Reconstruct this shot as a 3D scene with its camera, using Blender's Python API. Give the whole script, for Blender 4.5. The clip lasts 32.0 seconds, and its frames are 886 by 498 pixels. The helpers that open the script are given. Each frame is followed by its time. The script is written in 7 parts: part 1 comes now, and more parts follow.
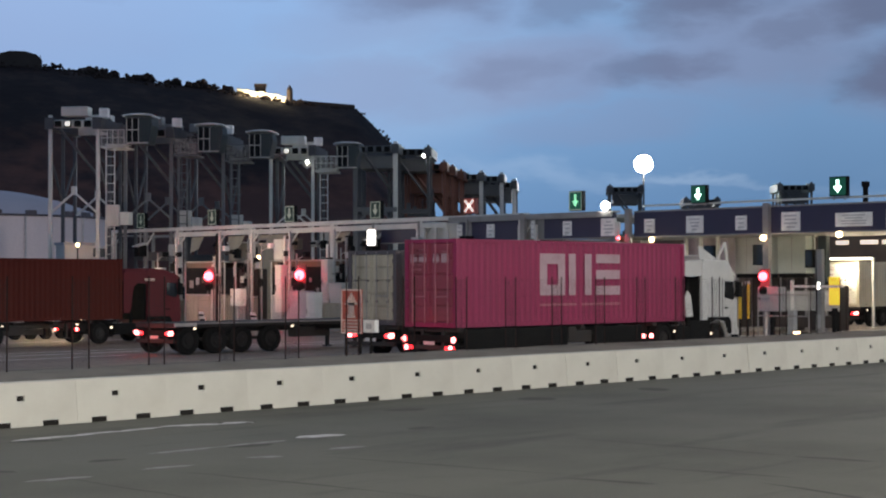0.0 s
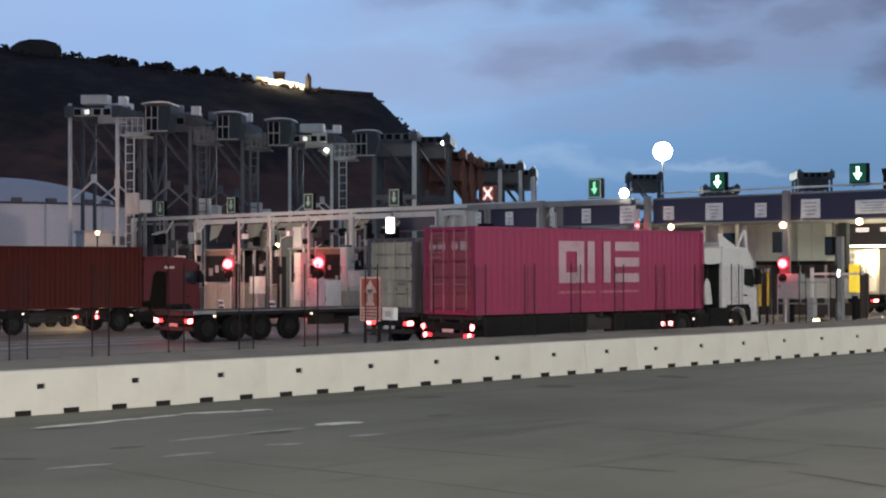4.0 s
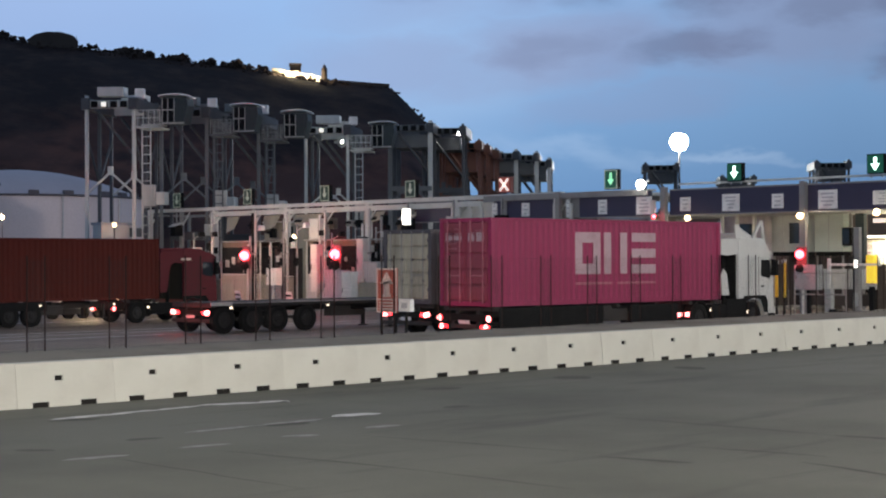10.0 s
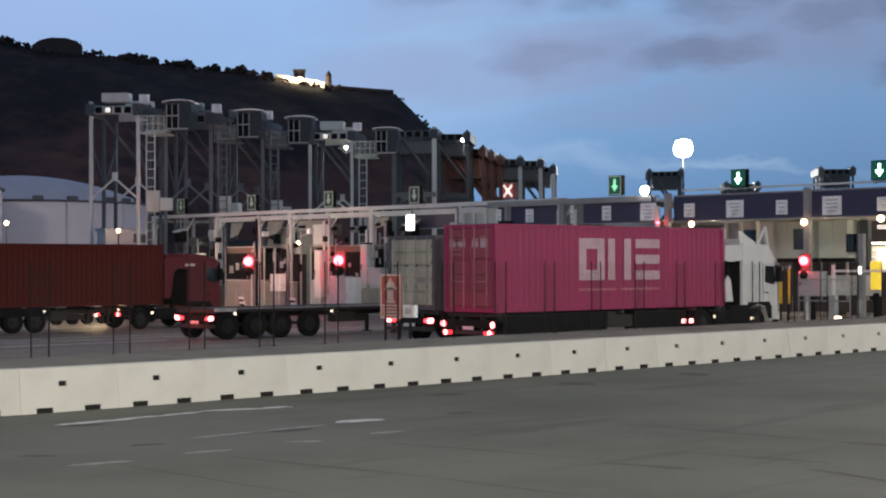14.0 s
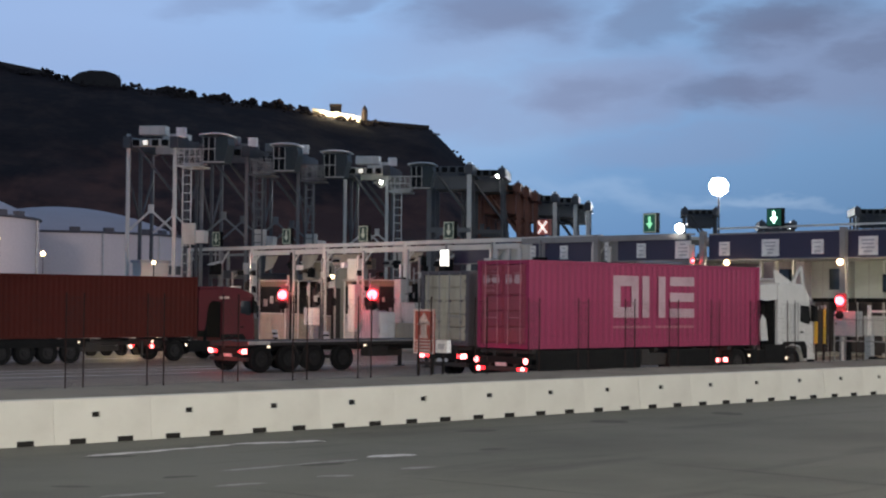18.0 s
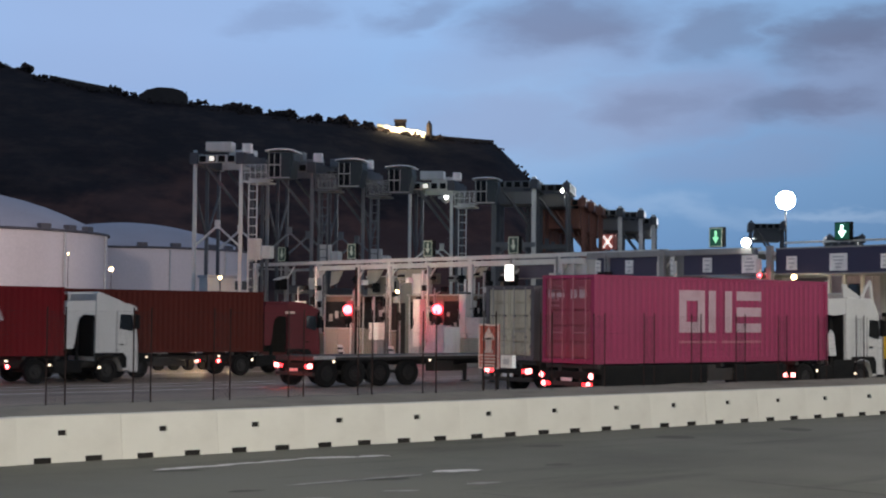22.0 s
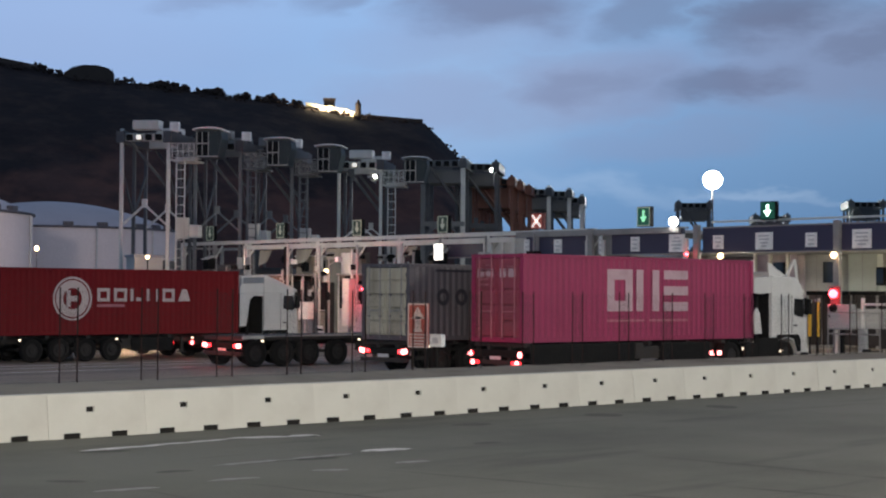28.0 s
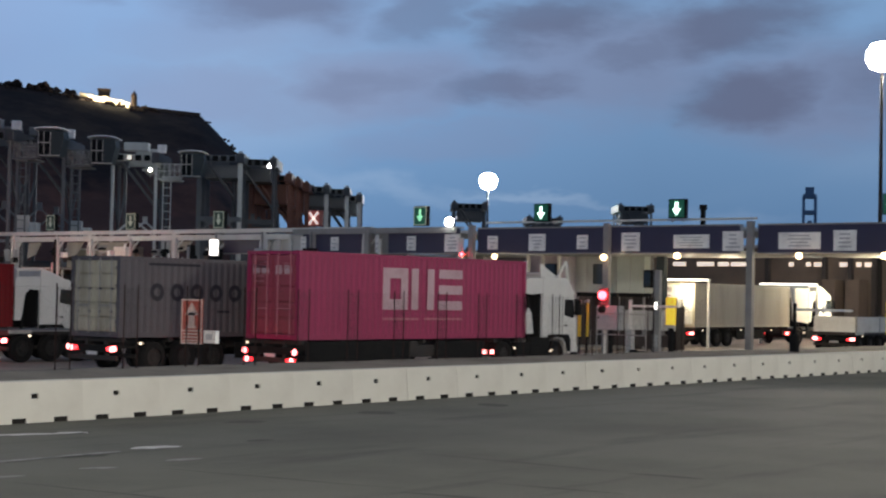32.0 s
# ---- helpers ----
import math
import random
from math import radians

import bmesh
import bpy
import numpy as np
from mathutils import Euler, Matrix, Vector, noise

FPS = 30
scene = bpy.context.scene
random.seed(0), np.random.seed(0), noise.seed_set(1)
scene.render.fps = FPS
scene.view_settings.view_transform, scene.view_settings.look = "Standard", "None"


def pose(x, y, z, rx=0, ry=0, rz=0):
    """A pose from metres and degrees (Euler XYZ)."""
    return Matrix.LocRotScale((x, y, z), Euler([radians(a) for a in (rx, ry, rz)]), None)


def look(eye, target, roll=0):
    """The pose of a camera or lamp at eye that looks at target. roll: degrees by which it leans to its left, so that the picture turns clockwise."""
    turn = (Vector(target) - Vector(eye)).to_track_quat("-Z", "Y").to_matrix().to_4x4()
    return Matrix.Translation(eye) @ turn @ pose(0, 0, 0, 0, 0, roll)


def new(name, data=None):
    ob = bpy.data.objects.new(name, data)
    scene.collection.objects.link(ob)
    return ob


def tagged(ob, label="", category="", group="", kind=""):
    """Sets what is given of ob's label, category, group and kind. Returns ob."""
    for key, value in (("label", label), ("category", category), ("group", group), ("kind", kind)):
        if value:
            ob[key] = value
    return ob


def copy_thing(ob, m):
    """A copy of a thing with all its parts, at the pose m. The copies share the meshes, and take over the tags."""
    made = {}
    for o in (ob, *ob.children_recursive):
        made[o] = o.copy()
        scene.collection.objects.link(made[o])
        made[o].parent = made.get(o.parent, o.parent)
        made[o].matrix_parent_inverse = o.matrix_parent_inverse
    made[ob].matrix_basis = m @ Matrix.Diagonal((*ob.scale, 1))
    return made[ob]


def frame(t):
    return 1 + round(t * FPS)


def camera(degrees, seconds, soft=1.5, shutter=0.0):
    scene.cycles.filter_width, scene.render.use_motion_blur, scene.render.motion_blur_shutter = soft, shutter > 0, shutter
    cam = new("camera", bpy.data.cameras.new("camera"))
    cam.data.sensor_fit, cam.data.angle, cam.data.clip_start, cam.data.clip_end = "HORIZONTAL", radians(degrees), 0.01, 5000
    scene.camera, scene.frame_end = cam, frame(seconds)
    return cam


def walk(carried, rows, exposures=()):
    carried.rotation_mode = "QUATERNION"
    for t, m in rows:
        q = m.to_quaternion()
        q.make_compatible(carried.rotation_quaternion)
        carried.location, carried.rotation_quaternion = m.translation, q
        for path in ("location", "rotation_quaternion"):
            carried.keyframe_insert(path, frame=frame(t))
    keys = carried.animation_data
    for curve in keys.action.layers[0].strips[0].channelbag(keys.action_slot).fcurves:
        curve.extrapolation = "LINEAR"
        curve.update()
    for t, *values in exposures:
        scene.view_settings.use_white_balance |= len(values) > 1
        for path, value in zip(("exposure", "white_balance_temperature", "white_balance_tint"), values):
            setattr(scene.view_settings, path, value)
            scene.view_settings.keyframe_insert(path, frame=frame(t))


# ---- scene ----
# the camera stands on the apron and is turned by hand
EYE = (0.0, 0.0, 2.686)
PATH = [
    (0, -45.585, 1.155, 0.100), (0.5, -45.456, 1.061, 0.138), (1, -45.358, 0.860, 0.185), (1.5, -45.357, 0.868, 0.092), (2, -45.238, 0.807, 0.164),
    (2.5, -45.239, 0.812, 0.135), (3, -45.126, 0.799, 0.154), (3.5, -45.011, 0.746, 0.136), (5.5, -44.705, 0.671, 0.225), (6, -44.823, 0.677, 0.191),
    (6.5, -44.697, 0.585, 0.169), (7, -44.665, 0.416, 0.198), (7.5, -44.596, 0.405, 0.167), (8, -44.482, 0.386, 0.190), (8.5, -44.485, 0.450, 0.205),
    (9, -44.477, 0.499, 0.192), (9.5, -44.482, 0.533, 0.222), (10, -44.313, 0.398, 0.227), (10.5, -44.336, 0.369, 0.268), (11, -44.259, 0.403, 0.208),
    (11.5, -44.356, 0.448, 0.245), (12, -44.363, 0.461, 0.239), (12.5, -44.291, 0.511, 0.149), (13, -44.293, 0.558, 0.230), (13.5, -44.237, 0.589, 0.234),
    (14, -44.172, 0.616, 0.175), (14.5, -44.119, 0.638, 0.182), (16.5, -44.125, 1.492, -0.095), (17, -44.011, 1.631, -0.328), (17.5, -43.763, 1.786, -0.423),
    (18, -42.954, 1.896, -0.505), (18.5, -42.231, 2.130, -0.480), (19, -41.719, 2.054, -0.479), (19.5, -41.535, 2.106, -0.454), (20, -41.436, 2.177, -0.433),
    (20.5, -41.369, 2.274, -0.473), (21, -41.287, 2.312, -0.423), (21.5, -41.131, 2.331, -0.442), (22, -40.609, 2.413, -0.484), (22.5, -40.296, 2.411, -0.501),
    (23, -40.226, 2.457, -0.423), (23.5, -40.544, 2.489, -0.425), (24, -41.180, 2.468, -0.459), (24.5, -41.648, 2.465, -0.336), (25, -41.837, 2.463, -0.325),
    (25.5, -41.983, 2.503, -0.322), (27.5, -42.873, 2.447, -0.195), (28, -43.168, 1.679, -0.373), (28.5, -43.882, 1.677, -0.622), (29, -44.786, 1.883, -0.746),
    (29.5, -45.233, 1.962, -0.845), (30, -45.253, 2.065, -0.922), (30.5, -46.142, 2.105, -0.821), (31, -47.378, 1.637, -0.577), (31.5, -49.647, 1.588, -0.719),
    (32, -51.269, 1.701, -1.162),
]
cam = camera(31.28, 32.0, soft=2.1, shutter=0.5)
walk(cam, [(t, pose(*EYE, 90 + pitch, roll, yaw)) for t, yaw, pitch, roll in PATH],
     exposures=((0, -0.02), (1, 0.10), (3, 0.13), (9, 0.13), (14, 0.11), (19, 0.05), (25, 0.05), (29, 0.02), (32, -0.15)))

# ---- light ----
def make_sky():
    w = bpy.data.worlds.new("dusk_sky")
    scene.world = w
    w.use_nodes = True
    n, l = w.node_tree.nodes, w.node_tree.links
    n.clear()
    out, bg = n.new("ShaderNodeOutputWorld"), n.new("ShaderNodeBackground")
    tc, sep = n.new("ShaderNodeTexCoord"), n.new("ShaderNodeSeparateXYZ")
    l.new(tc.outputs["Generated"], sep.inputs[0])
    # clear sky from the horizon up
    ramp = n.new("ShaderNodeValToRGB")
    e = ramp.color_ramp.elements
    e[0].position, e[0].color = 0.0, (0.085, 0.180, 0.34, 1)
    e[1].position, e[1].color = 1.0, (0.10, 0.13, 0.19, 1)
    for pos, col in ((0.018, (0.096, 0.19, 0.36, 1)), (0.06, (0.130, 0.245, 0.43, 1)), (0.17, (0.21, 0.36, 0.60, 1)), (0.32, (0.19, 0.30, 0.48, 1)), (0.5, (0.13, 0.17, 0.26, 1))):
        k = e.new(pos)
        k.color = col
    l.new(sep.outputs["Z"], ramp.inputs[0])
    # cloud sheets seen in perspective: x/z', y/z'
    add = n.new("ShaderNodeMath")
    add.operation = "ADD"
    add.inputs[1].default_value = 0.34
    l.new(sep.outputs["Z"], add.inputs[0])
    mx = n.new("ShaderNodeMath")
    mx.operation = "MAXIMUM"
    mx.inputs[1].default_value = 0.05
    l.new(add.outputs[0], mx.inputs[0])
    uv = n.new("ShaderNodeCombineXYZ")
    for ax in "XY":
        d = n.new("ShaderNodeMath")
        d.operation = "DIVIDE"
        l.new(sep.outputs[ax], d.inputs[0])
        l.new(mx.outputs[0], d.inputs[1])
        l.new(d.outputs[0], uv.inputs[ax])

    def cloud(scale, loc, lo, hi, detail, rough):
        mp = n.new("ShaderNodeMapping")
        mp.inputs["Location"].default_value = loc
        mp.inputs["Rotation"].default_value = (0, 0, radians(-40))
        mp.inputs["Scale"].default_value = (scale * 1.9, scale * 1.3, 1)
        l.new(uv.outputs[0], mp.inputs[0])
        t = n.new("ShaderNodeTexNoise")
        t.inputs["Scale"].default_value = 1.0
        t.inputs["Detail"].default_value = detail
        t.inputs["Roughness"].default_value = rough
        l.new(mp.outputs[0], t.inputs["Vector"])
        r = n.new("ShaderNodeMapRange")
        r.interpolation_type = "SMOOTHSTEP"
        r.inputs["From Min"].default_value, r.inputs["From Max"].default_value = lo, hi
        l.new(t.outputs[0], r.inputs["Value"])
        return r.outputs[0]

    def mixed(fac, a, col, k=1.0):
        m = n.new("ShaderNodeMix")
        m.data_type = "RGBA"
        mul = n.new("ShaderNodeMath")
        mul.operation = "MULTIPLY"
        mul.inputs[1].default_value = k
        l.new(fac, mul.inputs[0])
        l.new(mul.outputs[0], m.inputs["Factor"])
        l.new(a, m.inputs["A"])
        m.inputs["B"].default_value = col
        return m.outputs["Result"]

    # the after-glow of the sunset, beyond the hill
    dot = n.new("ShaderNodeVectorMath")
    dot.operation = "DOT_PRODUCT"
    dot.inputs[1].default_value = (math.cos(radians(80)), math.sin(radians(80)), 0)
    l.new(tc.outputs["Generated"], dot.inputs[0])
    clear = n.new("ShaderNodeMapRange")
    clear.inputs["From Min"].default_value, clear.inputs["From Max"].default_value = 0.62, 0.89
    clear.inputs["To Min"].default_value, clear.inputs["To Max"].default_value = 1.0, 0.22
    l.new(dot.outputs["Value"], clear.inputs["Value"])

    def thin(f):
        k = n.new("ShaderNodeMath")
        k.operation = "MULTIPLY"
        l.new(f, k.inputs[0])
        l.new(clear.outputs[0], k.inputs[1])
        return k.outputs[0]

    # bearing and height over the horizon in degrees, ruffled by noise
    def math_node(op, a, b=None):
        k = n.new("ShaderNodeMath")
        k.operation = op
        for i, v in enumerate((a, b)):
            if isinstance(v, (int, float)):
                k.inputs[i].default_value = v
            elif v is not None:
                l.new(v, k.inputs[i])
        return k.outputs[0]

    place = n.new("ShaderNodeCombineXYZ")
    l.new(math_node("MULTIPLY", math_node("ARCTAN2", sep.outputs["Y"], sep.outputs["X"]), 57.296), place.inputs["X"])
    l.new(math_node("MULTIPLY", math_node("ARCSINE", sep.outputs["Z"]), 57.296), place.inputs["Y"])
    squeeze = n.new("ShaderNodeMapping")
    squeeze.inputs["Scale"].default_value = (0.30, 0.75, 1)
    l.new(place.outputs[0], squeeze.inputs[0])
    ruffle = n.new("ShaderNodeTexNoise")
    ruffle.inputs["Scale"].default_value, ruffle.inputs["Detail"].default_value, ruffle.inputs["Roughness"].default_value = 1.0, 5, 0.55
    l.new(squeeze.outputs[0], ruffle.inputs["Vector"])
    shift = n.new("ShaderNodeVectorMath")
    shift.operation = "MULTIPLY_ADD"
    shift.inputs[1].default_value, shift.inputs[2].default_value = (4.6, 2.2, 0), (-2.3, -1.1, 0)
    l.new(ruffle.outputs["Color"], shift.inputs[0])
    warped = n.new("ShaderNodeVectorMath")
    warped.operation = "ADD"
    l.new(place.outputs[0], warped.inputs[0])
    l.new(shift.outputs[0], warped.inputs[1])

    def mass(az, el, w, h, lean, k, soft=0.35):
        """One cloud: dense in its middle, ragged at its rim."""
        mp = n.new("ShaderNodeMapping")
        mp.vector_type = "TEXTURE"
        mp.inputs["Location"].default_value, mp.inputs["Rotation"].default_value, mp.inputs["Scale"].default_value = (az, el, 0), (0, 0, radians(lean)), (w, h, 1)
        l.new(warped.outputs[0], mp.inputs[0])
        flat = n.new("ShaderNodeVectorMath")
        flat.operation = "LENGTH"
        l.new(mp.outputs[0], flat.inputs[0])
        r = n.new("ShaderNodeMapRange")
        r.interpolation_type = "SMOOTHSTEP"
        r.inputs["From Min"].default_value, r.inputs["From Max"].default_value = soft, 1.45
        r.inputs["To Min"].default_value, r.inputs["To Max"].default_value = k, 0.0
        l.new(flat.outputs["Value"], r.inputs["Value"])
        return r.outputs[0]

    def gathered(masses):
        m = masses[0]
        for q in masses[1:]:
            m = math_node("MAXIMUM", m, q)
        return m

    high = math_node("MULTIPLY", cloud(0.9, (1.2, 9.4, 8), 0.48, 0.68, 3, 0.45), 0.8)
    c = mixed(high, ramp.outputs[0], (0.28, 0.39, 0.57, 1), 0.5)
    # lilac veils
    c = mixed(gathered([mass(41.0, 7.6, 4.6, 1.5, -4, 1.0), mass(47.5, 7.0, 4.6, 1.2, 4, 0.75), mass(46.0, 9.6, 6.0, 1.6, -6, 0.65), mass(33.0, 8.4, 6.0, 2.0, -8, 1.0), mass(26.0, 7.4, 4.5, 2.0, 0, 1.0),
                        mass(38.5, 5.6, 4.5, 0.7, -5, 0.5), mass(62.0, 9.0, 15.0, 7.5, 0, 0.8, 0.0)]), c, (0.205, 0.240, 0.380, 1), 0.66)
    # dark rain clouds
    c = mixed(gathered([mass(45.1, 10.6, 3.4, 1.2, -4, 0.85), mass(50.3, 10.9, 1.9, 0.6, -14, 0.55), mass(55.2, 10.6, 2.1, 0.6, -6, 0.4), mass(35.2, 10.0, 3.0, 1.05, -8, 1.0), mass(39.4, 10.2, 2.2, 0.9, -10, 0.7),
                        mass(36.6, 7.45, 2.2, 0.65, -5, 0.78), mass(28.0, 7.3, 2.6, 1.0, -6, 1.0), mass(28.4, 10.0, 3.4, 1.1, -6, 1.0), mass(41.6, 7.5, 2.4, 0.6, -5, 0.4), mass(32.0, 8.8, 2.2, 0.5, -10, 0.5),
                        mass(20.0, 8.5, 5.0, 1.6, -5, 0.9), mass(42.0, 14.2, 9.0, 1.6, -3, 0.8), mass(60.0, 15.5, 8.0, 1.6, 4, 0.6), mass(24.0, 14.0, 8.0, 1.8, -4, 1.0)]), c, (0.112, 0.128, 0.212, 1), 0.72)
    # pale streak low beyond the yard
    c = mixed(gathered([mass(35.2, 3.7, 3.4, 0.22, 6, 1.0, 0.1), mass(40.5, 3.9, 4.0, 0.45, 4, 0.7, 0.0), mass(29.0, 3.1, 3.0, 0.3, 4, 0.4, 0.0)]), c, (0.30, 0.41, 0.58, 1), 0.5)
    # broken cover over the rest of the sky
    behind = n.new("ShaderNodeMapRange")
    behind.inputs["From Min"].default_value, behind.inputs["From Max"].default_value = 0.24, 0.34
    l.new(sep.outputs["Z"], behind.inputs["Value"])
    c = mixed(math_node("MULTIPLY", thin(cloud(1.25, (7.3, 2.2, 4), 0.44, 0.57, 5, 0.52)), behind.outputs[0]), c, (0.082, 0.098, 0.162, 1), 0.84)
    west = n.new("ShaderNodeMapRange")
    west.inputs["From Min"].default_value, west.inputs["From Max"].default_value = 0.66, 0.92
    west.inputs["To Min"].default_value, west.inputs["To Max"].default_value = 1.05, 1.55
    l.new(dot.outputs["Value"], west.inputs["Value"])
    l.new(c, bg.inputs["Color"])
    l.new(west.outputs[0], bg.inputs["Strength"])
    l.new(bg.outputs[0], out.inputs[0])


make_sky()


def area_lamp(name, eye, target, power, size, color):
    d = bpy.data.lights.new(name, "AREA")
    d.shape, d.size, d.energy, d.color = "DISK", size, power, color
    ob = new(name, d)
    ob.matrix_world = look(eye, target)
    return ob


def point_lamp(name, at, power, size, color):
    d = bpy.data.lights.new(name, "POINT")
    d.shadow_soft_size, d.energy, d.color = size, power, color
    ob = new(name, d)
    ob.location = at
    return ob


WARM, COOL = (1.0, 0.91, 0.77), (0.90, 0.95, 1.0)
# high masts of the yard: two stand unseen behind the apron, one beyond the gate, one beside it; the fifth is added out
# of view for the tanks
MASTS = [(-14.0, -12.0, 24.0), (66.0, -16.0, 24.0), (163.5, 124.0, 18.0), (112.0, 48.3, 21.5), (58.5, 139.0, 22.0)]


def spot_lamp(name, eye, target, power, degrees, blend, size, color):
    d = bpy.data.lights.new(name, "SPOT")
    d.energy, d.spot_size, d.spot_blend, d.shadow_soft_size, d.color = power, radians(degrees), blend, size, color
    ob = new(name, d)
    ob.matrix_world = look(eye, target)
    return ob


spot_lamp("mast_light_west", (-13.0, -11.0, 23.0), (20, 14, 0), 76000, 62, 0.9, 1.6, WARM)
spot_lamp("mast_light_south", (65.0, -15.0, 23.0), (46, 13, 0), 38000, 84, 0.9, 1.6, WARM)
area_lamp("mast_light_yard", (163.5, 124.0, 17.0), (105, 95, 0), 15000, 3.0, COOL)
# fill from the added mast out of view, to brighten the tanks
area_lamp("tank_fill_light", (61.5, 145.0, 21.0), (118, 235, 8), 14000, 3.0, (1.0, 0.79, 0.73))
area_lamp("mast_light_far_tank", (160.0, 131.0, 17.0), (140, 255, 8), 12000, 3.0, (1.0, 0.82, 0.78))
area_lamp("mast_light_gate", (112.0, 48.8, 20.0), (82, 44, 0), 9000, 3.0, WARM)


# ---- materials ----
def shader(name):
    m = bpy.data.materials.new(name)
    m.use_nodes = True
    return m, m.node_tree.nodes, m.node_tree.links, m.node_tree.nodes["Principled BSDF"]


def paint(name, color, rough=0.5, metal=0.0, dirt=(0.05, 0.045, 0.04), amount=0.35, scale=1.2, grain=30.0, bump=0.15, vary=0.0, streak=False):
    """A surface with stains at one scale and grain at another."""
    m, n, l, p = shader(name)
    tc = n.new("ShaderNodeTexCoord")
    big, fine = n.new("ShaderNodeTexNoise"), n.new("ShaderNodeTexNoise")
    mp = n.new("ShaderNodeMapping")
    mp.inputs["Scale"].default_value = (1, 1, 0.15 if streak else 1)
    l.new(tc.outputs["Object"], mp.inputs[0])
    big.inputs["Scale"].default_value, big.inputs["Detail"].default_value, big.inputs["Roughness"].default_value = scale, 5, 0.62
    fine.inputs["Scale"].default_value, fine.inputs["Detail"].default_value = grain, 3
    l.new(mp.outputs[0], big.inputs["Vector"])
    l.new(tc.outputs["Object"], fine.inputs["Vector"])
    rmp = n.new("ShaderNodeMapRange")
    rmp.inputs["From Min"].default_value, rmp.inputs["From Max"].default_value = 0.45, 0.78
    rmp.inputs["To Max"].default_value = amount
    l.new(big.outputs[0], rmp.inputs["Value"])
    mix = n.new("ShaderNodeMix")
    mix.data_type = "RGBA"
    mix.inputs["A"].default_value, mix.inputs["B"].default_value = (*color, 1), (*dirt, 1)
    l.new(rmp.outputs[0], mix.inputs["Factor"])
    hs = n.new("ShaderNodeHueSaturation")
    l.new(mix.outputs["Result"], hs.inputs["Color"])
    vr = n.new("ShaderNodeMapRange")
    vr.inputs["To Min"].default_value, vr.inputs["To Max"].default_value = 0.88, 1.12
    l.new(fine.outputs[0], vr.inputs["Value"])
    if vary:
        oi = n.new("ShaderNodeObjectInfo")
        ov = n.new("ShaderNodeMapRange")
        ov.inputs["To Min"].default_value, ov.inputs["To Max"].default_value = 1 - vary, 1 + vary
        l.new(oi.outputs["Random"], ov.inputs["Value"])
        mu = n.new("ShaderNodeMath")
        mu.operation = "MULTIPLY"
        l.new(vr.outputs[0], mu.inputs[0])
        l.new(ov.outputs[0], mu.inputs[1])
        l.new(mu.outputs[0], hs.inputs["Value"])
    else:
        l.new(vr.outputs[0], hs.inputs["Value"])
    l.new(hs.outputs[0], p.inputs["Base Color"])
    rr = n.new("ShaderNodeMapRange")
    rr.inputs["To Min"].default_value, rr.inputs["To Max"].default_value = max(rough - 0.12, 0.03), min(rough + 0.12, 1)
    l.new(big.outputs[0], rr.inputs["Value"])
    l.new(rr.outputs[0], p.inputs["Roughness"])
    p.inputs["Metallic"].default_value = metal
    if rough >= 0.9:
        p.inputs["Specular IOR Level"].default_value = 0.12
    if bump:
        b = n.new("ShaderNodeBump")
        b.inputs["Strength"].default_value, b.inputs["Distance"].default_value = bump, 0.01
        l.new(fine.outputs[0], b.inputs["Height"])
        l.new(b.outputs[0], p.inputs["Normal"])
    return m


def glow(name, color, strength):
    m, n, l, p = shader(name)
    p.inputs["Base Color"].default_value = (*color, 1)
    p.inputs["Emission Color"].default_value = (*color, 1)
    p.inputs["Emission Strength"].default_value = strength
    return m


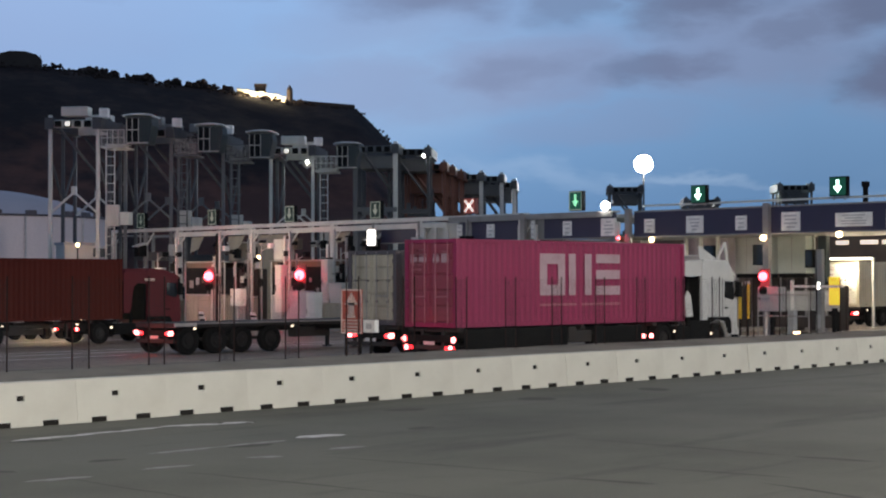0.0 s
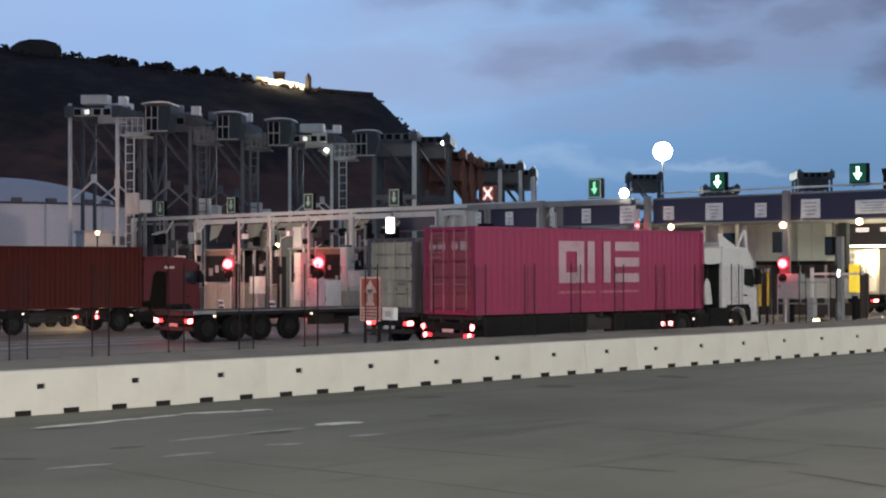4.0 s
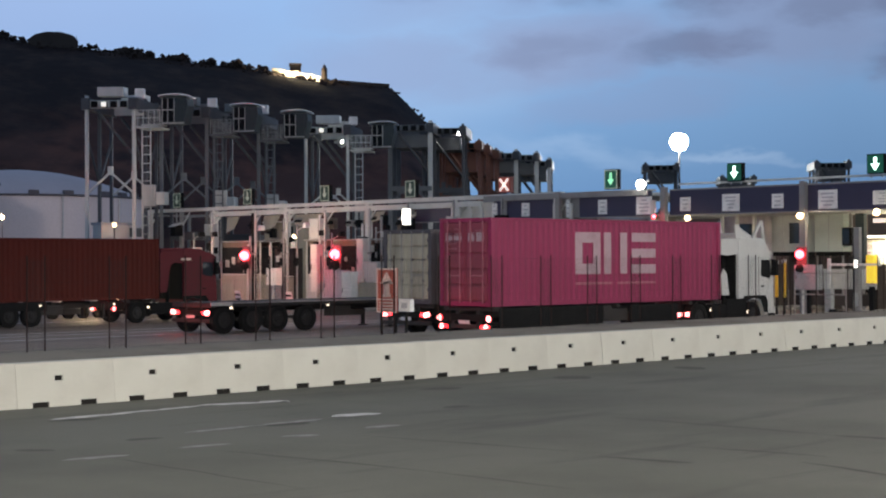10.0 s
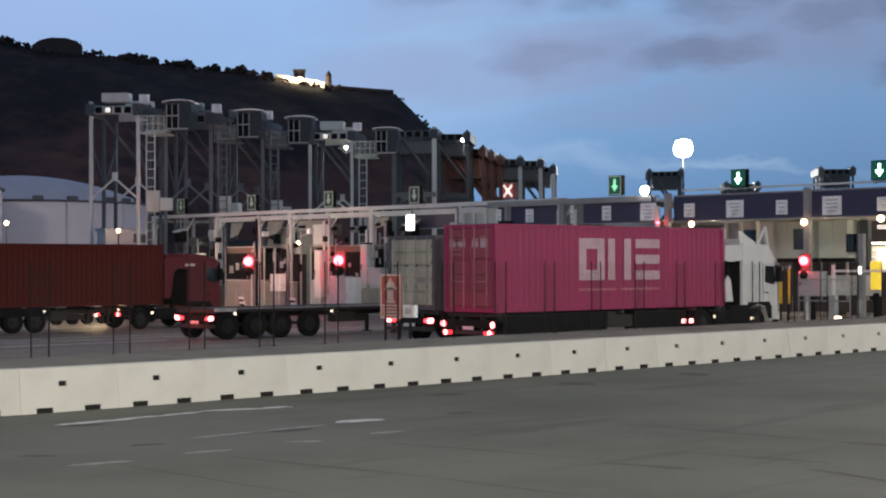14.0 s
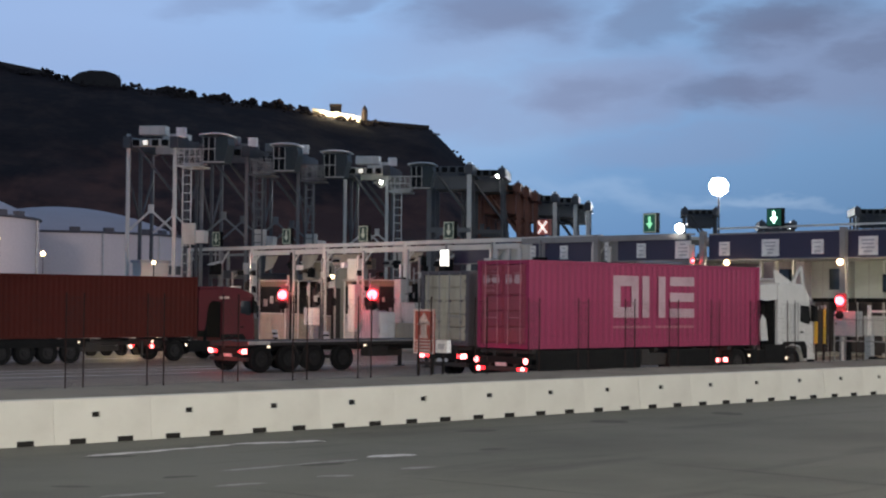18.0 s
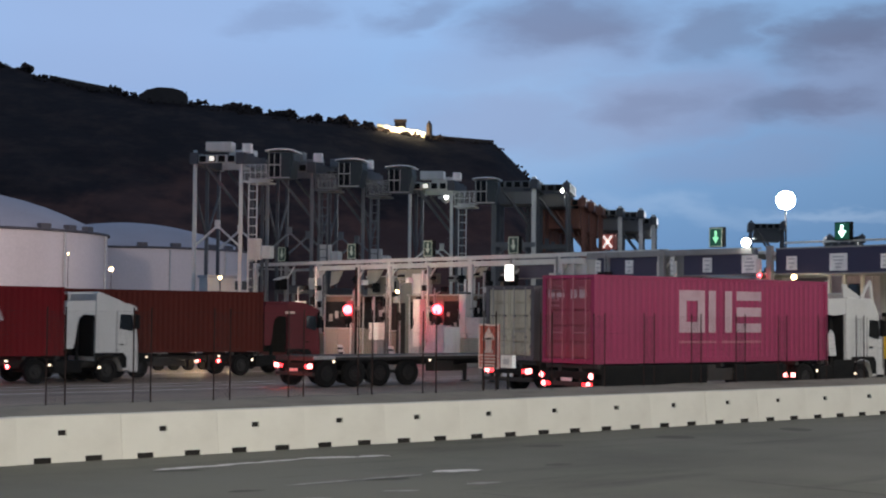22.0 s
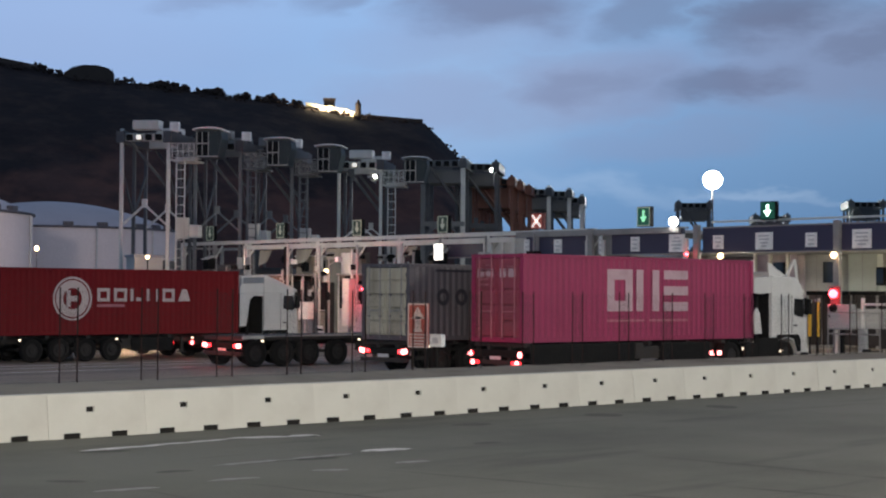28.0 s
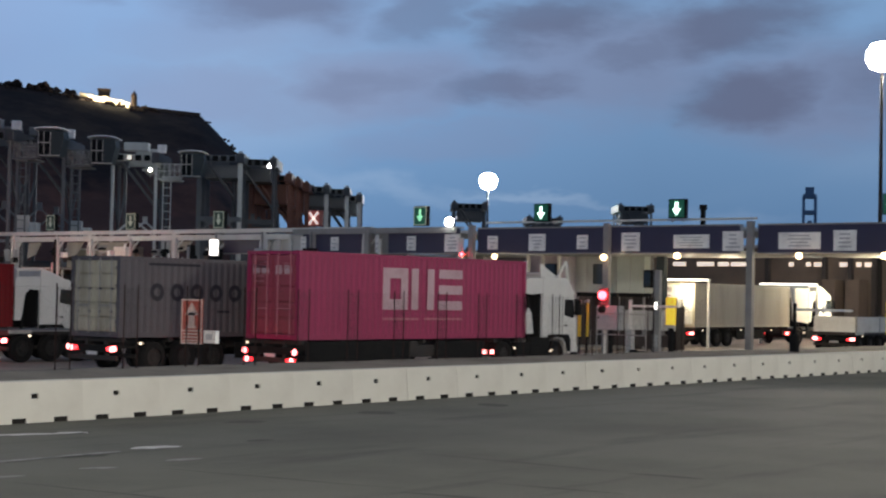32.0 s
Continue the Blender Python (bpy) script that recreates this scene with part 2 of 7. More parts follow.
def ground_mix(name, a, b, c, s1, s2, rough, bump):
    """Asphalt: patches, stains, aggregate."""
    m, n, l, p = shader(name)
    tc = n.new("ShaderNodeTexCoord")

    def tex(scale, detail, sx=1.0, sy=1.0):
        mp = n.new("ShaderNodeMapping")
        mp.inputs["Scale"].default_value = (sx, sy, 1)
        l.new(tc.outputs["Object"], mp.inputs[0])
        t = n.new("ShaderNodeTexNoise")
        t.inputs["Scale"].default_value, t.inputs["Detail"].default_value, t.inputs["Roughness"].default_value = scale, detail, 0.6
        l.new(mp.outputs[0], t.inputs["Vector"])
        return t

    def ranged(t, lo, hi, top):
        r = n.new("ShaderNodeMapRange")
        r.inputs["From Min"].default_value, r.inputs["From Max"].default_value, r.inputs["To Max"].default_value = lo, hi, top
        l.new(t.outputs[0], r.inputs["Value"])
        return r

    def blend(f, x, y):
        k = n.new("ShaderNodeMix")
        k.data_type = "RGBA"
        l.new(f.outputs[0], k.inputs["Factor"])
        if isinstance(x, tuple):
            k.inputs["A"].default_value = (*x, 1)
        else:
            l.new(x, k.inputs["A"])
        k.inputs["B"].default_value = (*y, 1)
        return k.outputs["Result"]

    big, streaks, fine = tex(s1, 6), tex(s2, 4, 0.25, 1.6), tex(55, 3)
    col = blend(ranged(big, 0.40, 0.68, 0.9), a, b)
    col = blend(ranged(streaks, 0.56, 0.74, 0.75), col, c)
    col = blend(ranged(fine, 0.50, 0.85, 0.5), col, tuple(min(1, 1.9 * v) for v in a))
    l.new(col, p.inputs["Base Color"])
    rr = n.new("ShaderNodeMapRange")
    rr.inputs["To Min"].default_value, rr.inputs["To Max"].default_value = rough - 0.15, rough + 0.1
    l.new(big.outputs[0], rr.inputs["Value"])
    l.new(rr.outputs[0], p.inputs["Roughness"])
    p.inputs["Specular IOR Level"].default_value = 0.08 if rough > 0.9 else 0.14
    bp = n.new("ShaderNodeBump")
    bp.inputs["Strength"].default_value, bp.inputs["Distance"].default_value = bump, 0.008
    l.new(fine.outputs[0], bp.inputs["Height"])
    l.new(bp.outputs[0], p.inputs["Normal"])
    return m


M_ASPHALT = ground_mix("worn_asphalt", (0.137, 0.135, 0.110), (0.092, 0.092, 0.077), (0.050, 0.049, 0.043), 0.16, 0.5, 0.8, 0.4)
M_LANES = ground_mix("lane_concrete", (0.265, 0.205, 0.162), (0.18, 0.143, 0.114), (0.09, 0.074, 0.060), 0.2, 0.35, 0.7, 0.3)
M_BANK = paint("bank_concrete", (0.215, 0.192, 0.160), 0.9, 0, (0.07, 0.06, 0.05), 0.7, 0.6, 18, 0.4)
M_WORN = paint("worn_line_paint", (0.58, 0.57, 0.54), 0.8, 0, (0.12, 0.115, 0.10), 0.9, 4.0, 22, 0.2)
M_FAINT = paint("faint_line_paint", (0.25, 0.245, 0.23), 0.8, 0, (0.11, 0.105, 0.09), 1.0, 5.0, 22, 0.2)
M_LINEWORN = paint("half_worn_line_paint", (0.60, 0.59, 0.56), 0.8, 0, (0.12, 0.115, 0.10), 0.9, 3.0, 22, 0.2)
M_LINE = paint("lane_line_paint", (0.74, 0.69, 0.62), 0.8, 0, (0.25, 0.22, 0.19), 0.4, 0.9, 22, 0.2)
M_SEAM = paint("seam_tar", (0.092, 0.090, 0.077), 0.95, 0, (0.125, 0.12, 0.104), 0.6, 3, 25, 0.2)
M_BARRIER = paint("white_painted_concrete", (0.600, 0.582, 0.510), 0.9, 0, (0.40, 0.375, 0.32), 0.34, 0.9, 110, 0.10, vary=0.015)
M_HOLEDARK = paint("dark_socket_and_slot_shade", (0.022, 0.020, 0.018), 0.9)
M_GALV = paint("galvanised_steel", (0.50, 0.50, 0.49), 0.45, 0.35, (0.22, 0.2, 0.18), 0.5, 1.5, 40, 0.1)
M_POST = paint("dark_post_steel", (0.020, 0.018, 0.017), 0.95, 0.0, (0.02, 0.018, 0.016))
M_FENCEPOST = paint("dark_brown_fence_post", (0.030, 0.018, 0.016), 0.95, 0.0, (0.02, 0.016, 0.015))
M_WIRE = paint("dark_wire", (0.03, 0.03, 0.03), 0.9, 0.0)
M_MAGENTA = paint("magenta_container_paint", (0.280, 0.021, 0.079), 0.55, 0, (0.20, 0.024, 0.062), 0.45, 0.8, 20, 0.1, streak=True)
M_ROSE = paint("faded_magenta_door_paint", (0.27, 0.045, 0.075), 0.55, 0, (0.17, 0.06, 0.05), 0.7, 1.2, 20, 0.1, streak=True)
M_RED = paint("red_container_paint", (0.172, 0.014, 0.017), 0.9, 0, (0.12, 0.02, 0.018), 0.5, 0.9, 20, 0.1, streak=True)
M_RUST = paint("rust_red_container_paint", (0.102, 0.022, 0.016), 0.9, 0, (0.08, 0.021, 0.015), 0.6, 0.8, 20, 0.1, streak=True)
M_GREY = paint("grey_blue_container_paint", (0.080, 0.074, 0.084), 0.6, 0, (0.085, 0.075, 0.08), 0.5, 0.9, 20, 0.1, streak=True)
M_GREYDOOR = paint("grey_green_door_paint", (0.40, 0.375, 0.30), 0.75, 0, (0.12, 0.105, 0.075), 0.85, 1.3, 20, 0.1, streak=True)
M_BEIGE = paint("beige_container_paint", (0.52, 0.47, 0.36), 0.6, 0, (0.25, 0.2, 0.15), 0.6, 0.8, 20, 0.1, streak=True)
M_MARK = paint("pale_marking", (0.46, 0.32, 0.345), 0.6, 0, (0.3, 0.16, 0.18), 0.5, 2)
M_PALEMARK = paint("white_marking", (0.52, 0.44, 0.42), 0.7, 0, (0.45, 0.3, 0.28), 0.45, 2)
M_DULLMARK = paint("dull_door_marking", (0.40, 0.14, 0.17), 0.6, 0, (0.2, 0.1, 0.1), 0.5, 3)
M_DARKMARK = paint("dark_marking", (0.016, 0.016, 0.026), 0.8)
M_CAB = paint("white_cab_paint", (0.58, 0.57, 0.54), 0.35, 0, (0.32, 0.3, 0.27), 0.35, 0.9, 15, 0.03, streak=True)
M_CABRED = paint("red_cab_paint", (0.118, 0.008, 0.014), 0.8, 0, (0.12, 0.012, 0.014), 0.3, 0.9, 15, 0.03)
M_BLACK = paint("black_plastic", (0.011, 0.011, 0.011), 0.92, 0, (0.024, 0.022, 0.02), 0.5, 2)
M_RUBBER = paint("tyre_rubber", (0.013, 0.012, 0.012), 0.92, 0, (0.026, 0.024, 0.022), 0.5, 4, 30, 0.3)
M_RIM = paint("dull_rim_steel", (0.017, 0.016, 0.015), 0.7, 0.2, (0.03, 0.026, 0.022), 0.7, 4)
M_CHASSIS = paint("chassis_steel", (0.026, 0.023, 0.021), 0.75, 0.1, (0.045, 0.03, 0.024), 0.6, 2)
M_REDCHASSIS = paint("red_chassis_steel", (0.20, 0.03, 0.025), 0.6, 0, (0.07, 0.03, 0.02), 0.6, 2)
M_LITEDGE = paint("pale_lit_edge", (0.62, 0.60, 0.55), 0.5, 0.3)
M_FRAME = paint("pale_portal_steel", (0.62, 0.61, 0.57), 0.5, 0, (0.3, 0.27, 0.22), 0.4, 0.9, 20, 0.1)
M_GALVDARK = paint("grey_post_steel", (0.28, 0.27, 0.26), 0.5, 0.1)
M_BACKING = paint("signal_backing_sheet", (0.055, 0.052, 0.052), 0.7)
M_FASCIA = paint("dark_blue_fascia", (0.036, 0.034, 0.072), 0.5, 0, (0.03, 0.03, 0.06), 0.4, 0.7, 15, 0.05)
M_ROOF = paint("canopy_roof_sheet", (0.35, 0.36, 0.38), 0.5, 0.2)
M_PANEL = paint("white_lane_panel", (0.88, 0.87, 0.84), 0.5)
M_PANELGREY = paint("grey_print", (0.52, 0.52, 0.53), 0.6)
M_CREAM = paint("cream_cabin_panel", (0.37, 0.34, 0.275), 0.6, 0, (0.16, 0.14, 0.11), 0.6, 1.1, 20, 0.1, streak=True)
M_CABINGREY = paint("grey_cabin_panel", (0.42, 0.43, 0.42), 0.6, 0, (0.22, 0.2, 0.18), 0.4, 0.8, 20, 0.08, vary=0.15)
M_PALEGREEN = paint("pale_green_cabin_panel", (0.40, 0.44, 0.41), 0.6, 0, (0.25, 0.26, 0.24), 0.4, 0.8, 20, 0.08)
M_TEAL = paint("dark_teal_panel", (0.022, 0.034, 0.038), 0.6, 0, (0.03, 0.04, 0.045), 0.4)
M_DARKWALL = paint("dark_wall_sheet", (0.12, 0.085, 0.062), 0.7, 0, (0.05, 0.045, 0.04), 0.5, 0.5)
M_UNDER = paint("dark_brown_sheet_and_shade", (0.035, 0.027, 0.024), 0.8)
M_LILAC = paint("lilac_cabinet_panel", (0.42, 0.36, 0.40), 0.6)
M_WHITEBOX = paint("white_cabinet", (0.75, 0.74, 0.70), 0.5, 0, (0.4, 0.36, 0.3), 0.4, 2)
M_YELLOW = paint("yellow_bollard_paint", (0.75, 0.52, 0.03), 0.5, 0, (0.25, 0.18, 0.05), 0.5, 2)
M_SIGNRED = paint("orange_red_sign", (0.46, 0.085, 0.05), 0.5, 0, (0.35, 0.06, 0.04), 0.3, 2)
M_SIGNPALE = paint("pale_sign_print", (0.78, 0.55, 0.45), 0.5)
M_KERB = paint("island_kerb", (0.36, 0.34, 0.31), 0.85, 0, (0.15, 0.14, 0.12), 0.6, 1)
# carrier light is in the colour: pale for lit, dim and dark for unlit
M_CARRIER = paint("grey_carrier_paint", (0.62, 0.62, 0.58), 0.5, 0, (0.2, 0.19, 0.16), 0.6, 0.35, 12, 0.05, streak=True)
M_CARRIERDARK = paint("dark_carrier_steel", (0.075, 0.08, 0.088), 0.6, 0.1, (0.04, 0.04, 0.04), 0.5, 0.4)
M_CARRIERDIM = paint("dim_carrier_paint", (0.155, 0.162, 0.165), 0.6, 0, (0.07, 0.07, 0.068), 0.6, 0.35, 12, 0.05, streak=True)
M_CARRIERORANGE = paint("orange_carrier_paint", (0.17, 0.064, 0.040), 0.6, 0, (0.15, 0.05, 0.03), 0.5, 0.35)
M_TANK = paint("white_tank_paint", (0.64, 0.58, 0.57), 0.6, 0, (0.42, 0.37, 0.35), 0.4, 0.08, 3, 0.02, streak=True)
M_TANKROOF = paint("grey_white_tank_roof", (0.46, 0.45, 0.49), 0.6, 0, (0.34, 0.32, 0.34), 0.4, 0.08, 3, 0.02)
M_TANKRIM = paint("tank_rim_rail", (0.085, 0.08, 0.09), 0.6)


def hillside():
    """Dark scrub above; reddish lamp glow on the lower slopes is put into the colour."""
    m, n, l, p = shader("hill_scrub")
    tc, sep = n.new("ShaderNodeTexCoord"), n.new("ShaderNodeSeparateXYZ")
    l.new(tc.outputs["Object"], sep.inputs[0])

    # along the slope, and up it
    along = n.new("ShaderNodeVectorMath")
    along.operation = "DOT_PRODUCT"
    along.inputs[1].default_value = (-0.84, 0.54, 0)
    l.new(tc.outputs["Object"], along.inputs[0])
    rise = n.new("ShaderNodeMath")
    rise.operation = "MULTIPLY"
    rise.inputs[1].default_value = 1.6
    l.new(sep.outputs["Z"], rise.inputs[0])
    face = n.new("ShaderNodeCombineXYZ")
    l.new(along.outputs["Value"], face.inputs["X"])
    l.new(rise.outputs[0], face.inputs["Y"])

    def tex(scale, detail, rough=0.6):
        t = n.new("ShaderNodeTexNoise")
        t.inputs["Scale"].default_value, t.inputs["Detail"].default_value, t.inputs["Roughness"].default_value = scale, detail, rough
        l.new(face.outputs[0], t.inputs["Vector"])
        return t.outputs[0]

    def ranged(v, lo, hi, a=0.0, b=1.0):
        r = n.new("ShaderNodeMapRange")
        r.interpolation_type = "SMOOTHSTEP"
        for k, x in zip(("From Min", "From Max", "To Min", "To Max"), (lo, hi, a, b)):
            r.inputs[k].default_value = x
        l.new(v, r.inputs["Value"])
        return r.outputs[0]

    def blend(f, a, b):
        k = n.new("ShaderNodeMix")
        k.data_type = "RGBA"
        l.new(f, k.inputs["Factor"])
        for name, v in (("A", a), ("B", b)):
            if isinstance(v, tuple):
                k.inputs[name].default_value = (*v, 1)
            else:
                l.new(v, k.inputs[name])
        return k.outputs["Result"]

    def product(a, b):
        k = n.new("ShaderNodeMath")
        k.operation = "MULTIPLY"
        l.new(a, k.inputs[0])
        l.new(b, k.inputs[1])
        return k.outputs[0]

    scrub = blend(ranged(tex(0.05, 6, 0.7), 0.42, 0.66), (0.024, 0.019, 0.020), (0.050, 0.034, 0.030))
    # reddish glow at the hill foot, painted in broken patches
    low = ranged(sep.outputs["Z"], 42, 82, 1.0, 0.0)
    foot_glow = product(low, ranged(tex(0.016, 5), 0.40, 0.58))
    l.new(blend(foot_glow, scrub, blend(ranged(tex(0.035, 4), 0.4, 0.6), (0.155, 0.072, 0.055), (0.095, 0.050, 0.042))), p.inputs["Base Color"])
    p.inputs["Roughness"].default_value = 0.95
    p.inputs["Specular IOR Level"].default_value = 0.08
    b = n.new("ShaderNodeBump")
    b.inputs["Strength"].default_value, b.inputs["Distance"].default_value = 0.5, 2.0
    l.new(tex(0.12, 4), b.inputs["Height"])
    l.new(b.outputs[0], p.inputs["Normal"])
    return m


M_HILL = hillside()
M_FOLIAGE = paint("dark_foliage", (0.055, 0.042, 0.036), 0.95, 0, (0.07, 0.045, 0.035), 0.8, 0.02, 0.8, 0.0)
M_WALLSTONE = paint("fortress_stone", (0.075, 0.058, 0.048), 0.9, 0, (0.04, 0.03, 0.025), 0.6, 0.05, 0.6, 0.2)
# paler copy of the fortress stone, with the floodlight put into its colour
M_LITSTONE = paint("floodlit_stone", (0.72, 0.66, 0.52), 0.9, 0, (0.25, 0.2, 0.13), 0.7, 0.06, 0.6, 0.2)
M_SEACRANE = paint("far_crane_steel", (0.10, 0.18, 0.30), 0.6)


def glass(name, color=(0.02, 0.025, 0.03)):
    m, n, l, p = shader(name)
    p.inputs["Base Color"].default_value = (*color, 1)
    p.inputs["Roughness"].default_value = 0.06
    p.inputs["Specular IOR Level"].default_value = 0.6
    return m


M_GLASS = glass("dark_cab_glass")
M_DIMGLASS = paint("dusty_dark_glass", (0.010, 0.011, 0.012), 0.9)
G_WHITE = glow("white_lamp_glow", (1.0, 0.97, 0.90), 60)
G_MAST = glow("mast_lamp_glow", (1.0, 0.98, 0.92), 90)
G_WARM = glow("warm_lamp_glow", (1.0, 0.66, 0.34), 9)
G_SOFTWARM = glow("soft_warm_glow", (1.0, 0.86, 0.6), 2.0)
G_DIM = glow("dim_lamp_glow", (1.0, 0.95, 0.85), 0.75)
G_WINDOW = glow("lit_window_glow", (1.0, 0.83, 0.70), 0.75)
G_TUBE = glow("tube_glow", (1.0, 0.96, 0.88), 4.0)
G_RED = glow("red_signal_glow", (1.0, 0.026, 0.036), 32)
G_TAIL = glow("tail_lamp_glow", (1.0, 0.02, 0.028), 4.5)
G_TAILHOT = glow("hot_tail_lamp_glow", (1.0, 0.028, 0.035), 7)
G_BULB = glow("tail_bulb_glow", (1.0, 0.20, 0.20), 10)
G_MARKER = glow("pale_marker_glow", (1.0, 0.80, 0.58), 2.2)
G_LANELAMP = glow("lane_lamp_glow", (1.0, 0.66, 0.40), 6)
G_BEACON = glow("yellow_beacon_glow", (0.95, 1.0, 0.34), 9)
G_GREEN = glow("green_arrow_glow", (0.46, 0.52, 0.42), 0.12)
G_GREENMID = glow("mid_green_arrow_glow", (0.34, 0.85, 0.50), 0.75)
G_GREENHOT = glow("bright_green_arrow_glow", (0.62, 1.0, 0.82), 4)
G_GREENFACE = glow("green_sign_face", (0.008, 0.085, 0.050), 0.40)
G_GREENDIM = glow("dim_green_sign_face", (0.012, 0.038, 0.026), 0.12)
G_REDFACE = glow("red_sign_face", (0.26, 0.06, 0.045), 0.4)
G_CROSS = glow("cross_glow", (1.0, 0.82, 0.75), 0.7)
G_CASTLE = glow("castle_flood_glow", (1.0, 0.70, 0.32), 4.0)


# ---- building helpers ----
def box(bm, x0, x1, y0, y1, z0, z1, m=None, bevel=0.0):
    v = [bm.verts.new((x, y, z)) for x in (x0, x1) for y in (y0, y1) for z in (z0, z1)]
    f = [bm.faces.new([v[i] for i in q]) for q in ((0, 1, 3, 2), (4, 6, 7, 5), (0, 4, 5, 1), (2, 3, 7, 6), (0, 2, 6, 4), (1, 5, 7, 3))]
    if bevel:
        r = bmesh.ops.bevel(bm, geom=list({e for q in f for e in q.edges}), offset=bevel, segments=2, affect="EDGES", profile=0.6)
        v = list({k for q in r["faces"] for k in q.verts} | {k for k in v if k.is_valid})
    if m is not None:
        bmesh.ops.transform(bm, matrix=m, verts=[k for k in v if k.is_valid])
    return bm


def rod(bm, p0, p1, r0, r1=None, seg=10, caps=True):
    p0, p1 = Vector(p0), Vector(p1)
    d = p1 - p0
    q = d.to_track_quat("Z", "Y").to_matrix()
    r1 = r0 if r1 is None else r1
    a, b = [], []
    for i in range(seg):
        c, s = math.cos(2 * math.pi * i / seg), math.sin(2 * math.pi * i / seg)
        a.append(bm.verts.new(p0 + q @ Vector((c * r0, s * r0, 0))))
        b.append(bm.verts.new(p1 + q @ Vector((c * r1, s * r1, 0))))
    for i in range(seg):
        j = (i + 1) % seg
        bm.faces.new((a[i], a[j], b[j], b[i]))
    if caps:
        bm.faces.new(a[::-1])
        bm.faces.new(b)
    return bm


def beam(bm, p0, p1, w, h):
    """A rectangular bar between two points."""
    p0, p1 = Vector(p0), Vector(p1)
    d = p1 - p0
    m = Matrix.Translation(p0) @ d.to_track_quat("X", "Z").to_matrix().to_4x4()
    return box(bm, 0, d.length, -w / 2, w / 2, -h / 2, h / 2, m)


def prism(bm, pts, y0, y1):
    """An outline in x and z, drawn out along y."""
    a = [bm.verts.new((x, y0, z)) for x, z in pts]
    b = [bm.verts.new((x, y1, z)) for x, z in pts]
    bm.faces.new(a)
    bm.faces.new(b[::-1])
    for i in range(len(pts)):
        j = (i + 1) % len(pts)
        bm.faces.new((a[j], a[i], b[i], b[j]))
    return bm


def grid_solid(bm, xs, zs, solid, y0, y1, taper=0.0):
    """A slab of cells in x and z, with the cells left out that are not solid."""
    verts = {}

    def vert(i, j, k):
        if (i, j, k) not in verts:
            t = taper * zs[j] / zs[-1]
            verts[i, j, k] = bm.verts.new((xs[i], y0 + t if k == 0 else y1 - t, zs[j]))
        return verts[i, j, k]

    nx, nz = len(xs) - 1, len(zs) - 1
    full = lambda i, j: 0 <= i < nx and 0 <= j < nz and solid(i, j)
    for i in range(nx):
        for j in range(nz):
            if not full(i, j):
                continue
            bm.faces.new((vert(i, j, 0), vert(i + 1, j, 0), vert(i + 1, j + 1, 0), vert(i, j + 1, 0)))
            bm.faces.new((vert(i, j, 1), vert(i, j + 1, 1), vert(i + 1, j + 1, 1), vert(i + 1, j, 1)))
            for a, b, o in (((i, j), (i, j + 1), (i - 1, j)), ((i + 1, j + 1), (i + 1, j), (i + 1, j)), ((i + 1, j), (i, j), (i, j - 1)), ((i, j + 1), (i + 1, j + 1), (i, j + 1))):
                if not full(*o):
                    bm.faces.new((vert(*a, 0), vert(*a, 1), vert(*b, 1), vert(*b, 0)))
    return bm


def mesh_of(name, bm, mat, smooth=False):
    bmesh.ops.recalc_face_normals(bm, faces=bm.faces)
    me = bpy.data.meshes.new(name)
    bm.to_mesh(me)
    bm.free()
    me.materials.append(mat)
    if smooth:
        me.shade_smooth()
    return me


def part(name, bm, mat, parent, label="", at=None, smooth=False):
    ob = new(name, bm if isinstance(bm, bpy.types.Mesh) else mesh_of(name, bm, mat, smooth))
    ob.parent = parent
    if at is not None:
        ob.matrix_basis = at
    return tagged(ob, label)


def thing(name, label, category, group="", at=None, bm=None, mat=None, kind="", smooth=False):
    ob = new(name, mesh_of(name, bm, mat, smooth) if bm is not None else None)
    if at is not None:
        ob.matrix_basis = at
    return tagged(ob, label, category, group, kind)


def B():
    return bmesh.new()


def yard(y):
    """The height of the lanes: they fall a little past the first rows."""
    t = min(max((y - 46) / 14, 0), 1)
    return -0.30 * t


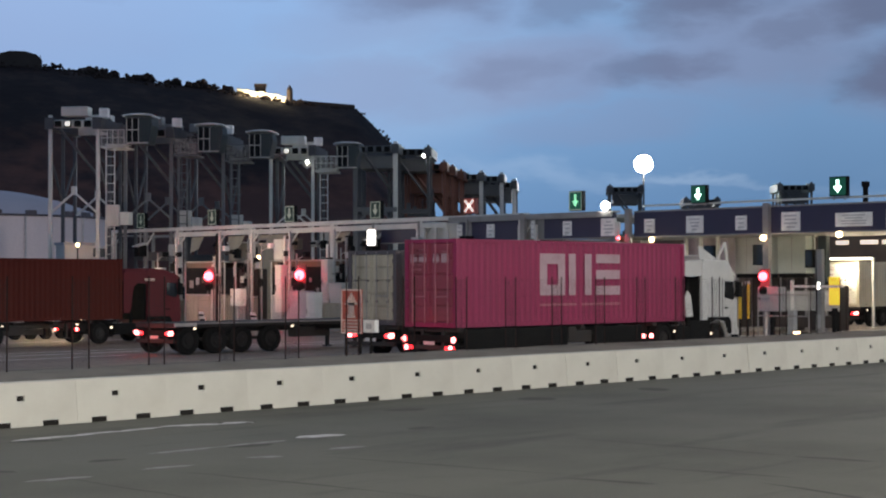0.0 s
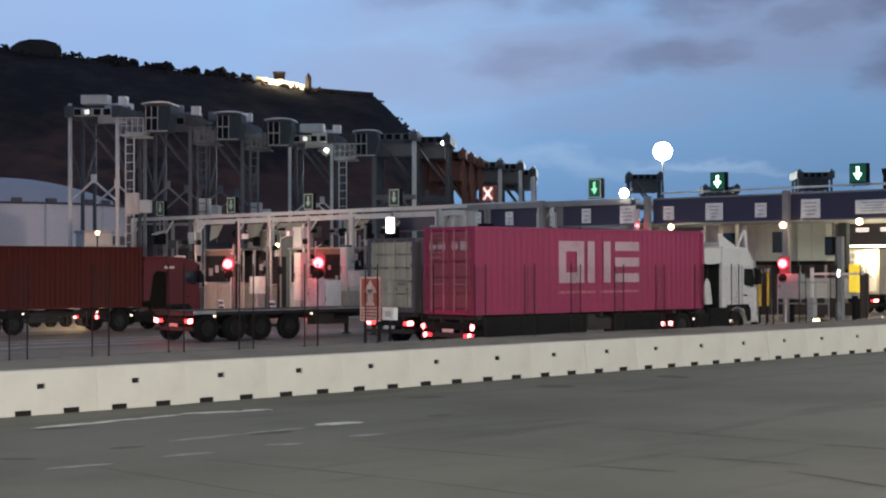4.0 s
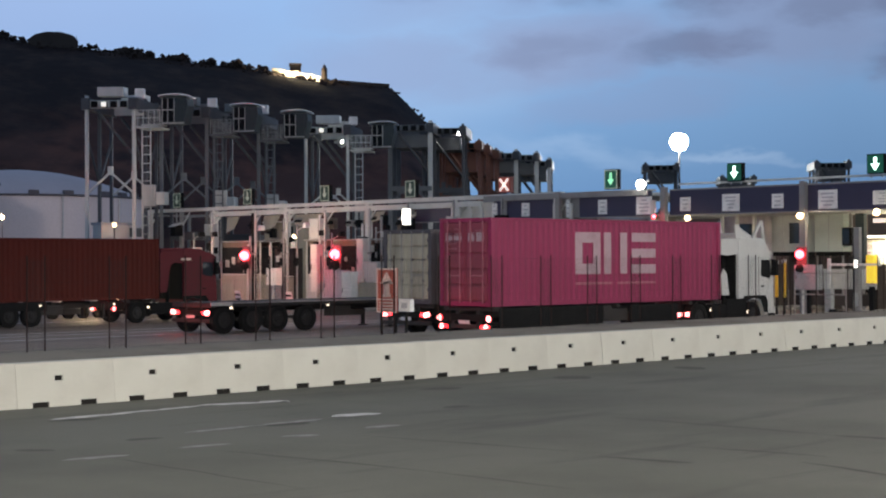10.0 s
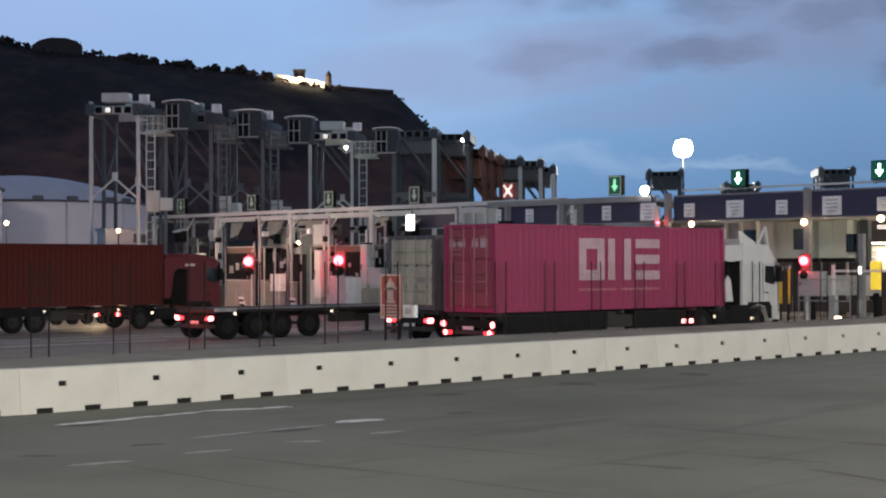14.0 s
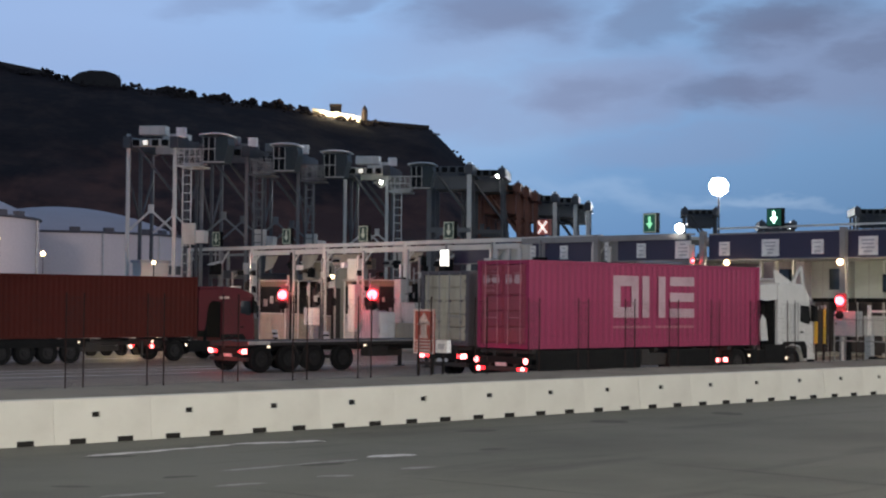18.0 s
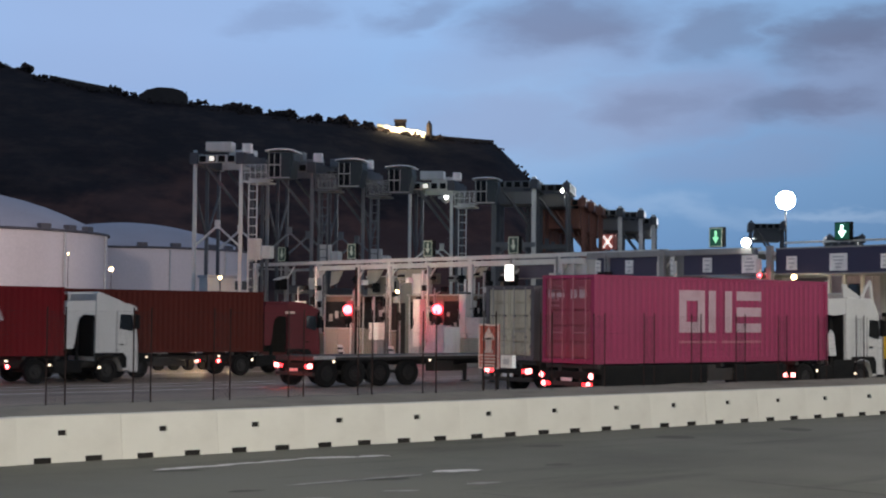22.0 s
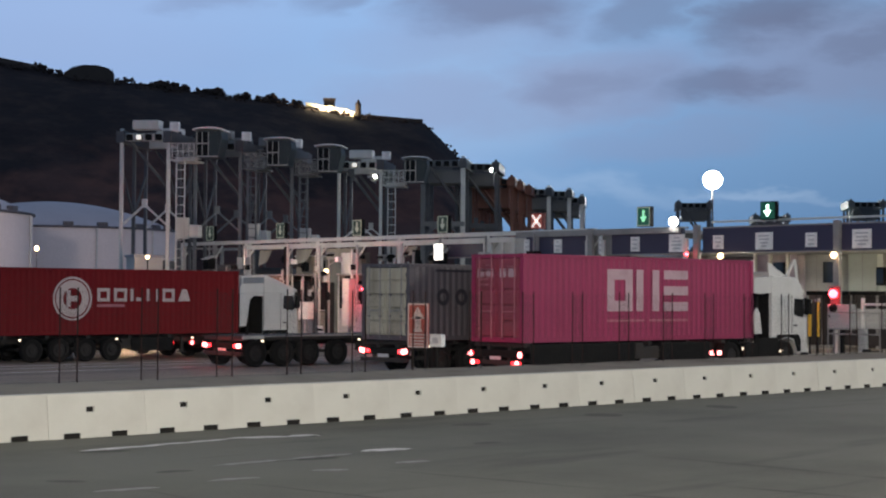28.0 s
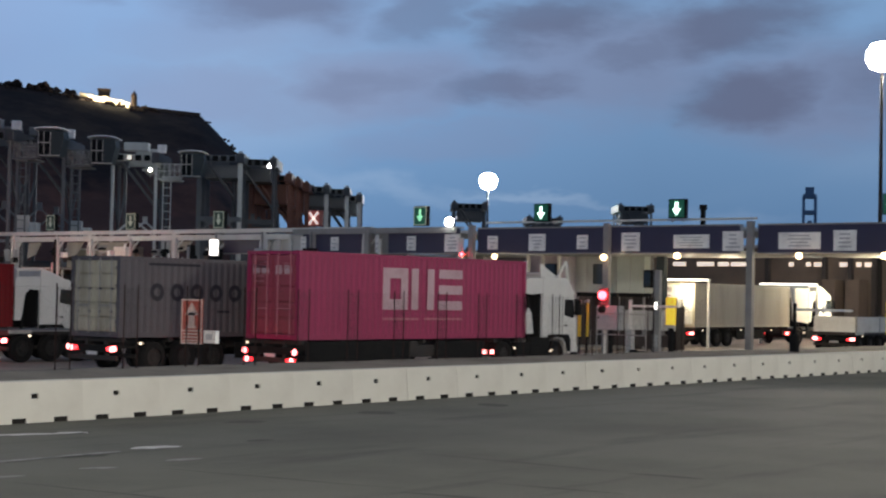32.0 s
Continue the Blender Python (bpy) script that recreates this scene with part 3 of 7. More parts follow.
# ---- the setting ----
def build_ground():
    bm = B()
    ys = [-4200, -300, -60, 0, 12, 24, 28, 32, 36, 46, 49.5, 53, 56.5, 60, 80, 120, 400, 4200]
    xs = [-4200, -300, -60, 0, 30, 60, 90, 150, 400, 4200]
    v = [[bm.verts.new((x, y, yard(y))) for x in xs] for y in ys]
    for j in range(len(ys) - 1):
        for i in range(len(xs) - 1):
            bm.faces.new((v[j][i], v[j][i + 1], v[j + 1][i + 1], v[j + 1][i]))
    thing("ground", "worn dark grey asphalt apron", "ground", bm=bm, mat=M_ASPHALT, kind="structure")
    # concrete of the lanes beyond the barrier
    bm = B()
    ys = [32.0, 40, 46, 49.5, 53, 56.5, 60, 75, 112]
    v = [[bm.verts.new((x, y, yard(y) + 0.012)) for x in (-70, 0, 70, 140)] for y in ys]
    for j in range(len(ys) - 1):
        for i in range(3):
            bm.faces.new((v[j][i], v[j][i + 1], v[j + 1][i + 1], v[j + 1][i]))
    thing("road", "grey concrete truck lanes before the gate", "road", bm=bm, mat=M_LANES, kind="structure")
    # raised bank behind the barrier, which carries the fence
    bm = B()
    rng = random.Random(4)
    prof = [(26.75, -0.05), (26.75, 0.42), (28.2, 0.50), (30.2, 0.60), (31.95, 0.68), (32.0, 0.62), (32.0, -0.05)]
    rows = []
    for i in range(0, 121):
        x = -10 + i
        rows.append([bm.verts.new((x, y, z + (rng.uniform(-0.02, 0.02) if 0.3 < z else 0))) for y, z in prof])
    for a, b in zip(rows, rows[1:]):
        for k in range(len(prof) - 1):
            bm.faces.new((a[k], b[k], b[k + 1], a[k + 1]))
    thing("bank", "low grey-brown concrete bank behind the barrier", "bank", bm=bm, mat=M_BANK, kind="structure")


def build_lines():
    """Worn paint and tar seams on the apron, and the lines of the lanes."""
    worn = [(13.80, 23.80, 3.40, 0.30, 4.2), (17.12, 24.16, 1.94, 0.44, -13.7), (14.21, 20.50, 3.02, 0.21, 1.5), (17.42, 20.81, 1.18, 0.52, -11.2), (13.00, 18.90, 1.00, 0.26, -8.0), (15.00, 18.98, 0.68, 0.26, -19.8), (16.62, 19.02, 0.86, 0.29, -9.4), (11.15, 18.83, 1.07, 0.26, -7.0)]
    wear = random.Random(17)
    for x, y, length, w, a in worn:
        bm = B()
        # ragged strips with gaps where the paint is gone
        for lane in (-1, 1):
            s = wear.uniform(0, 0.2)
            while s < length:
                l = wear.uniform(0.9, 2.2)
                e = min(s + l, length)
                n = max(2, int((e - s) * 10))
                k = w / 2 * (1.0 if lane > 0 else wear.uniform(0.4, 1.0))
                lo = [bm.verts.new((s + (e - s) * i / n, 0, 0.005)) for i in range(n + 1)]
                hi = [bm.verts.new((s + (e - s) * i / n, lane * k * min(1, 0.05 + 1.5 * math.sin(math.pi * i / n)) * wear.uniform(0.85, 1.05), 0.005)) for i in range(n + 1)]
                for i in range(n):
                    bm.faces.new((lo[i], lo[i + 1], hi[i + 1], hi[i]))
                s = e - wear.uniform(0.0, 0.2) if e < length else e
        thing("worn_line", "worn white paint line on the asphalt", "road line", "worn apron lines", at=pose(x, y, 0.004, 0, 0, a), bm=bm, mat=M_WORN if w > 0.4 and x < 18 else M_FAINT if y < 23 else M_LINEWORN)
    rng = random.Random(7)
    seams = [(13.81, 23.67, 0.91, 0.37, -16.0), (18.15, 23.90, 0.99, 0.46, -9.8), (15.84, 20.34, 0.87, 0.37, -1.3), (22.53, 23.75, 0.99, 0.74, -11.1), (26.76, 23.76, 0.89, 0.97, -11.7), (31.24, 23.84, 0.74, 1.15, -31.8), (11.34, 20.36, 0.60, 0.28, -47.0), (13.15, 20.28, 0.60, 0.28, -7.7), (20.06, 20.55, 0.63, 0.37, -1.8), (11.84, 18.81, 4.37, 0.06, -90.1), (13.38, 18.21, 3.72, 0.08, -81.5), (13.93, 14.53, 2.38, 0.09, -87.6), (16.03, 18.35, 4.24, 0.08, -78.7), (16.57, 13.94, 1.37, 0.22, -77.8), (20.86, 17.30, 4.21, 0.12, -87.8), (21.02, 13.09, 1.24, 0.26, -84.0), (18.36, 13.76, 2.06, 0.12, -81.0), (17.96, 11.62, 2.14, 0.12, -104.0)]
    for x, y, length, w, a in seams:
        bm = B()
        n = max(4, int(length * 2))
        up, dn = [], []
        for i in range(n + 1):
            s, o = length * i / n, rng.uniform(-0.03, 0.03)
            k = w / 2 * math.sin(math.pi * (0.08 + 0.84 * i / n)) * rng.uniform(0.7, 1.2)
            up.append(bm.verts.new((s, o + k, 0.006)))
            dn.append(bm.verts.new((s, o - k, 0.006)))
        for i in range(n):
            bm.faces.new((dn[i], dn[i + 1], up[i + 1], up[i]))
        thing("tar_seam", "dark uneven tar seam in the asphalt", "seam", "tar seams", at=pose(x, y, 0, 0, 0, a), bm=bm, mat=M_SEAM)
    for y, x0, x1 in ((41.8, -10, 60), (49.9, -10, 34), (54.2, -20, 60), (57.4, -20, 60), (68.6, -20, 60)):
        bm = B()
        box(bm, x0, x1, y - 0.09, y + 0.09, yard(y) - 0.02, yard(y) + 0.018)
        thing("lane_line", "long pale line between the truck lanes", "road line", "lane lines", bm=bm, mat=M_LINE)


def build_barrier():
    """White barrier blocks, 2.06 m each, with two forklift slots and a socket."""
    step, first = 2.064, 15.437 - 0.88
    bm = B()
    xs = [0.0012, 0.31, 0.655, 0.795, 0.965, 1.32, 1.665, 2.0628]
    zs = [0.0, 0.10, 0.475, 0.575, 0.80, 0.821]
    solid = lambda i, j: not (j == 0 and i in (1, 5)) and not (j == 2 and i == 3)
    grid_solid(bm, xs, zs, solid, 0.0, 0.56, 0.09)
    me = mesh_of("concrete_barrier", bm, M_BARRIER)
    bm = B()
    box(bm, 0.797, 0.963, 0.10, 0.16, 0.477, 0.573)
    sock = mesh_of("socket", bm, M_HOLEDARK)
    # dark block fills each open slot in place of the shade inside
    bm = B()
    box(bm, 0.312, 0.653, 0.025, 0.45, 0.002, 0.098)
    slot = mesh_of("slot_liner", bm, M_HOLEDARK)
    rng = random.Random(2)
    for i in range(-6, 46):
        ob = new("concrete_barrier", me)
        tagged(ob, "white painted concrete barrier block with forklift slots", "barrier", "barrier blocks")
        ob.matrix_basis = pose(first + step * i, 25.988 + rng.uniform(-0.012, 0.012), rng.uniform(-0.004, 0.004), 0, 0, rng.uniform(-0.15, 0.15))
        part("socket", sock, None, ob, "dark square socket")
        part("slot_liner", slot, None, ob, "dark block for the shade in the forklift slot")
        part("slot_liner", slot, None, ob, "dark block for the shade in the forklift slot", pose(1.01, 0, 0))


def build_fence():
    f = thing("fence", "tall dark wire fence on paired thin posts", "fence")
    bm = B()
    box(bm, -0.012, 0.012, -0.012, 0.012, 0, 2.16)
    box(bm, -0.015, 0.015, -0.015, 0.015, 2.16, 2.18)
    post = mesh_of("post", bm, M_FENCEPOST)
    bm = B()
    w, h = 1.65, 2.10
    n = 33
    for i in range(n + 1):
        x = w * i / n
        box(bm, x - 0.0007, x + 0.0007, -0.0007, 0.0007, 0.06, h)
    for j in range(5):
        z = 0.06 + (h - 0.07) * j / 4
        box(bm, 0, w, 0.002, 0.005, z - 0.0012, z + 0.0012)
    panel = mesh_of("mesh_panel", bm, M_WIRE)
    bm = B()
    for i in range(21):
        x = 0.02 + 0.41 * i / 20
        box(bm, x - 0.0010, x + 0.0010, -0.0010, 0.0010, 0.06, h)
    lap = mesh_of("lapped_mesh", bm, M_WIRE)
    for i in range(-4, 18):
        x = 18.16 + 2.1215 * i
        part("post", post, None, f, "", pose(x - 0.225, 31.6, 0.63))
        part("post", post, None, f, "", pose(x + 0.225, 31.6, 0.63))
        part("mesh_panel", panel, None, f, "", pose(x + 0.24, 31.6, 0.63))
        part("lapped_mesh", lap, None, f, "", pose(x - 0.225, 31.606, 0.63))


def build_gate():
    """The gate: pale portal frames, canopy with a dark blue fascia, and lane signs."""
    X = 67.3
    # open steel frame over the far lanes
    g = thing("gate_portal", "pale painted steel portal frame over the lanes", "gate")
    part("top_beam", box(B(), X - 0.16, X + 0.16, 59.2, 101, 6.28, 6.52), M_FRAME, g)
    part("lower_beam", box(B(), X - 0.30, X - 0.18, 65.4, 92, 5.84, 6.16), M_FRAME, g)
    part("wide_beam", box(B(), X - 0.30, X - 0.18, 53.0, 65.2, 6.12, 6.44), M_GALVDARK, g)
    part("back_beam", box(B(), X + 3.4, X + 3.6, 59.2, 101, 6.0, 6.2), M_GALVDARK, g)
    for k, y in enumerate((100.4, 96.3, 92.2, 87.6, 84.0, 79.9, 75.7, 71.7, 67.7, 63.6, 59.6)):
        w = 0.13 if k % 2 else 0.17
        part("post", box(B(), X - w, X + w, y - w, y + w, yard(y) - 0.05, 6.28), M_FRAME if k % 2 == 0 else M_GALVDARK, g)
        part("post", box(B(), X + 3.45, X + 3.65, y - 0.1, y + 0.1, yard(y) - 0.05, 6.0), M_GALVDARK, g)
        if k % 3 == 0:
            part("cross_beam", box(B(), X + 0.17, X + 3.5, y - 0.06, y + 0.06, 6.05, 6.2), M_GALVDARK, g)
        bm = B()
        beam(bm, (X, y, 5.2), (X, y - 1.0, 6.2), 0.09, 0.09)
        part("brace", bm, M_FRAME, g)
    # canopy over the near lanes
    c = thing("gate_canopy", "flat gate canopy with a dark blue fascia", "canopy")
    fy = [(71.2, 67.5), (64.5, 59.8), (57.9, 52.9), (51.6, 36.0), (35.0, 20.0), (19.6, 4.0)]
    for a, b in fy:
        zt = 6.22 if a > 64 else 6.36 if a > 52 else 6.30
        part("fascia", box(B(), X - 0.10, X + 0.05, b, a, 5.04, zt), M_FASCIA, c, "dark blue fascia")
        part("edge_trim", box(B(), X - 0.13, X + 0.4, b, a, zt + 0.003, zt + 0.08), M_GALVDARK, c)
        part("lower_trim", box(B(), X - 0.12, X + 0.1, b, a, 4.98, 5.037), M_GALVDARK, c)
        part("roof", box(B(), X + 0.06, X + 9, b, a, 6.1, 6.28), M_ROOF, c)
        part("soffit", box(B(), X + 0.06, X + 9, b, a, 5.06, 5.12), M_CABINGREY, c)
    part("infill_panel", box(B(), X + 0.06, X + 0.12, 64.5, 67.5, 5.04, 6.1), M_FRAME, c, "pale infill panel")
    part("infill_panel", box(B(), X + 0.06, X + 0.12, 57.9, 59.8, 5.04, 6.2), M_GALVDARK, c)
    for y, w in ((67.35, 0.14), (66.3, 0.10), (65.4, 0.16), (59.5, 0.20), (58.4, 0.10), (52.6, 0.14)):
        part("bracket_post", box(B(), X - 0.32, X - 0.185, y - w, y + w, 4.2, 5.83), M_FRAME, c)
    for y in (59.3, 51.85, 43.27, 35.29, 27.3, 19.8):
        part("column", box(B(), X - 0.40, X - 0.135, y - 0.16, y + 0.16, -0.1, 6.5), M_GALVDARK, c)
        if y > 50:
            part("column", box(B(), X + 6.0, X + 6.3, y - 0.15, y + 0.15, -0.1, 5.05), M_GALV, c)
    part("roof_vent", rod(rod(B(), (X + 1.7, 38.95, 6.2), (X + 1.7, 38.95, 7.2), 0.13, seg=12), (X + 1.7, 38.95, 7.2), (X + 1.7, 38.95, 7.46), 0.19, seg=12), M_BLACK, c, "dark roof vent")
    part("roof_rail", box(B(), X + 0.5, X + 0.6, 35.4, 51.5, 6.62, 6.72), M_FRAME, c)
    # lane panels on the fascia: print too small to read
    rng = random.Random(3)
    for y, w, h in ((67.8, 0.5, 0.85), (64.44, 0.42, 0.85), (61.96, 0.60, 0.78), (58.72, 0.24, 1.0), (56.2, 0.62, 0.80), (53.3, 1.05, 0.95), (50.57, 0.66, 0.72), (47.68, 1.05, 0.88), (44.86, 0.66, 0.72),
                    (41.99, 1.05, 0.92), (38.55, 1.95, 0.66), (36.29, 1.1, 0.94), (32.87, 2.1, 0.78), (30.63, 1.1, 0.94), (25.4, 2.1, 0.74)):
        p = thing("information_sign", "white lane sign board with small grey print on the fascia", "sign", "lane panels", at=pose(X - 0.10, y, 5.57))
        part("board", box(B(), -0.05, -0.003, -w / 2, w / 2, -h / 2, h / 2), M_PANEL, p)
        rows = 4 if w > 0.9 else 3
        for k in range(rows):
            z = h * (0.30 - 0.6 * k / (rows - 1))
            l = w * rng.uniform(0.30, 0.72)
            part("print_bar", box(B(), -0.058, -0.0505, -l / 2, l / 2, z - h * 0.045, z + h * 0.045), M_PANELGREY, p)
    # lane signs: a box with a lit arrow or cross
    for k, (y, z) in enumerate(((96.74, 7.13), (88.24, 7.13), (79.93, 7.10), (71.68, 7.10), (63.66, 7.07), (55.61, 7.07), (47.46, 7.12), (39.39, 7.18), (28.4, 7.18))):
        cross = k == 4
        big = 0.47
        tall = big if k > 5 or cross else 0.55
        s = thing("lane_sign", "red lane sign with a pale cross" if cross else "dark green lane sign with a lit arrow pointing down", "lane sign", "lane signs", at=pose(X - 0.1, y, z))
        part("housing", box(B(), -0.02, 0.28, -big, big, -tall, tall, bevel=0.03), M_BLACK if not cross else M_REDCHASSIS, s)
        part("face", box(B(), -0.035, -0.021, -big * 0.9, big * 0.9, -tall * 0.9, tall * 0.9), G_REDFACE if cross else G_GREENFACE if k > 4 else G_GREENDIM, s)
        if not cross and k <= 5:
            bm = B()
            for a, b, d, e in ((-1, 1, 0.84, 0.94), (-1, 1, -0.94, -0.84)):
                box(bm, -0.055, -0.036, a * big * 0.94, b * big * 0.94, d * tall, e * tall)
            for a, b in ((-0.94, -0.84), (0.84, 0.94)):
                box(bm, -0.0555, -0.0362, a * big, b * big, -0.84 * tall, 0.84 * tall)
            part("rim", bm, glow("pale_green_rim", (0.42, 0.47, 0.36), 0.17) if k == 0 else bpy.data.materials["pale_green_rim"], s)
        bm = B()
        if cross:
            for a in (45, -45):
                box(bm, -0.06, -0.037, -0.48, 0.48, -0.075, 0.075, Matrix.Rotation(radians(a), 4, "X"))
        else:
            box(bm, -0.06, -0.037, -0.07, 0.07, -0.05, 0.36 * tall / 0.55)
            a = [bm.verts.new((x, yy, zz)) for x in (-0.06, -0.037) for yy, zz in ((-0.23, 0.0), (0.23, 0.0), (0, -0.32))]
            bm.faces.new(a[:3])
            bm.faces.new(a[3:])
            for i in range(3):
                j = (i + 1) % 3
                bm.faces.new((a[i], a[j], a[3 + j], a[3 + i]))
        part("cross" if cross else "arrow", bm, G_CROSS if cross else (G_GREENHOT if k > 5 else G_GREENMID if k == 5 else G_GREEN), s)
        for yy in (-0.3, 0.3):
            part("bracket", box(B(), 0.08, 0.16, yy - 0.035, yy + 0.035, 6.52 - z, -tall), M_GALV, s)
    # lamps under and over the canopy
    for x, y, z, r, g_ in ((66.6, 50.0, 4.82, 0.15, G_WARM), (66.6, 43.2, 4.78, 0.16, G_WARM), (66.6, 39.0, 4.85, 0.16, G_WARM), (66.6, 32.6, 4.85, 0.16, G_WARM), (66.6, 28.5, 4.85, 0.16, G_WARM),
                           (67.0, 53.4, 6.72, 0.24, G_WHITE), (66.6, 52.2, 4.95, 0.09, G_RED)):
        lp = thing("canopy_lamp", "round glowing lamp at the canopy edge", "lamp", "canopy lamps", at=pose(x, y, z))
        bm = B()
        bmesh.ops.create_uvsphere(bm, u_segments=12, v_segments=8, radius=r)
        part("globe", bm, g_, lp, smooth=True)
        part("arm", box(B(), 0, 0.7, -0.03, 0.03, r * 0.6, r * 0.6 + 0.06), M_GALV, lp)
        part("rod", box(B(), 0.6, 0.68, -0.03, 0.03, r * 0.6 + 0.061, 5.058 - z if z < 5 else 0.3), M_GALV, lp)
        part("cap", box(B(), -r * 0.5, r * 0.5, -r * 0.5, r * 0.5, r * 0.97, r * 1.2), M_BLACK, lp)


build_ground()
build_lines()
build_barrier()
build_fence()
build_gate()
for y_ in (50.0, 43.2, 39.0, 32.6):
    point_lamp("canopy_and_fill_light", (68.4, y_, 4.5), 130, 0.25, (1.0, 0.88, 0.66))
# fill lights behind the canopy front, added to brighten lanes and beige truck
for x_, y_, w_ in ((75.6, 41.0, 200), (80.4, 46.6, 300), (98.2, 43.6, 2600), (75.6, 32.6, 220)):
    point_lamp("canopy_and_fill_light", (x_, y_, 4.35 if w_ != 300 else 3.3), w_, 0.3, (1.0, 0.86, 0.58))


# ---- containers and trucks; each points along its own +x, rear end at x = 0 ----
def corrugated(bm, x0, x1, y, z0, z1, side, pitch=0.278, depth=0.030):
    """A pressed side wall with trapezoid ribs."""
    n = max(1, round((x1 - x0) / pitch))
    pitch = (x1 - x0) / n
    pts = []
    for i in range(n):
        a = x0 + i * pitch
        pts += [(a, 0), (a + pitch * 0.26, 0), (a + pitch * 0.50, depth), (a + pitch * 0.76, depth)]
    pts.append((x1, 0))
    lo = [bm.verts.new((x, y - side * d, z0)) for x, d in pts]
    hi = [bm.verts.new((x, y - side * d, z1)) for x, d in pts]
    for i in range(len(pts) - 1):
        bm.faces.new((lo[i], lo[i + 1], hi[i + 1], hi[i]))


def build_container(name, length, height, mat, door_mat, label, rails=None):
    """Base at z = 0, width 2.44 about y = 0."""
    rails = rails or mat
    c = thing(name, label, "container", "shipping containers")
    w = 1.219
    for s, nm in ((-1, "side_wall"), (1, "side_wall")):
        bm = B()
        corrugated(bm, 0.14, length - 0.10, s * (w - 0.015), 0.16, height - 0.11, s)
        part(nm, bm, mat, c)
    bm = B()
    rows = [(y, 0) for y in np.linspace(-w + 0.1, w - 0.1, 9)]
    for i in range(8):
        y0, y1 = rows[i][0], rows[i + 1][0]
        box(bm, length - (0.05 if i % 2 else 0.09), length - 0.03, y0, y1, 0.16, height - 0.11)
    part("front_wall", bm, mat, c)
    bm = B()
    n = 40
    for i in range(n):
        a = 0.1 + (length - 0.2) * i / n
        b = 0.1 + (length - 0.2) * (i + 1) / n
        box(bm, a, b, -w + 0.05, w - 0.05, height - (0.10 if i % 2 else 0.07), height - (0.03 if i % 2 else 0.012))
    part("roof", bm, mat, c)
    part("floor", box(B(), 0.1, length - 0.1, -w + 0.05, w - 0.05, 0.08, 0.158), M_CHASSIS, c)
    for s in (-1, 1):
        part("bottom_rail", box(B(), 0.18, length - 0.18, s * w - (0.06 if s > 0 else 0), s * w + (0.06 if s < 0 else 0), 0.004, 0.16), rails, c)
        part("top_rail", box(B(), 0.18, length - 0.18, s * w - (0.06 if s > 0 else 0), s * w + (0.06 if s < 0 else 0), height - 0.11, height - 0.006), rails, c)
        for x in (0.0, length - 0.16):
            part("corner_post", box(B(), x + 0.003, x + 0.157, s * w - (0.15 if s > 0 else 0), s * w + (0.15 if s < 0 else 0), 0.12, height - 0.12), rails, c)
            for z in (0, height - 0.118):
                part("corner_casting", box(B(), x - 0.004, x + 0.172, s * w - (0.16 if s > 0 else -0.004) * 1, s * w + (0.16 if s < 0 else 0.004), z, z + 0.118, bevel=0.012), rails, c)
    part("door_sill", box(B(), 0.01, 0.14, -1.06, 1.06, 0.004, 0.16), rails, c)
    part("door_header", box(B(), 0.01, 0.14, -1.06, 1.06, height - 0.13, height - 0.006), rails, c)
    for s in (-1, 1):
        a, b = (0.012, 1.065) if s > 0 else (-1.065, -0.012)
        d = part("door", box(B(), 0.05, 0.09, a, b, 0.17, height - 0.14), door_mat, c)
        h0, h1 = 0.17, height - 0.14
        for k in range(5):
            z0 = h0 + (h1 - h0) * (k + 0.13) / 5
            z1 = h0 + (h1 - h0) * (k + 0.87) / 5
            part("door_panel", box(B(), 0.004, 0.049, a + 0.06, b - 0.06, z0 - 0.03, z1 + 0.03, bevel=0.03), door_mat, d)
        for y in (a + 0.24, b - 0.24):
            rodbm = rod(B(), (-0.012, y, 0.10), (-0.012, y, height - 0.07), 0.024, seg=8)
            bar = part("lock_bar", rodbm, M_GALVDARK if door_mat is M_GREYDOOR else M_DULLMARK if door_mat is M_ROSE else door_mat, c)
            for z in (0.10, height * 0.30, height * 0.58, height - 0.13):
                part("lock_bracket", box(B(), -0.018, 0.03, y - 0.06, y + 0.06, z, z + 0.07), rails, bar)
            part("handle", box(B(), -0.035, -0.016, y - 0.02, y + (0.34 if y < (a + b) / 2 else -0.34), 0.98, 1.03), M_GALVDARK if door_mat is not M_ROSE else M_DULLMARK, bar)
        yh = b if s > 0 else a
        for k in range(4):
            z = h0 + (h1 - h0) * (0.12 + 0.25 * k)
            part("hinge", box(B(), 0.005, 0.05, yh - 0.05, yh + 0.05, z, z + 0.12), rails, d)
    # small print on the doors: bars
    for y, z, l in () if door_mat is M_GREYDOOR else ((0.33, 0.86, 0.42), (0.33, 0.81, 0.42), (0.40, 0.70, 0.5), (0.40, 0.64, 0.5), (-0.75, 0.84, 0.3)):
        part("print_bar", box(B(), 0.004, 0.0115, y, y + l, z * height, z * height + 0.075), M_DULLMARK, c)
    return c


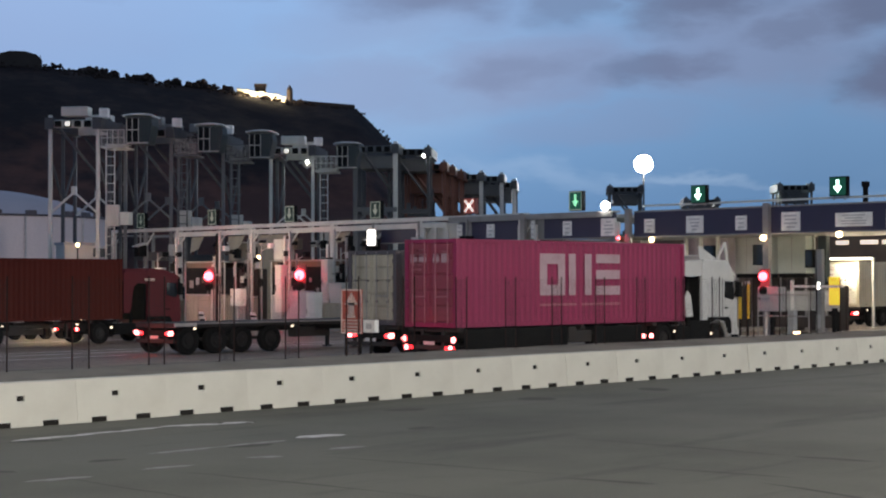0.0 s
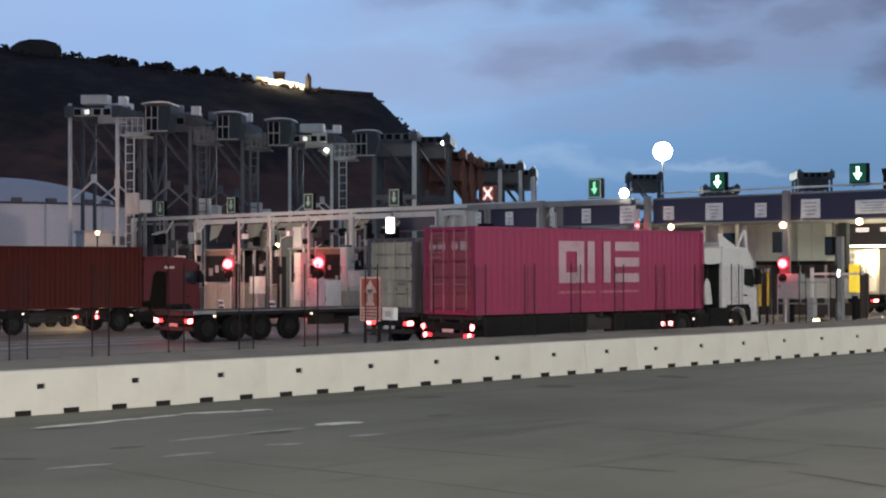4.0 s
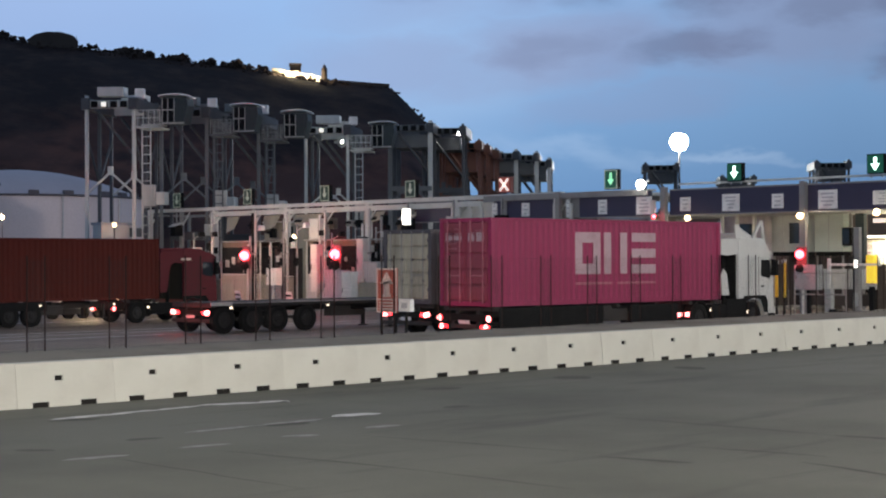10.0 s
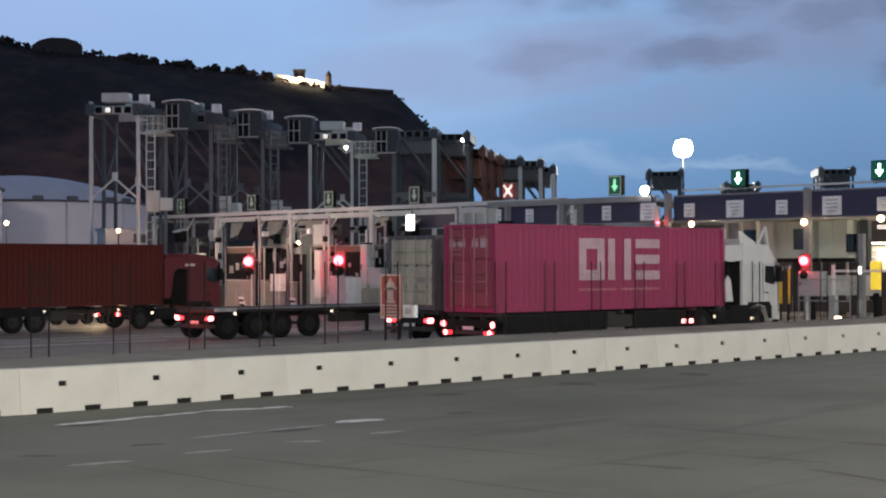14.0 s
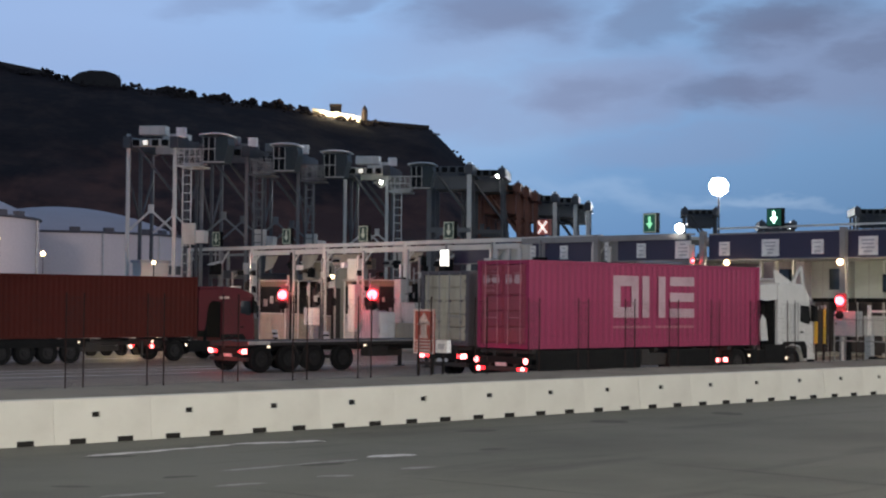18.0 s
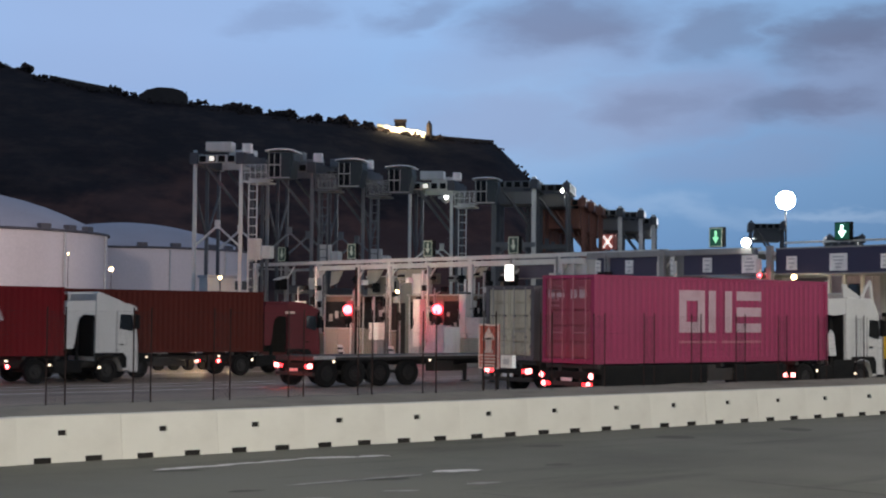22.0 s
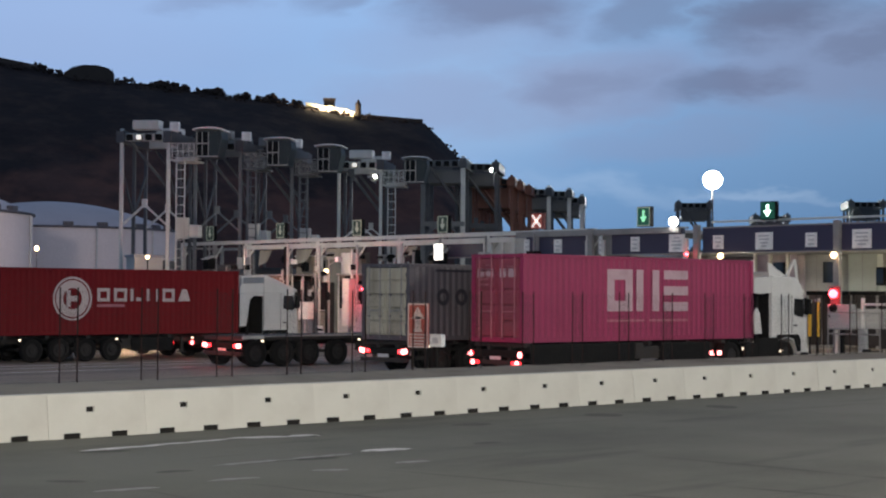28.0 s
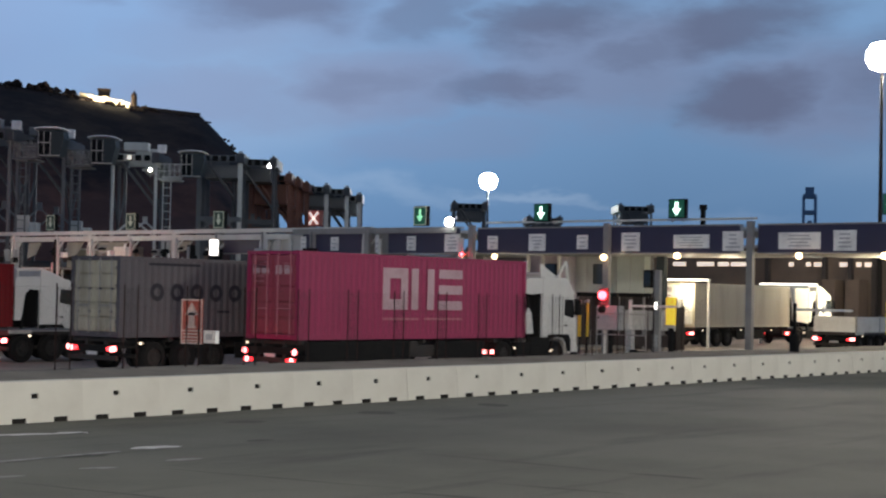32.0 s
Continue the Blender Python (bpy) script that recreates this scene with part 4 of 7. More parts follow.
def wheel_mesh(r=0.51, w=0.30):
    bm = B()
    prof = [(0.30, -w / 2), (r - 0.05, -w / 2), (r, -w / 2 + 0.05), (r, w / 2 - 0.05), (r - 0.05, w / 2), (0.30, w / 2)]
    seg = 28
    ring = [[bm.verts.new((p[0] * math.cos(2 * math.pi * i / seg), p[1], p[0] * math.sin(2 * math.pi * i / seg))) for p in prof] for i in range(seg)]
    for i in range(seg):
        for k in range(len(prof)):
            j, q = (i + 1) % seg, (k + 1) % len(prof)
            bm.faces.new((ring[i][k], ring[j][k], ring[j][q], ring[i][q]))
    tyre = mesh_of("tyre", bm, M_RUBBER)
    bm = B()
    rod(bm, (0, -w * 0.30, 0), (0, w * 0.30, 0), 0.302, seg=24)
    rod(bm, (0, -w * 0.44, 0), (0, -w * 0.30, 0), 0.12, 0.15, seg=12)
    for k in range(8):
        a = 2 * math.pi * k / 8
        rod(bm, (0.21 * math.cos(a), -w * 0.36, 0.21 * math.sin(a)), (0.21 * math.cos(a), -w * 0.29, 0.21 * math.sin(a)), 0.028, seg=6)
    return tyre, mesh_of("rim", bm, M_RIM)


TYRE, RIM = wheel_mesh()
WHEELS = {}


def add_wheel(v, x, y, z=0.51):
    o = new("wheel", TYRE)
    o.parent = v
    o.matrix_basis = pose(x, y, z, 0, 0, 0 if y < 0 else 180)
    part("rim", RIM, None, o)
    WHEELS.setdefault(v.name, []).append((o, x, y, z))


def lamp_box(name, v, x, y, z, sx, sy, sz, mat):
    o = part(name, box(B(), x - sx / 2, x + sx / 2, y - sy / 2, y + sy / 2, z - sz / 2, z + sz / 2, bevel=0.012), mat, v)
    if name in ("tail_lamp", "brake_lamp"):
        c = -1 if y < 0 else 1
        part("bulb", rod(B(), (x - sx / 2 - 0.012, y + c * sy * 0.14, z), (x - sx / 2 - 0.001, y + c * sy * 0.14, z), min(sy, sz) * 0.78, seg=12), G_BULB, o)


def build_trailer(label, axles, hot=False, frame_mat=None, deck=False, low=False, guard=True):
    """A skeletal container trailer, ground at z = 0."""
    fm = frame_mat or M_CHASSIS
    t = thing("container_trailer", label, "trailer", "container trailers")
    for s in (-1, 1):
        part("main_beam", box(B(), 0.1, 12.1, s * 0.48 - 0.07, s * 0.48 + 0.07, 0.78, 1.06), fm, t)
    for x in (0.25, 2.2, 4.2, 6.3, 8.4, 10.4, 11.9):
        part("cross_member", box(B(), x - 0.09, x + 0.09, -1.2, 1.2, 1.0, 1.12), fm, t)
    for x in (0.25, 11.9):
        for s in (-1, 1):
            part("twist_lock", box(B(), x - 0.1, x + 0.1, s * 1.13 - 0.08, s * 1.13 + 0.08, 1.122, 1.148), fm, t)
    if deck:
        part("deck_edge", box(B(), -0.02, 0.16, -1.24, 1.24, 0.98, 1.14), fm, t)
        # corner plate and top strip are pale: the lit deck edge in colour
        part("corner_plate", box(B(), -0.03, 0.95, -1.27, -1.22, 1.04, 1.17), M_LITEDGE, t)
        part("deck", box(B(), 0.02, 12.2, -1.20, 1.20, 1.06, 1.16), fm, t)
        part("side_rail", box(B(), 0.96, 12.2, -1.25, -1.201, 1.00, 1.11), M_CHASSIS, t)
        part("lit_strip", box(B(), 0.96, 12.2, -1.255, -1.201, 1.113, 1.165), M_GALVDARK, t, "pale strip painted as the lit deck edge")
    for x in axles:
        part("axle", rod(B(), (x, -1.1, 0.51), (x, 1.1, 0.51), 0.07), M_CHASSIS, t)
        for s in (-1, 1):
            add_wheel(t, x, s * 1.08)
        if not deck:
            bm = B()
            pts = [(x + 0.60 * math.cos(a), 0.51 + 0.60 * math.sin(a)) for a in np.linspace(0.5, math.pi - 0.5, 8)]
            pts += [(x + 0.57 * math.cos(a), 0.51 + 0.57 * math.sin(a)) for a in np.linspace(math.pi - 0.5, 0.5, 8)]
            prism(bm, [(px, min(pz, 1.04)) for px, pz in pts], -1.24, -0.90)
            part("mudguard", bm, M_BLACK, t)
    # rear frame with lamps
    part("bumper", box(B(), -0.06, 0.04, -1.2, 1.2, 0.42, 0.56, bevel=0.01), fm, t)
    part("lamp_board", box(B(), -0.03, 0.05, -1.2, 1.2, 0.66, 0.90), M_BLACK, t)
    for s in (-1, 1):
        part("bumper_arm", box(B(), 0.0, 0.12, s * 0.6 - 0.05, s * 0.6 + 0.05, 0.5, 0.8), fm, t)
        if low:
            lamp_box("tail_lamp", t, -0.07, s * 0.98, 0.48, 0.05, 0.42, 0.12, G_TAIL)
            lamp_box("brake_lamp", t, -0.06, s * 1.14, 0.76, 0.05, 0.16, 0.13, G_TAIL)
        else:
            lamp_box("tail_lamp", t, -0.06, s * 0.95, 0.78, 0.05, 0.42, 0.12, G_TAILHOT if hot else G_TAIL)
            lamp_box("brake_lamp", t, -0.06, s * 1.13, 0.80, 0.05, 0.12, 0.14, G_TAIL)
        for x in () if low else (0.9, 5.6, 9.6):
            lamp_box("marker_lamp", t, x, s * 1.235, 0.96, 0.11, 0.03, 0.08, G_MARKER)
    part("number_plate", box(B(), -0.07, -0.05, -0.26, 0.26, 0.58, 0.69), M_PANELGREY, t)
    # stores under the side, landing legs
    for s in (-1, 1):
        if low:
            part("side_panel", box(B(), 0.35, 5.43, s * 1.225 - 0.02, s * 1.225 + 0.02, 0.36, 1.10), M_BLACK, t)
            part("side_bracket", box(B(), 5.55, 5.95, s * 1.16 - 0.03, s * 1.16 + 0.03, 0.62, 1.08, bevel=0.02), M_CHASSIS, t)
            part("side_panel", box(B(), 6.93, 9.6, s * 1.20 - 0.02, s * 1.20 + 0.02, 0.40, 1.06), M_BLACK, t)
        elif guard and not deck:
            part("side_guard", box(B(), axles[-1] + 1.0, 8.6, s * 1.17 - 0.02, s * 1.17 + 0.02, 0.42, 0.98), M_BLACK, t)
        part("landing_leg", box(B(), 9.2, 9.32, s * 0.85 - 0.06, s * 0.85 + 0.06, 0.05 if deck else 0.35, 1.0), fm, t)
        part("leg_foot", box(B(), 9.1, 9.42, s * 0.85 - 0.12, s * 0.85 + 0.12, 0.0 if deck else 0.30, 0.049 if deck else 0.349), fm, t)
    part("tool_box", box(B(), 5.9 if deck else 5.6, 6.9, -1.12, -0.62, 0.52, 0.94, bevel=0.02), M_CHASSIS, t)
    part("spare_carrier", box(B(), 7.3, 8.2, -0.5, 0.5, 0.5, 0.76), M_CHASSIS, t)
    return t


def build_tractor(label, mat, high=True, lights=True, short=False):
    """A two-axle tractor; x counts from the container's rear end, so the cab ends at about 15.6."""
    t = thing("truck_tractor", label, "truck", "truck tractors")
    top = 3.88 if high else 3.62
    for s in (-1, 1):
        part("main_beam", box(B(), 9.9, 14.6, s * 0.42 - 0.05, s * 0.42 + 0.05, 0.62, 0.90), M_CHASSIS, t)
    for x, y in ((10.95, 1.05), (14.25, 1.08)):
        part("axle", rod(B(), (x, -1.0, 0.51), (x, 1.0, 0.51), 0.08), M_CHASSIS, t)
        for s in (-1, 1):
            add_wheel(t, x, s * y)
    bm = B()
    # cab outline from the side
    arch = [(14.98, 0.50), (14.92, 0.80), (14.72, 1.10), (14.25, 1.20), (13.80, 1.10), (13.66, 0.92)]
    if short:
        pts = [(13.32, 0.92), (13.32, 3.38), (13.44, 3.50), (14.86, 3.46), (15.22, 3.18), (15.36, 2.90), (15.46, 2.40), (15.52, 1.75), (15.60, 1.50), (15.64, 0.52)] + arch
    else:
        e = 3.88 if high else 3.62
        pts = [(13.68, 0.92), (13.68, e - 0.10), (13.80, e), (14.70, 3.56), (15.06, 3.40), (15.34, 3.34), (15.48, 3.18), (15.60, 2.70), (15.66, 2.00), (15.70, 1.60), (15.72, 0.52)] + arch
    prism(bm, pts, -1.23, 1.23)
    r = bmesh.ops.bevel(bm, geom=[e for e in bm.edges if abs(e.verts[0].co.y - e.verts[1].co.y) < 0.01], offset=0.07, segments=2, affect="EDGES", profile=0.6, clamp_overlap=True)
    cab = part("cab", bm, mat, t)
    up, fw = (0.0, 0.0) if short else (0.28, 0.10)
    part("windscreen", prism(B(), [(15.32 + fw, 2.82 + up), (15.46 + fw, 1.88 + up), (15.535 + fw, 1.88 + up), (15.41 + fw, 2.82 + up)], -1.06, 1.06), M_GLASS, cab)
    part("visor", prism(B(), [(15.18 + fw, 3.12 + up), (15.60 + fw, 2.94 + up), (15.62 + fw, 2.82 + up), (15.22 + fw, 2.98 + up)], -1.12, 1.12), mat, cab)
    for s in (-1, 1):
        y0, y1 = (-1.242, -1.225) if s < 0 else (1.225, 1.242)
        w0 = 14.72 if short else 14.80
        part("side_window", prism(B(), [(w0, 2.02 + up), (15.30 + fw, 1.90 + up), (15.40 + fw, 2.06 + up), (15.32 + fw, 2.62 + up), (w0 + 0.04, 2.64 + up)], y0, y1), M_DIMGLASS if short else M_GLASS, cab)
        part("door_handle", box(B(), w0, w0 + 0.2, y0 - 0.02, y1 + 0.02, 1.58, 1.64), M_BLACK, cab)
        part("door_seam", box(B(), w0 - 0.14, w0 - 0.128, y0 + 0.004 * s, y1 + 0.002 * s, 1.22, 2.76 + up), M_BLACK, cab)
        part("mirror", box(B(), 15.38 + fw, 15.56 + fw, s * 1.36 - 0.12, s * 1.36 + 0.12, 2.02 + up, 2.62 + up, bevel=0.04), M_BLACK, cab)
        part("mirror_arm", box(B(), 15.36 + fw, 15.42 + fw, min(s * 1.22, s * 1.40), max(s * 1.22, s * 1.40), 2.62 + up, 2.66 + up), M_BLACK, cab)
        # fairing behind the cab
        if short:
            part("side_fairing", prism(B(), [(12.26, 2.84), (12.26, 3.36), (12.34, 3.42), (13.30, 3.44), (13.30, 2.86), (12.7, 2.80)], s * 1.17 - 0.03, s * 1.17 + 0.03), mat, t)
            part("roof_fin", prism(B(), [(13.34, 3.46), (13.27, 3.98), (13.36, 3.99), (13.80, 3.78), (14.44, 3.50)], s * 1.06 - 0.03, s * 1.06 + 0.03), mat, t)
            bm = B()
            beam(bm, (14.56, s * 1.0, 3.49), (15.08, s * 1.0, 4.14), 0.07, 0.09)
            beam(bm, (15.08, s * 1.0, 4.14), (15.30, s * 1.0, 3.16), 0.07, 0.13)
            part("roof_bracket", bm, mat, t)
            part("tank_fairing", prism(B(), [(12.42, 1.30), (12.36, 2.05), (12.52, 2.28), (12.70, 2.10), (12.84, 1.30)], s * 1.10 - 0.03, s * 1.10 + 0.03), mat, t)
            for x in (9.75, 10.18):
                lamp_box("side_lamp", t, x, s * 1.20, 0.64, 0.20, 0.04, 0.15, G_BULB)
        else:
            part("side_fairing", prism(B(), [(12.28, 1.45), (12.28, 3.36), (12.40, 3.46), (13.66, 3.50), (13.66, 2.86), (13.10, 2.90), (12.88, 2.72), (12.80, 2.40), (12.70, 1.70), (12.62, 1.45)], s * 1.18 - 0.03, s * 1.18 + 0.03), mat, t)
            part("spoiler_rail", prism(B(), [(12.40, top - 0.12), (12.40, top - 0.04), (13.66, top - 0.01), (13.66, top - 0.10)], s * 1.08 - 0.03, s * 1.08 + 0.03), mat, t)
            part("spoiler_strut", box(B(), 12.42, 12.50, s * 1.10 - 0.03, s * 1.10 + 0.03, 3.47, top - 0.12), mat, t)
        part("headlamp", box(B(), 15.60, 15.675, s * 0.92 - 0.2, s * 0.92 + 0.2, 0.82, 0.98), G_SOFTWARM if lights else M_GLASS, cab)
        part("step", box(B(), 13.66, 13.9, s * 1.15 - 0.07, s * 1.15 + 0.07, 0.40, 0.48), M_BLACK, t)
        part("fuel_tank", box(B(), 11.75, 13.05, s * 0.95 - 0.28, s * 0.95 + 0.28, 0.42, 0.96, bevel=0.06), M_BLACK, t)
        part("rear_mudguard", prism(B(), [(10.95 + 0.62 * math.cos(a), 0.51 + 0.62 * math.sin(a)) for a in np.linspace(0.2, math.pi - 0.2, 9)] + [(10.95 + 0.58 * math.cos(a), 0.51 + 0.58 * math.sin(a)) for a in np.linspace(math.pi - 0.2, 0.2, 9)], s * 1.05 - 0.17, s * 1.05 + 0.17), M_BLACK, t)
        lamp_box("marker_lamp", t, 13.84, s * 1.262, 0.64, 0.14, 0.03, 0.10, G_MARKER)
        lamp_box("marker_lamp", t, 11.54, s * 1.245, 0.77, 0.12, 0.03, 0.10, G_MARKER)
        lamp_box("tail_lamp", t, 9.84, s * 0.85, 0.72, 0.05, 0.32, 0.13, G_TAIL)
    for s in (-1, 1):
        part("wheel_arch", prism(B(), [(13.62, 0.60), (13.62, 1.26), (15.00, 1.26), (15.16, 1.05), (15.16, 0.60), (14.95, 0.60), (14.72, 1.08), (14.25, 1.18), (13.80, 1.06)], s * 1.24 - 0.012, s * 1.24 + 0.012), M_BLACK, t)
    if short:
        for s in (-1, 1):
            part("lower_skirt", box(B(), 12.5, 13.62, s * 1.23 - 0.02, s * 1.23 + 0.02, 0.42, 1.16, bevel=0.01), M_BLACK, t)
            part("cab_skirt", prism(B(), [(15.17, 0.40), (15.17, 0.56), (15.62, 0.56), (15.64, 0.42)], s * 1.24 - 0.012, s * 1.24 + 0.012), M_BLACK, t)
        part("roof_spoiler", prism(B(), [(13.42, 3.50), (13.36, 3.62), (13.42, 3.66), (14.3, 3.50)], -1.02, 1.02), mat, t)
    else:
        part("fairing_bridge", box(B(), 12.42, 12.50, -1.04, 1.04, top - 0.10, top - 0.03), mat, t)
    part("back_wall_shade", box(B(), 13.24 if short else 13.60, 13.315 if short else 13.675, -1.1, 1.1, 1.1, 3.0), M_BLACK, t)
    part("exhaust", rod(B(), (13.05, -0.7, 0.9), (13.05, -0.7, 2.9), 0.09), M_BLACK, t)
    part("air_tank", rod(B(), (13.05, -0.1, 1.3), (13.05, 0.5, 1.3), 0.12), M_BLACK, t)
    part("grille", box(B(), 15.64, 15.69, -0.8, 0.8, 1.05, 1.55), M_BLACK, cab)
    part("bumper", box(B(), 15.30, 15.72, -1.22, 1.22, 0.42, 0.78, bevel=0.05), mat, t)
    part("fifth_wheel", box(B(), 10.5, 11.4, -0.45, 0.45, 0.9, 1.02), M_CHASSIS, t)
    return t


def mark(c, name, pts_list, y, mat, label=""):
    """Plain painted shapes on the near side wall, each an outline in x and z."""
    for pts in pts_list:
        part(name, prism(B(), pts, y - 0.012, y), mat, c, label)


def rect(x0, x1, z0, z1):
    return [(x0, z0), (x1, z0), (x1, z1), (x0, z1)]


def ring_bars(x0, x1, z0, z1, w):
    return [rect(x0, x0 + w, z0, z1), rect(x1 - w, x1, z0, z1), rect(x0 + w, x1 - w, z0, z0 + w), rect(x0 + w, x1 - w, z1 - w, z1)]


SIDE = -1.2045


def ring_emblem(c, cx, cz, r0, r1, mat=None, label="pale painted ring"):
    bm = B()
    seg = 40
    lo = [[bm.verts.new((cx + r * math.cos(2 * math.pi * i / seg), SIDE - d, cz + r * math.sin(2 * math.pi * i / seg))) for r, d in ((r0, 0.0), (r0, 0.012), (r1, 0.012), (r1, 0.0))] for i in range(seg)]
    for i in range(seg):
        j = (i + 1) % seg
        for k in range(4):
            bm.faces.new((lo[i][k], lo[j][k], lo[j][(k + 1) % 4], lo[i][(k + 1) % 4]))
    part("emblem_ring", bm, mat or M_MARK, c, label)


# magenta box: a square ring, a block and three bars in pale paint
magenta_box = build_container("magenta_container", 12.19, 2.90, M_MAGENTA, M_ROSE, "magenta high-cube shipping container with pale block emblem")
x0, z0, z1 = 4.05, 1.02, 2.46
mark(magenta_box, "emblem_bar", ring_bars(x0, x0 + 1.30, z0, z1, 0.36), SIDE, M_MARK)
mark(magenta_box, "emblem_bar", [rect(x0 + 1.50, x0 + 1.86, z0, z1), rect(x0 + 2.36, x0 + 2.72, z0, z1)], SIDE, M_MARK)
mark(magenta_box, "emblem_bar", [rect(x0 + 2.98, x0 + 4.30, z, z + 0.32) for z in (z0, z0 + 0.56, z1 - 0.32)], SIDE, M_MARK)
mark(magenta_box, "print_bar", [rect(x0, x0 + 1.9, 0.66, 0.74), rect(x0 + 2.2, x0 + 4.3, 0.66, 0.74)], SIDE, M_DULLMARK)
for y, l in ((0.18, 0.36), (0.62, 0.32), (-0.86, 0.34), (-0.42, 0.30)):
    part("door_mark", box(B(), 0.004, 0.0115, y, y + l, 2.12, 2.42), M_MARK, magenta_box)
magenta_trailer = build_trailer("dark container trailer with low red tail lamps", (1.5, 2.8, 4.1), low=True)
magenta_tractor = build_tractor("white short-cab truck tractor with a roof spoiler", M_CAB, high=False, lights=False, short=True)

# grey box that backs out: dark blocks for its print
grey_box = build_container("grey_container", 12.19, 2.59, M_GREY, M_GREYDOOR, "grey-blue shipping container with weathered grey-green doors", M_GREY)
for k in range(5):
    x = 1.25 + 0.86 * k
    ring_emblem(grey_box, x + 0.30, 1.46, 0.14, 0.29, M_DARKMARK, "dark painted ring")
mark(grey_box, "print_bar", [rect(1.2, 3.4, 2.32, 2.40), rect(4.2, 4.8, 0.80, 0.88)], SIDE, M_DARKMARK)
grey_trailer = build_trailer("dark container trailer with bright tail lamps", (1.5, 2.8, 4.1), hot=True)
grey_tractor = build_tractor("white truck tractor coupled to the grey box", M_CAB, high=False, lights=False, short=True)

# empty trailer
empty_trailer = build_trailer("empty four-axle container trailer with dark wheels", (0.62, 1.92, 3.14, 4.55), hot=True, deck=True)

# red box that drives in: ring emblem and six plain blocks
red_box = build_container("red_container", 12.19, 2.90, M_RED, M_RED, "red shipping container with a pale ring emblem")


ring_emblem(red_box, 3.40, 1.58, 0.86, 0.95, M_PALEMARK)
ring_emblem(red_box, 3.40, 1.58, 0.46, 0.80, M_PALEMARK)
mark(red_box, "emblem_block", [rect(3.10, 3.70, 1.46, 1.70), rect(3.10, 3.30, 1.70, 1.95), rect(3.10, 3.30, 1.21, 1.46)], SIDE, M_PALEMARK)
for k in range(6):
    x = 4.62 + 0.84 * k
    shapes = [ring_bars(x, x + 0.62, 1.46, 2.04, 0.14), ring_bars(x, x + 0.66, 1.46, 2.04, 0.14), [rect(x, x + 0.15, 1.48, 2.02), rect(x + 0.3, x + 0.58, 1.48, 1.64)],
              [rect(x, x + 0.14, 1.48, 2.02), rect(x + 0.50, x + 0.64, 1.48, 2.02)], ring_bars(x, x + 0.64, 1.46, 2.04, 0.14),
              [[(x, 1.48), (x + 0.66, 1.48), (x + 0.45, 2.02), (x + 0.21, 2.02)]]][k]
    mark(red_box, "print_block", shapes, SIDE, M_PALEMARK)
mark(red_box, "print_bar", [rect(4.62, 6.0, 1.22, 1.34)], SIDE, M_DULLMARK)
red_trailer = build_trailer("dark container trailer under the red box", (1.5, 2.8, 4.1, 5.4))
red_tractor = build_tractor("white high-roof truck tractor with a tall rear fairing", M_CAB)

# rust-red box that waits
rust_box = build_container("rust_red_container", 12.19, 2.90, M_RUST, M_RUST, "rust-red shipping container on a waiting truck")
rust_trailer = build_trailer("dark four-axle container trailer under the rust-red box", (1.7, 2.87, 4.04, 5.2), guard=False)
for s_ in (-1, 1):
    part("wheel_skirt", box(B(), 1.0, 5.95, s_ * 1.235 - 0.012, s_ * 1.235 + 0.012, 0.74, 1.13), M_BLACK, rust_trailer)
rust_tractor = build_tractor("dark red truck tractor in the queue", M_CABRED, high=False)
part("logo_bar", box(B(), 13.5, 14.1, -1.245, -1.232, 3.0, 3.12), M_SIGNPALE, rust_tractor)

# trucks beyond the gate
beige_box = build_container("beige_container", 12.19, 2.59, M_BEIGE, M_WHITEBOX, "beige shipping container lit by the gate lamps")
beige_trailer = build_trailer("dark trailer under the beige container", (1.5, 2.8, 4.1))
beige_tractor = build_tractor("white truck tractor lit brightly beyond the gate", M_CAB)
for s_ in (-1, 1):
    part("side_fairing", prism(B(), [(10.0, 1.55), (9.75, 3.45), (9.95, 3.62), (12.24, 3.66), (12.24, 1.35)], s_ * 1.17 - 0.03, s_ * 1.17 + 0.03), M_CAB, beige_tractor)
part("roof_panel", box(B(), 9.95, 12.24, -1.13, 1.13, 3.60, 3.655), M_CAB, beige_tractor)
far_trailer = build_trailer("flat trailer with pale drop sides beyond the gate", (0.7, 2.0, 3.3), deck=True)
for k in range(4):
    part("drop_side", box(B(), 0.1 + 3.0 * k, 3.05 + 3.0 * k, -1.24, -1.20, 1.17, 2.0, bevel=0.012), M_WHITEBOX, far_trailer)
    part("stanchion", box(B(), 0.02 + 3.0 * k, 0.095 + 3.0 * k, -1.26, -1.19, 1.17, 2.05), M_GALVDARK, far_trailer)
part("tail_board", box(B(), 0.0, 0.04, -1.18, 1.2, 1.17, 2.0), M_WHITEBOX, far_trailer)


def place_truck(x, y_near, heading, *obs):
    """Rear near corner at x, y_near."""
    c = Vector((x, y_near, 0)) + Matrix.Rotation(radians(heading), 3, "Z") @ Vector((0, 1.219, 0))
    for ob in obs:
        lift = 1.15 if "container" in ob.name and "trailer" not in ob.name else 0.0
        ob.matrix_basis = pose(c.x, c.y, yard(y_near) + lift + 0.013, 0, 0, heading)


place_truck(36.85, 35.5, -1.0, magenta_box, magenta_trailer, magenta_tractor)
place_truck(34.62, 47.7, 0, empty_trailer)
place_truck(31.5, 64.0, 2.0, rust_box, rust_trailer, rust_tractor)
place_truck(81.2, 46.3, 0, beige_box, beige_trailer)
place_truck(83.9, 46.3, 0, beige_tractor)
place_truck(80.0, 35.8, 0, far_trailer)

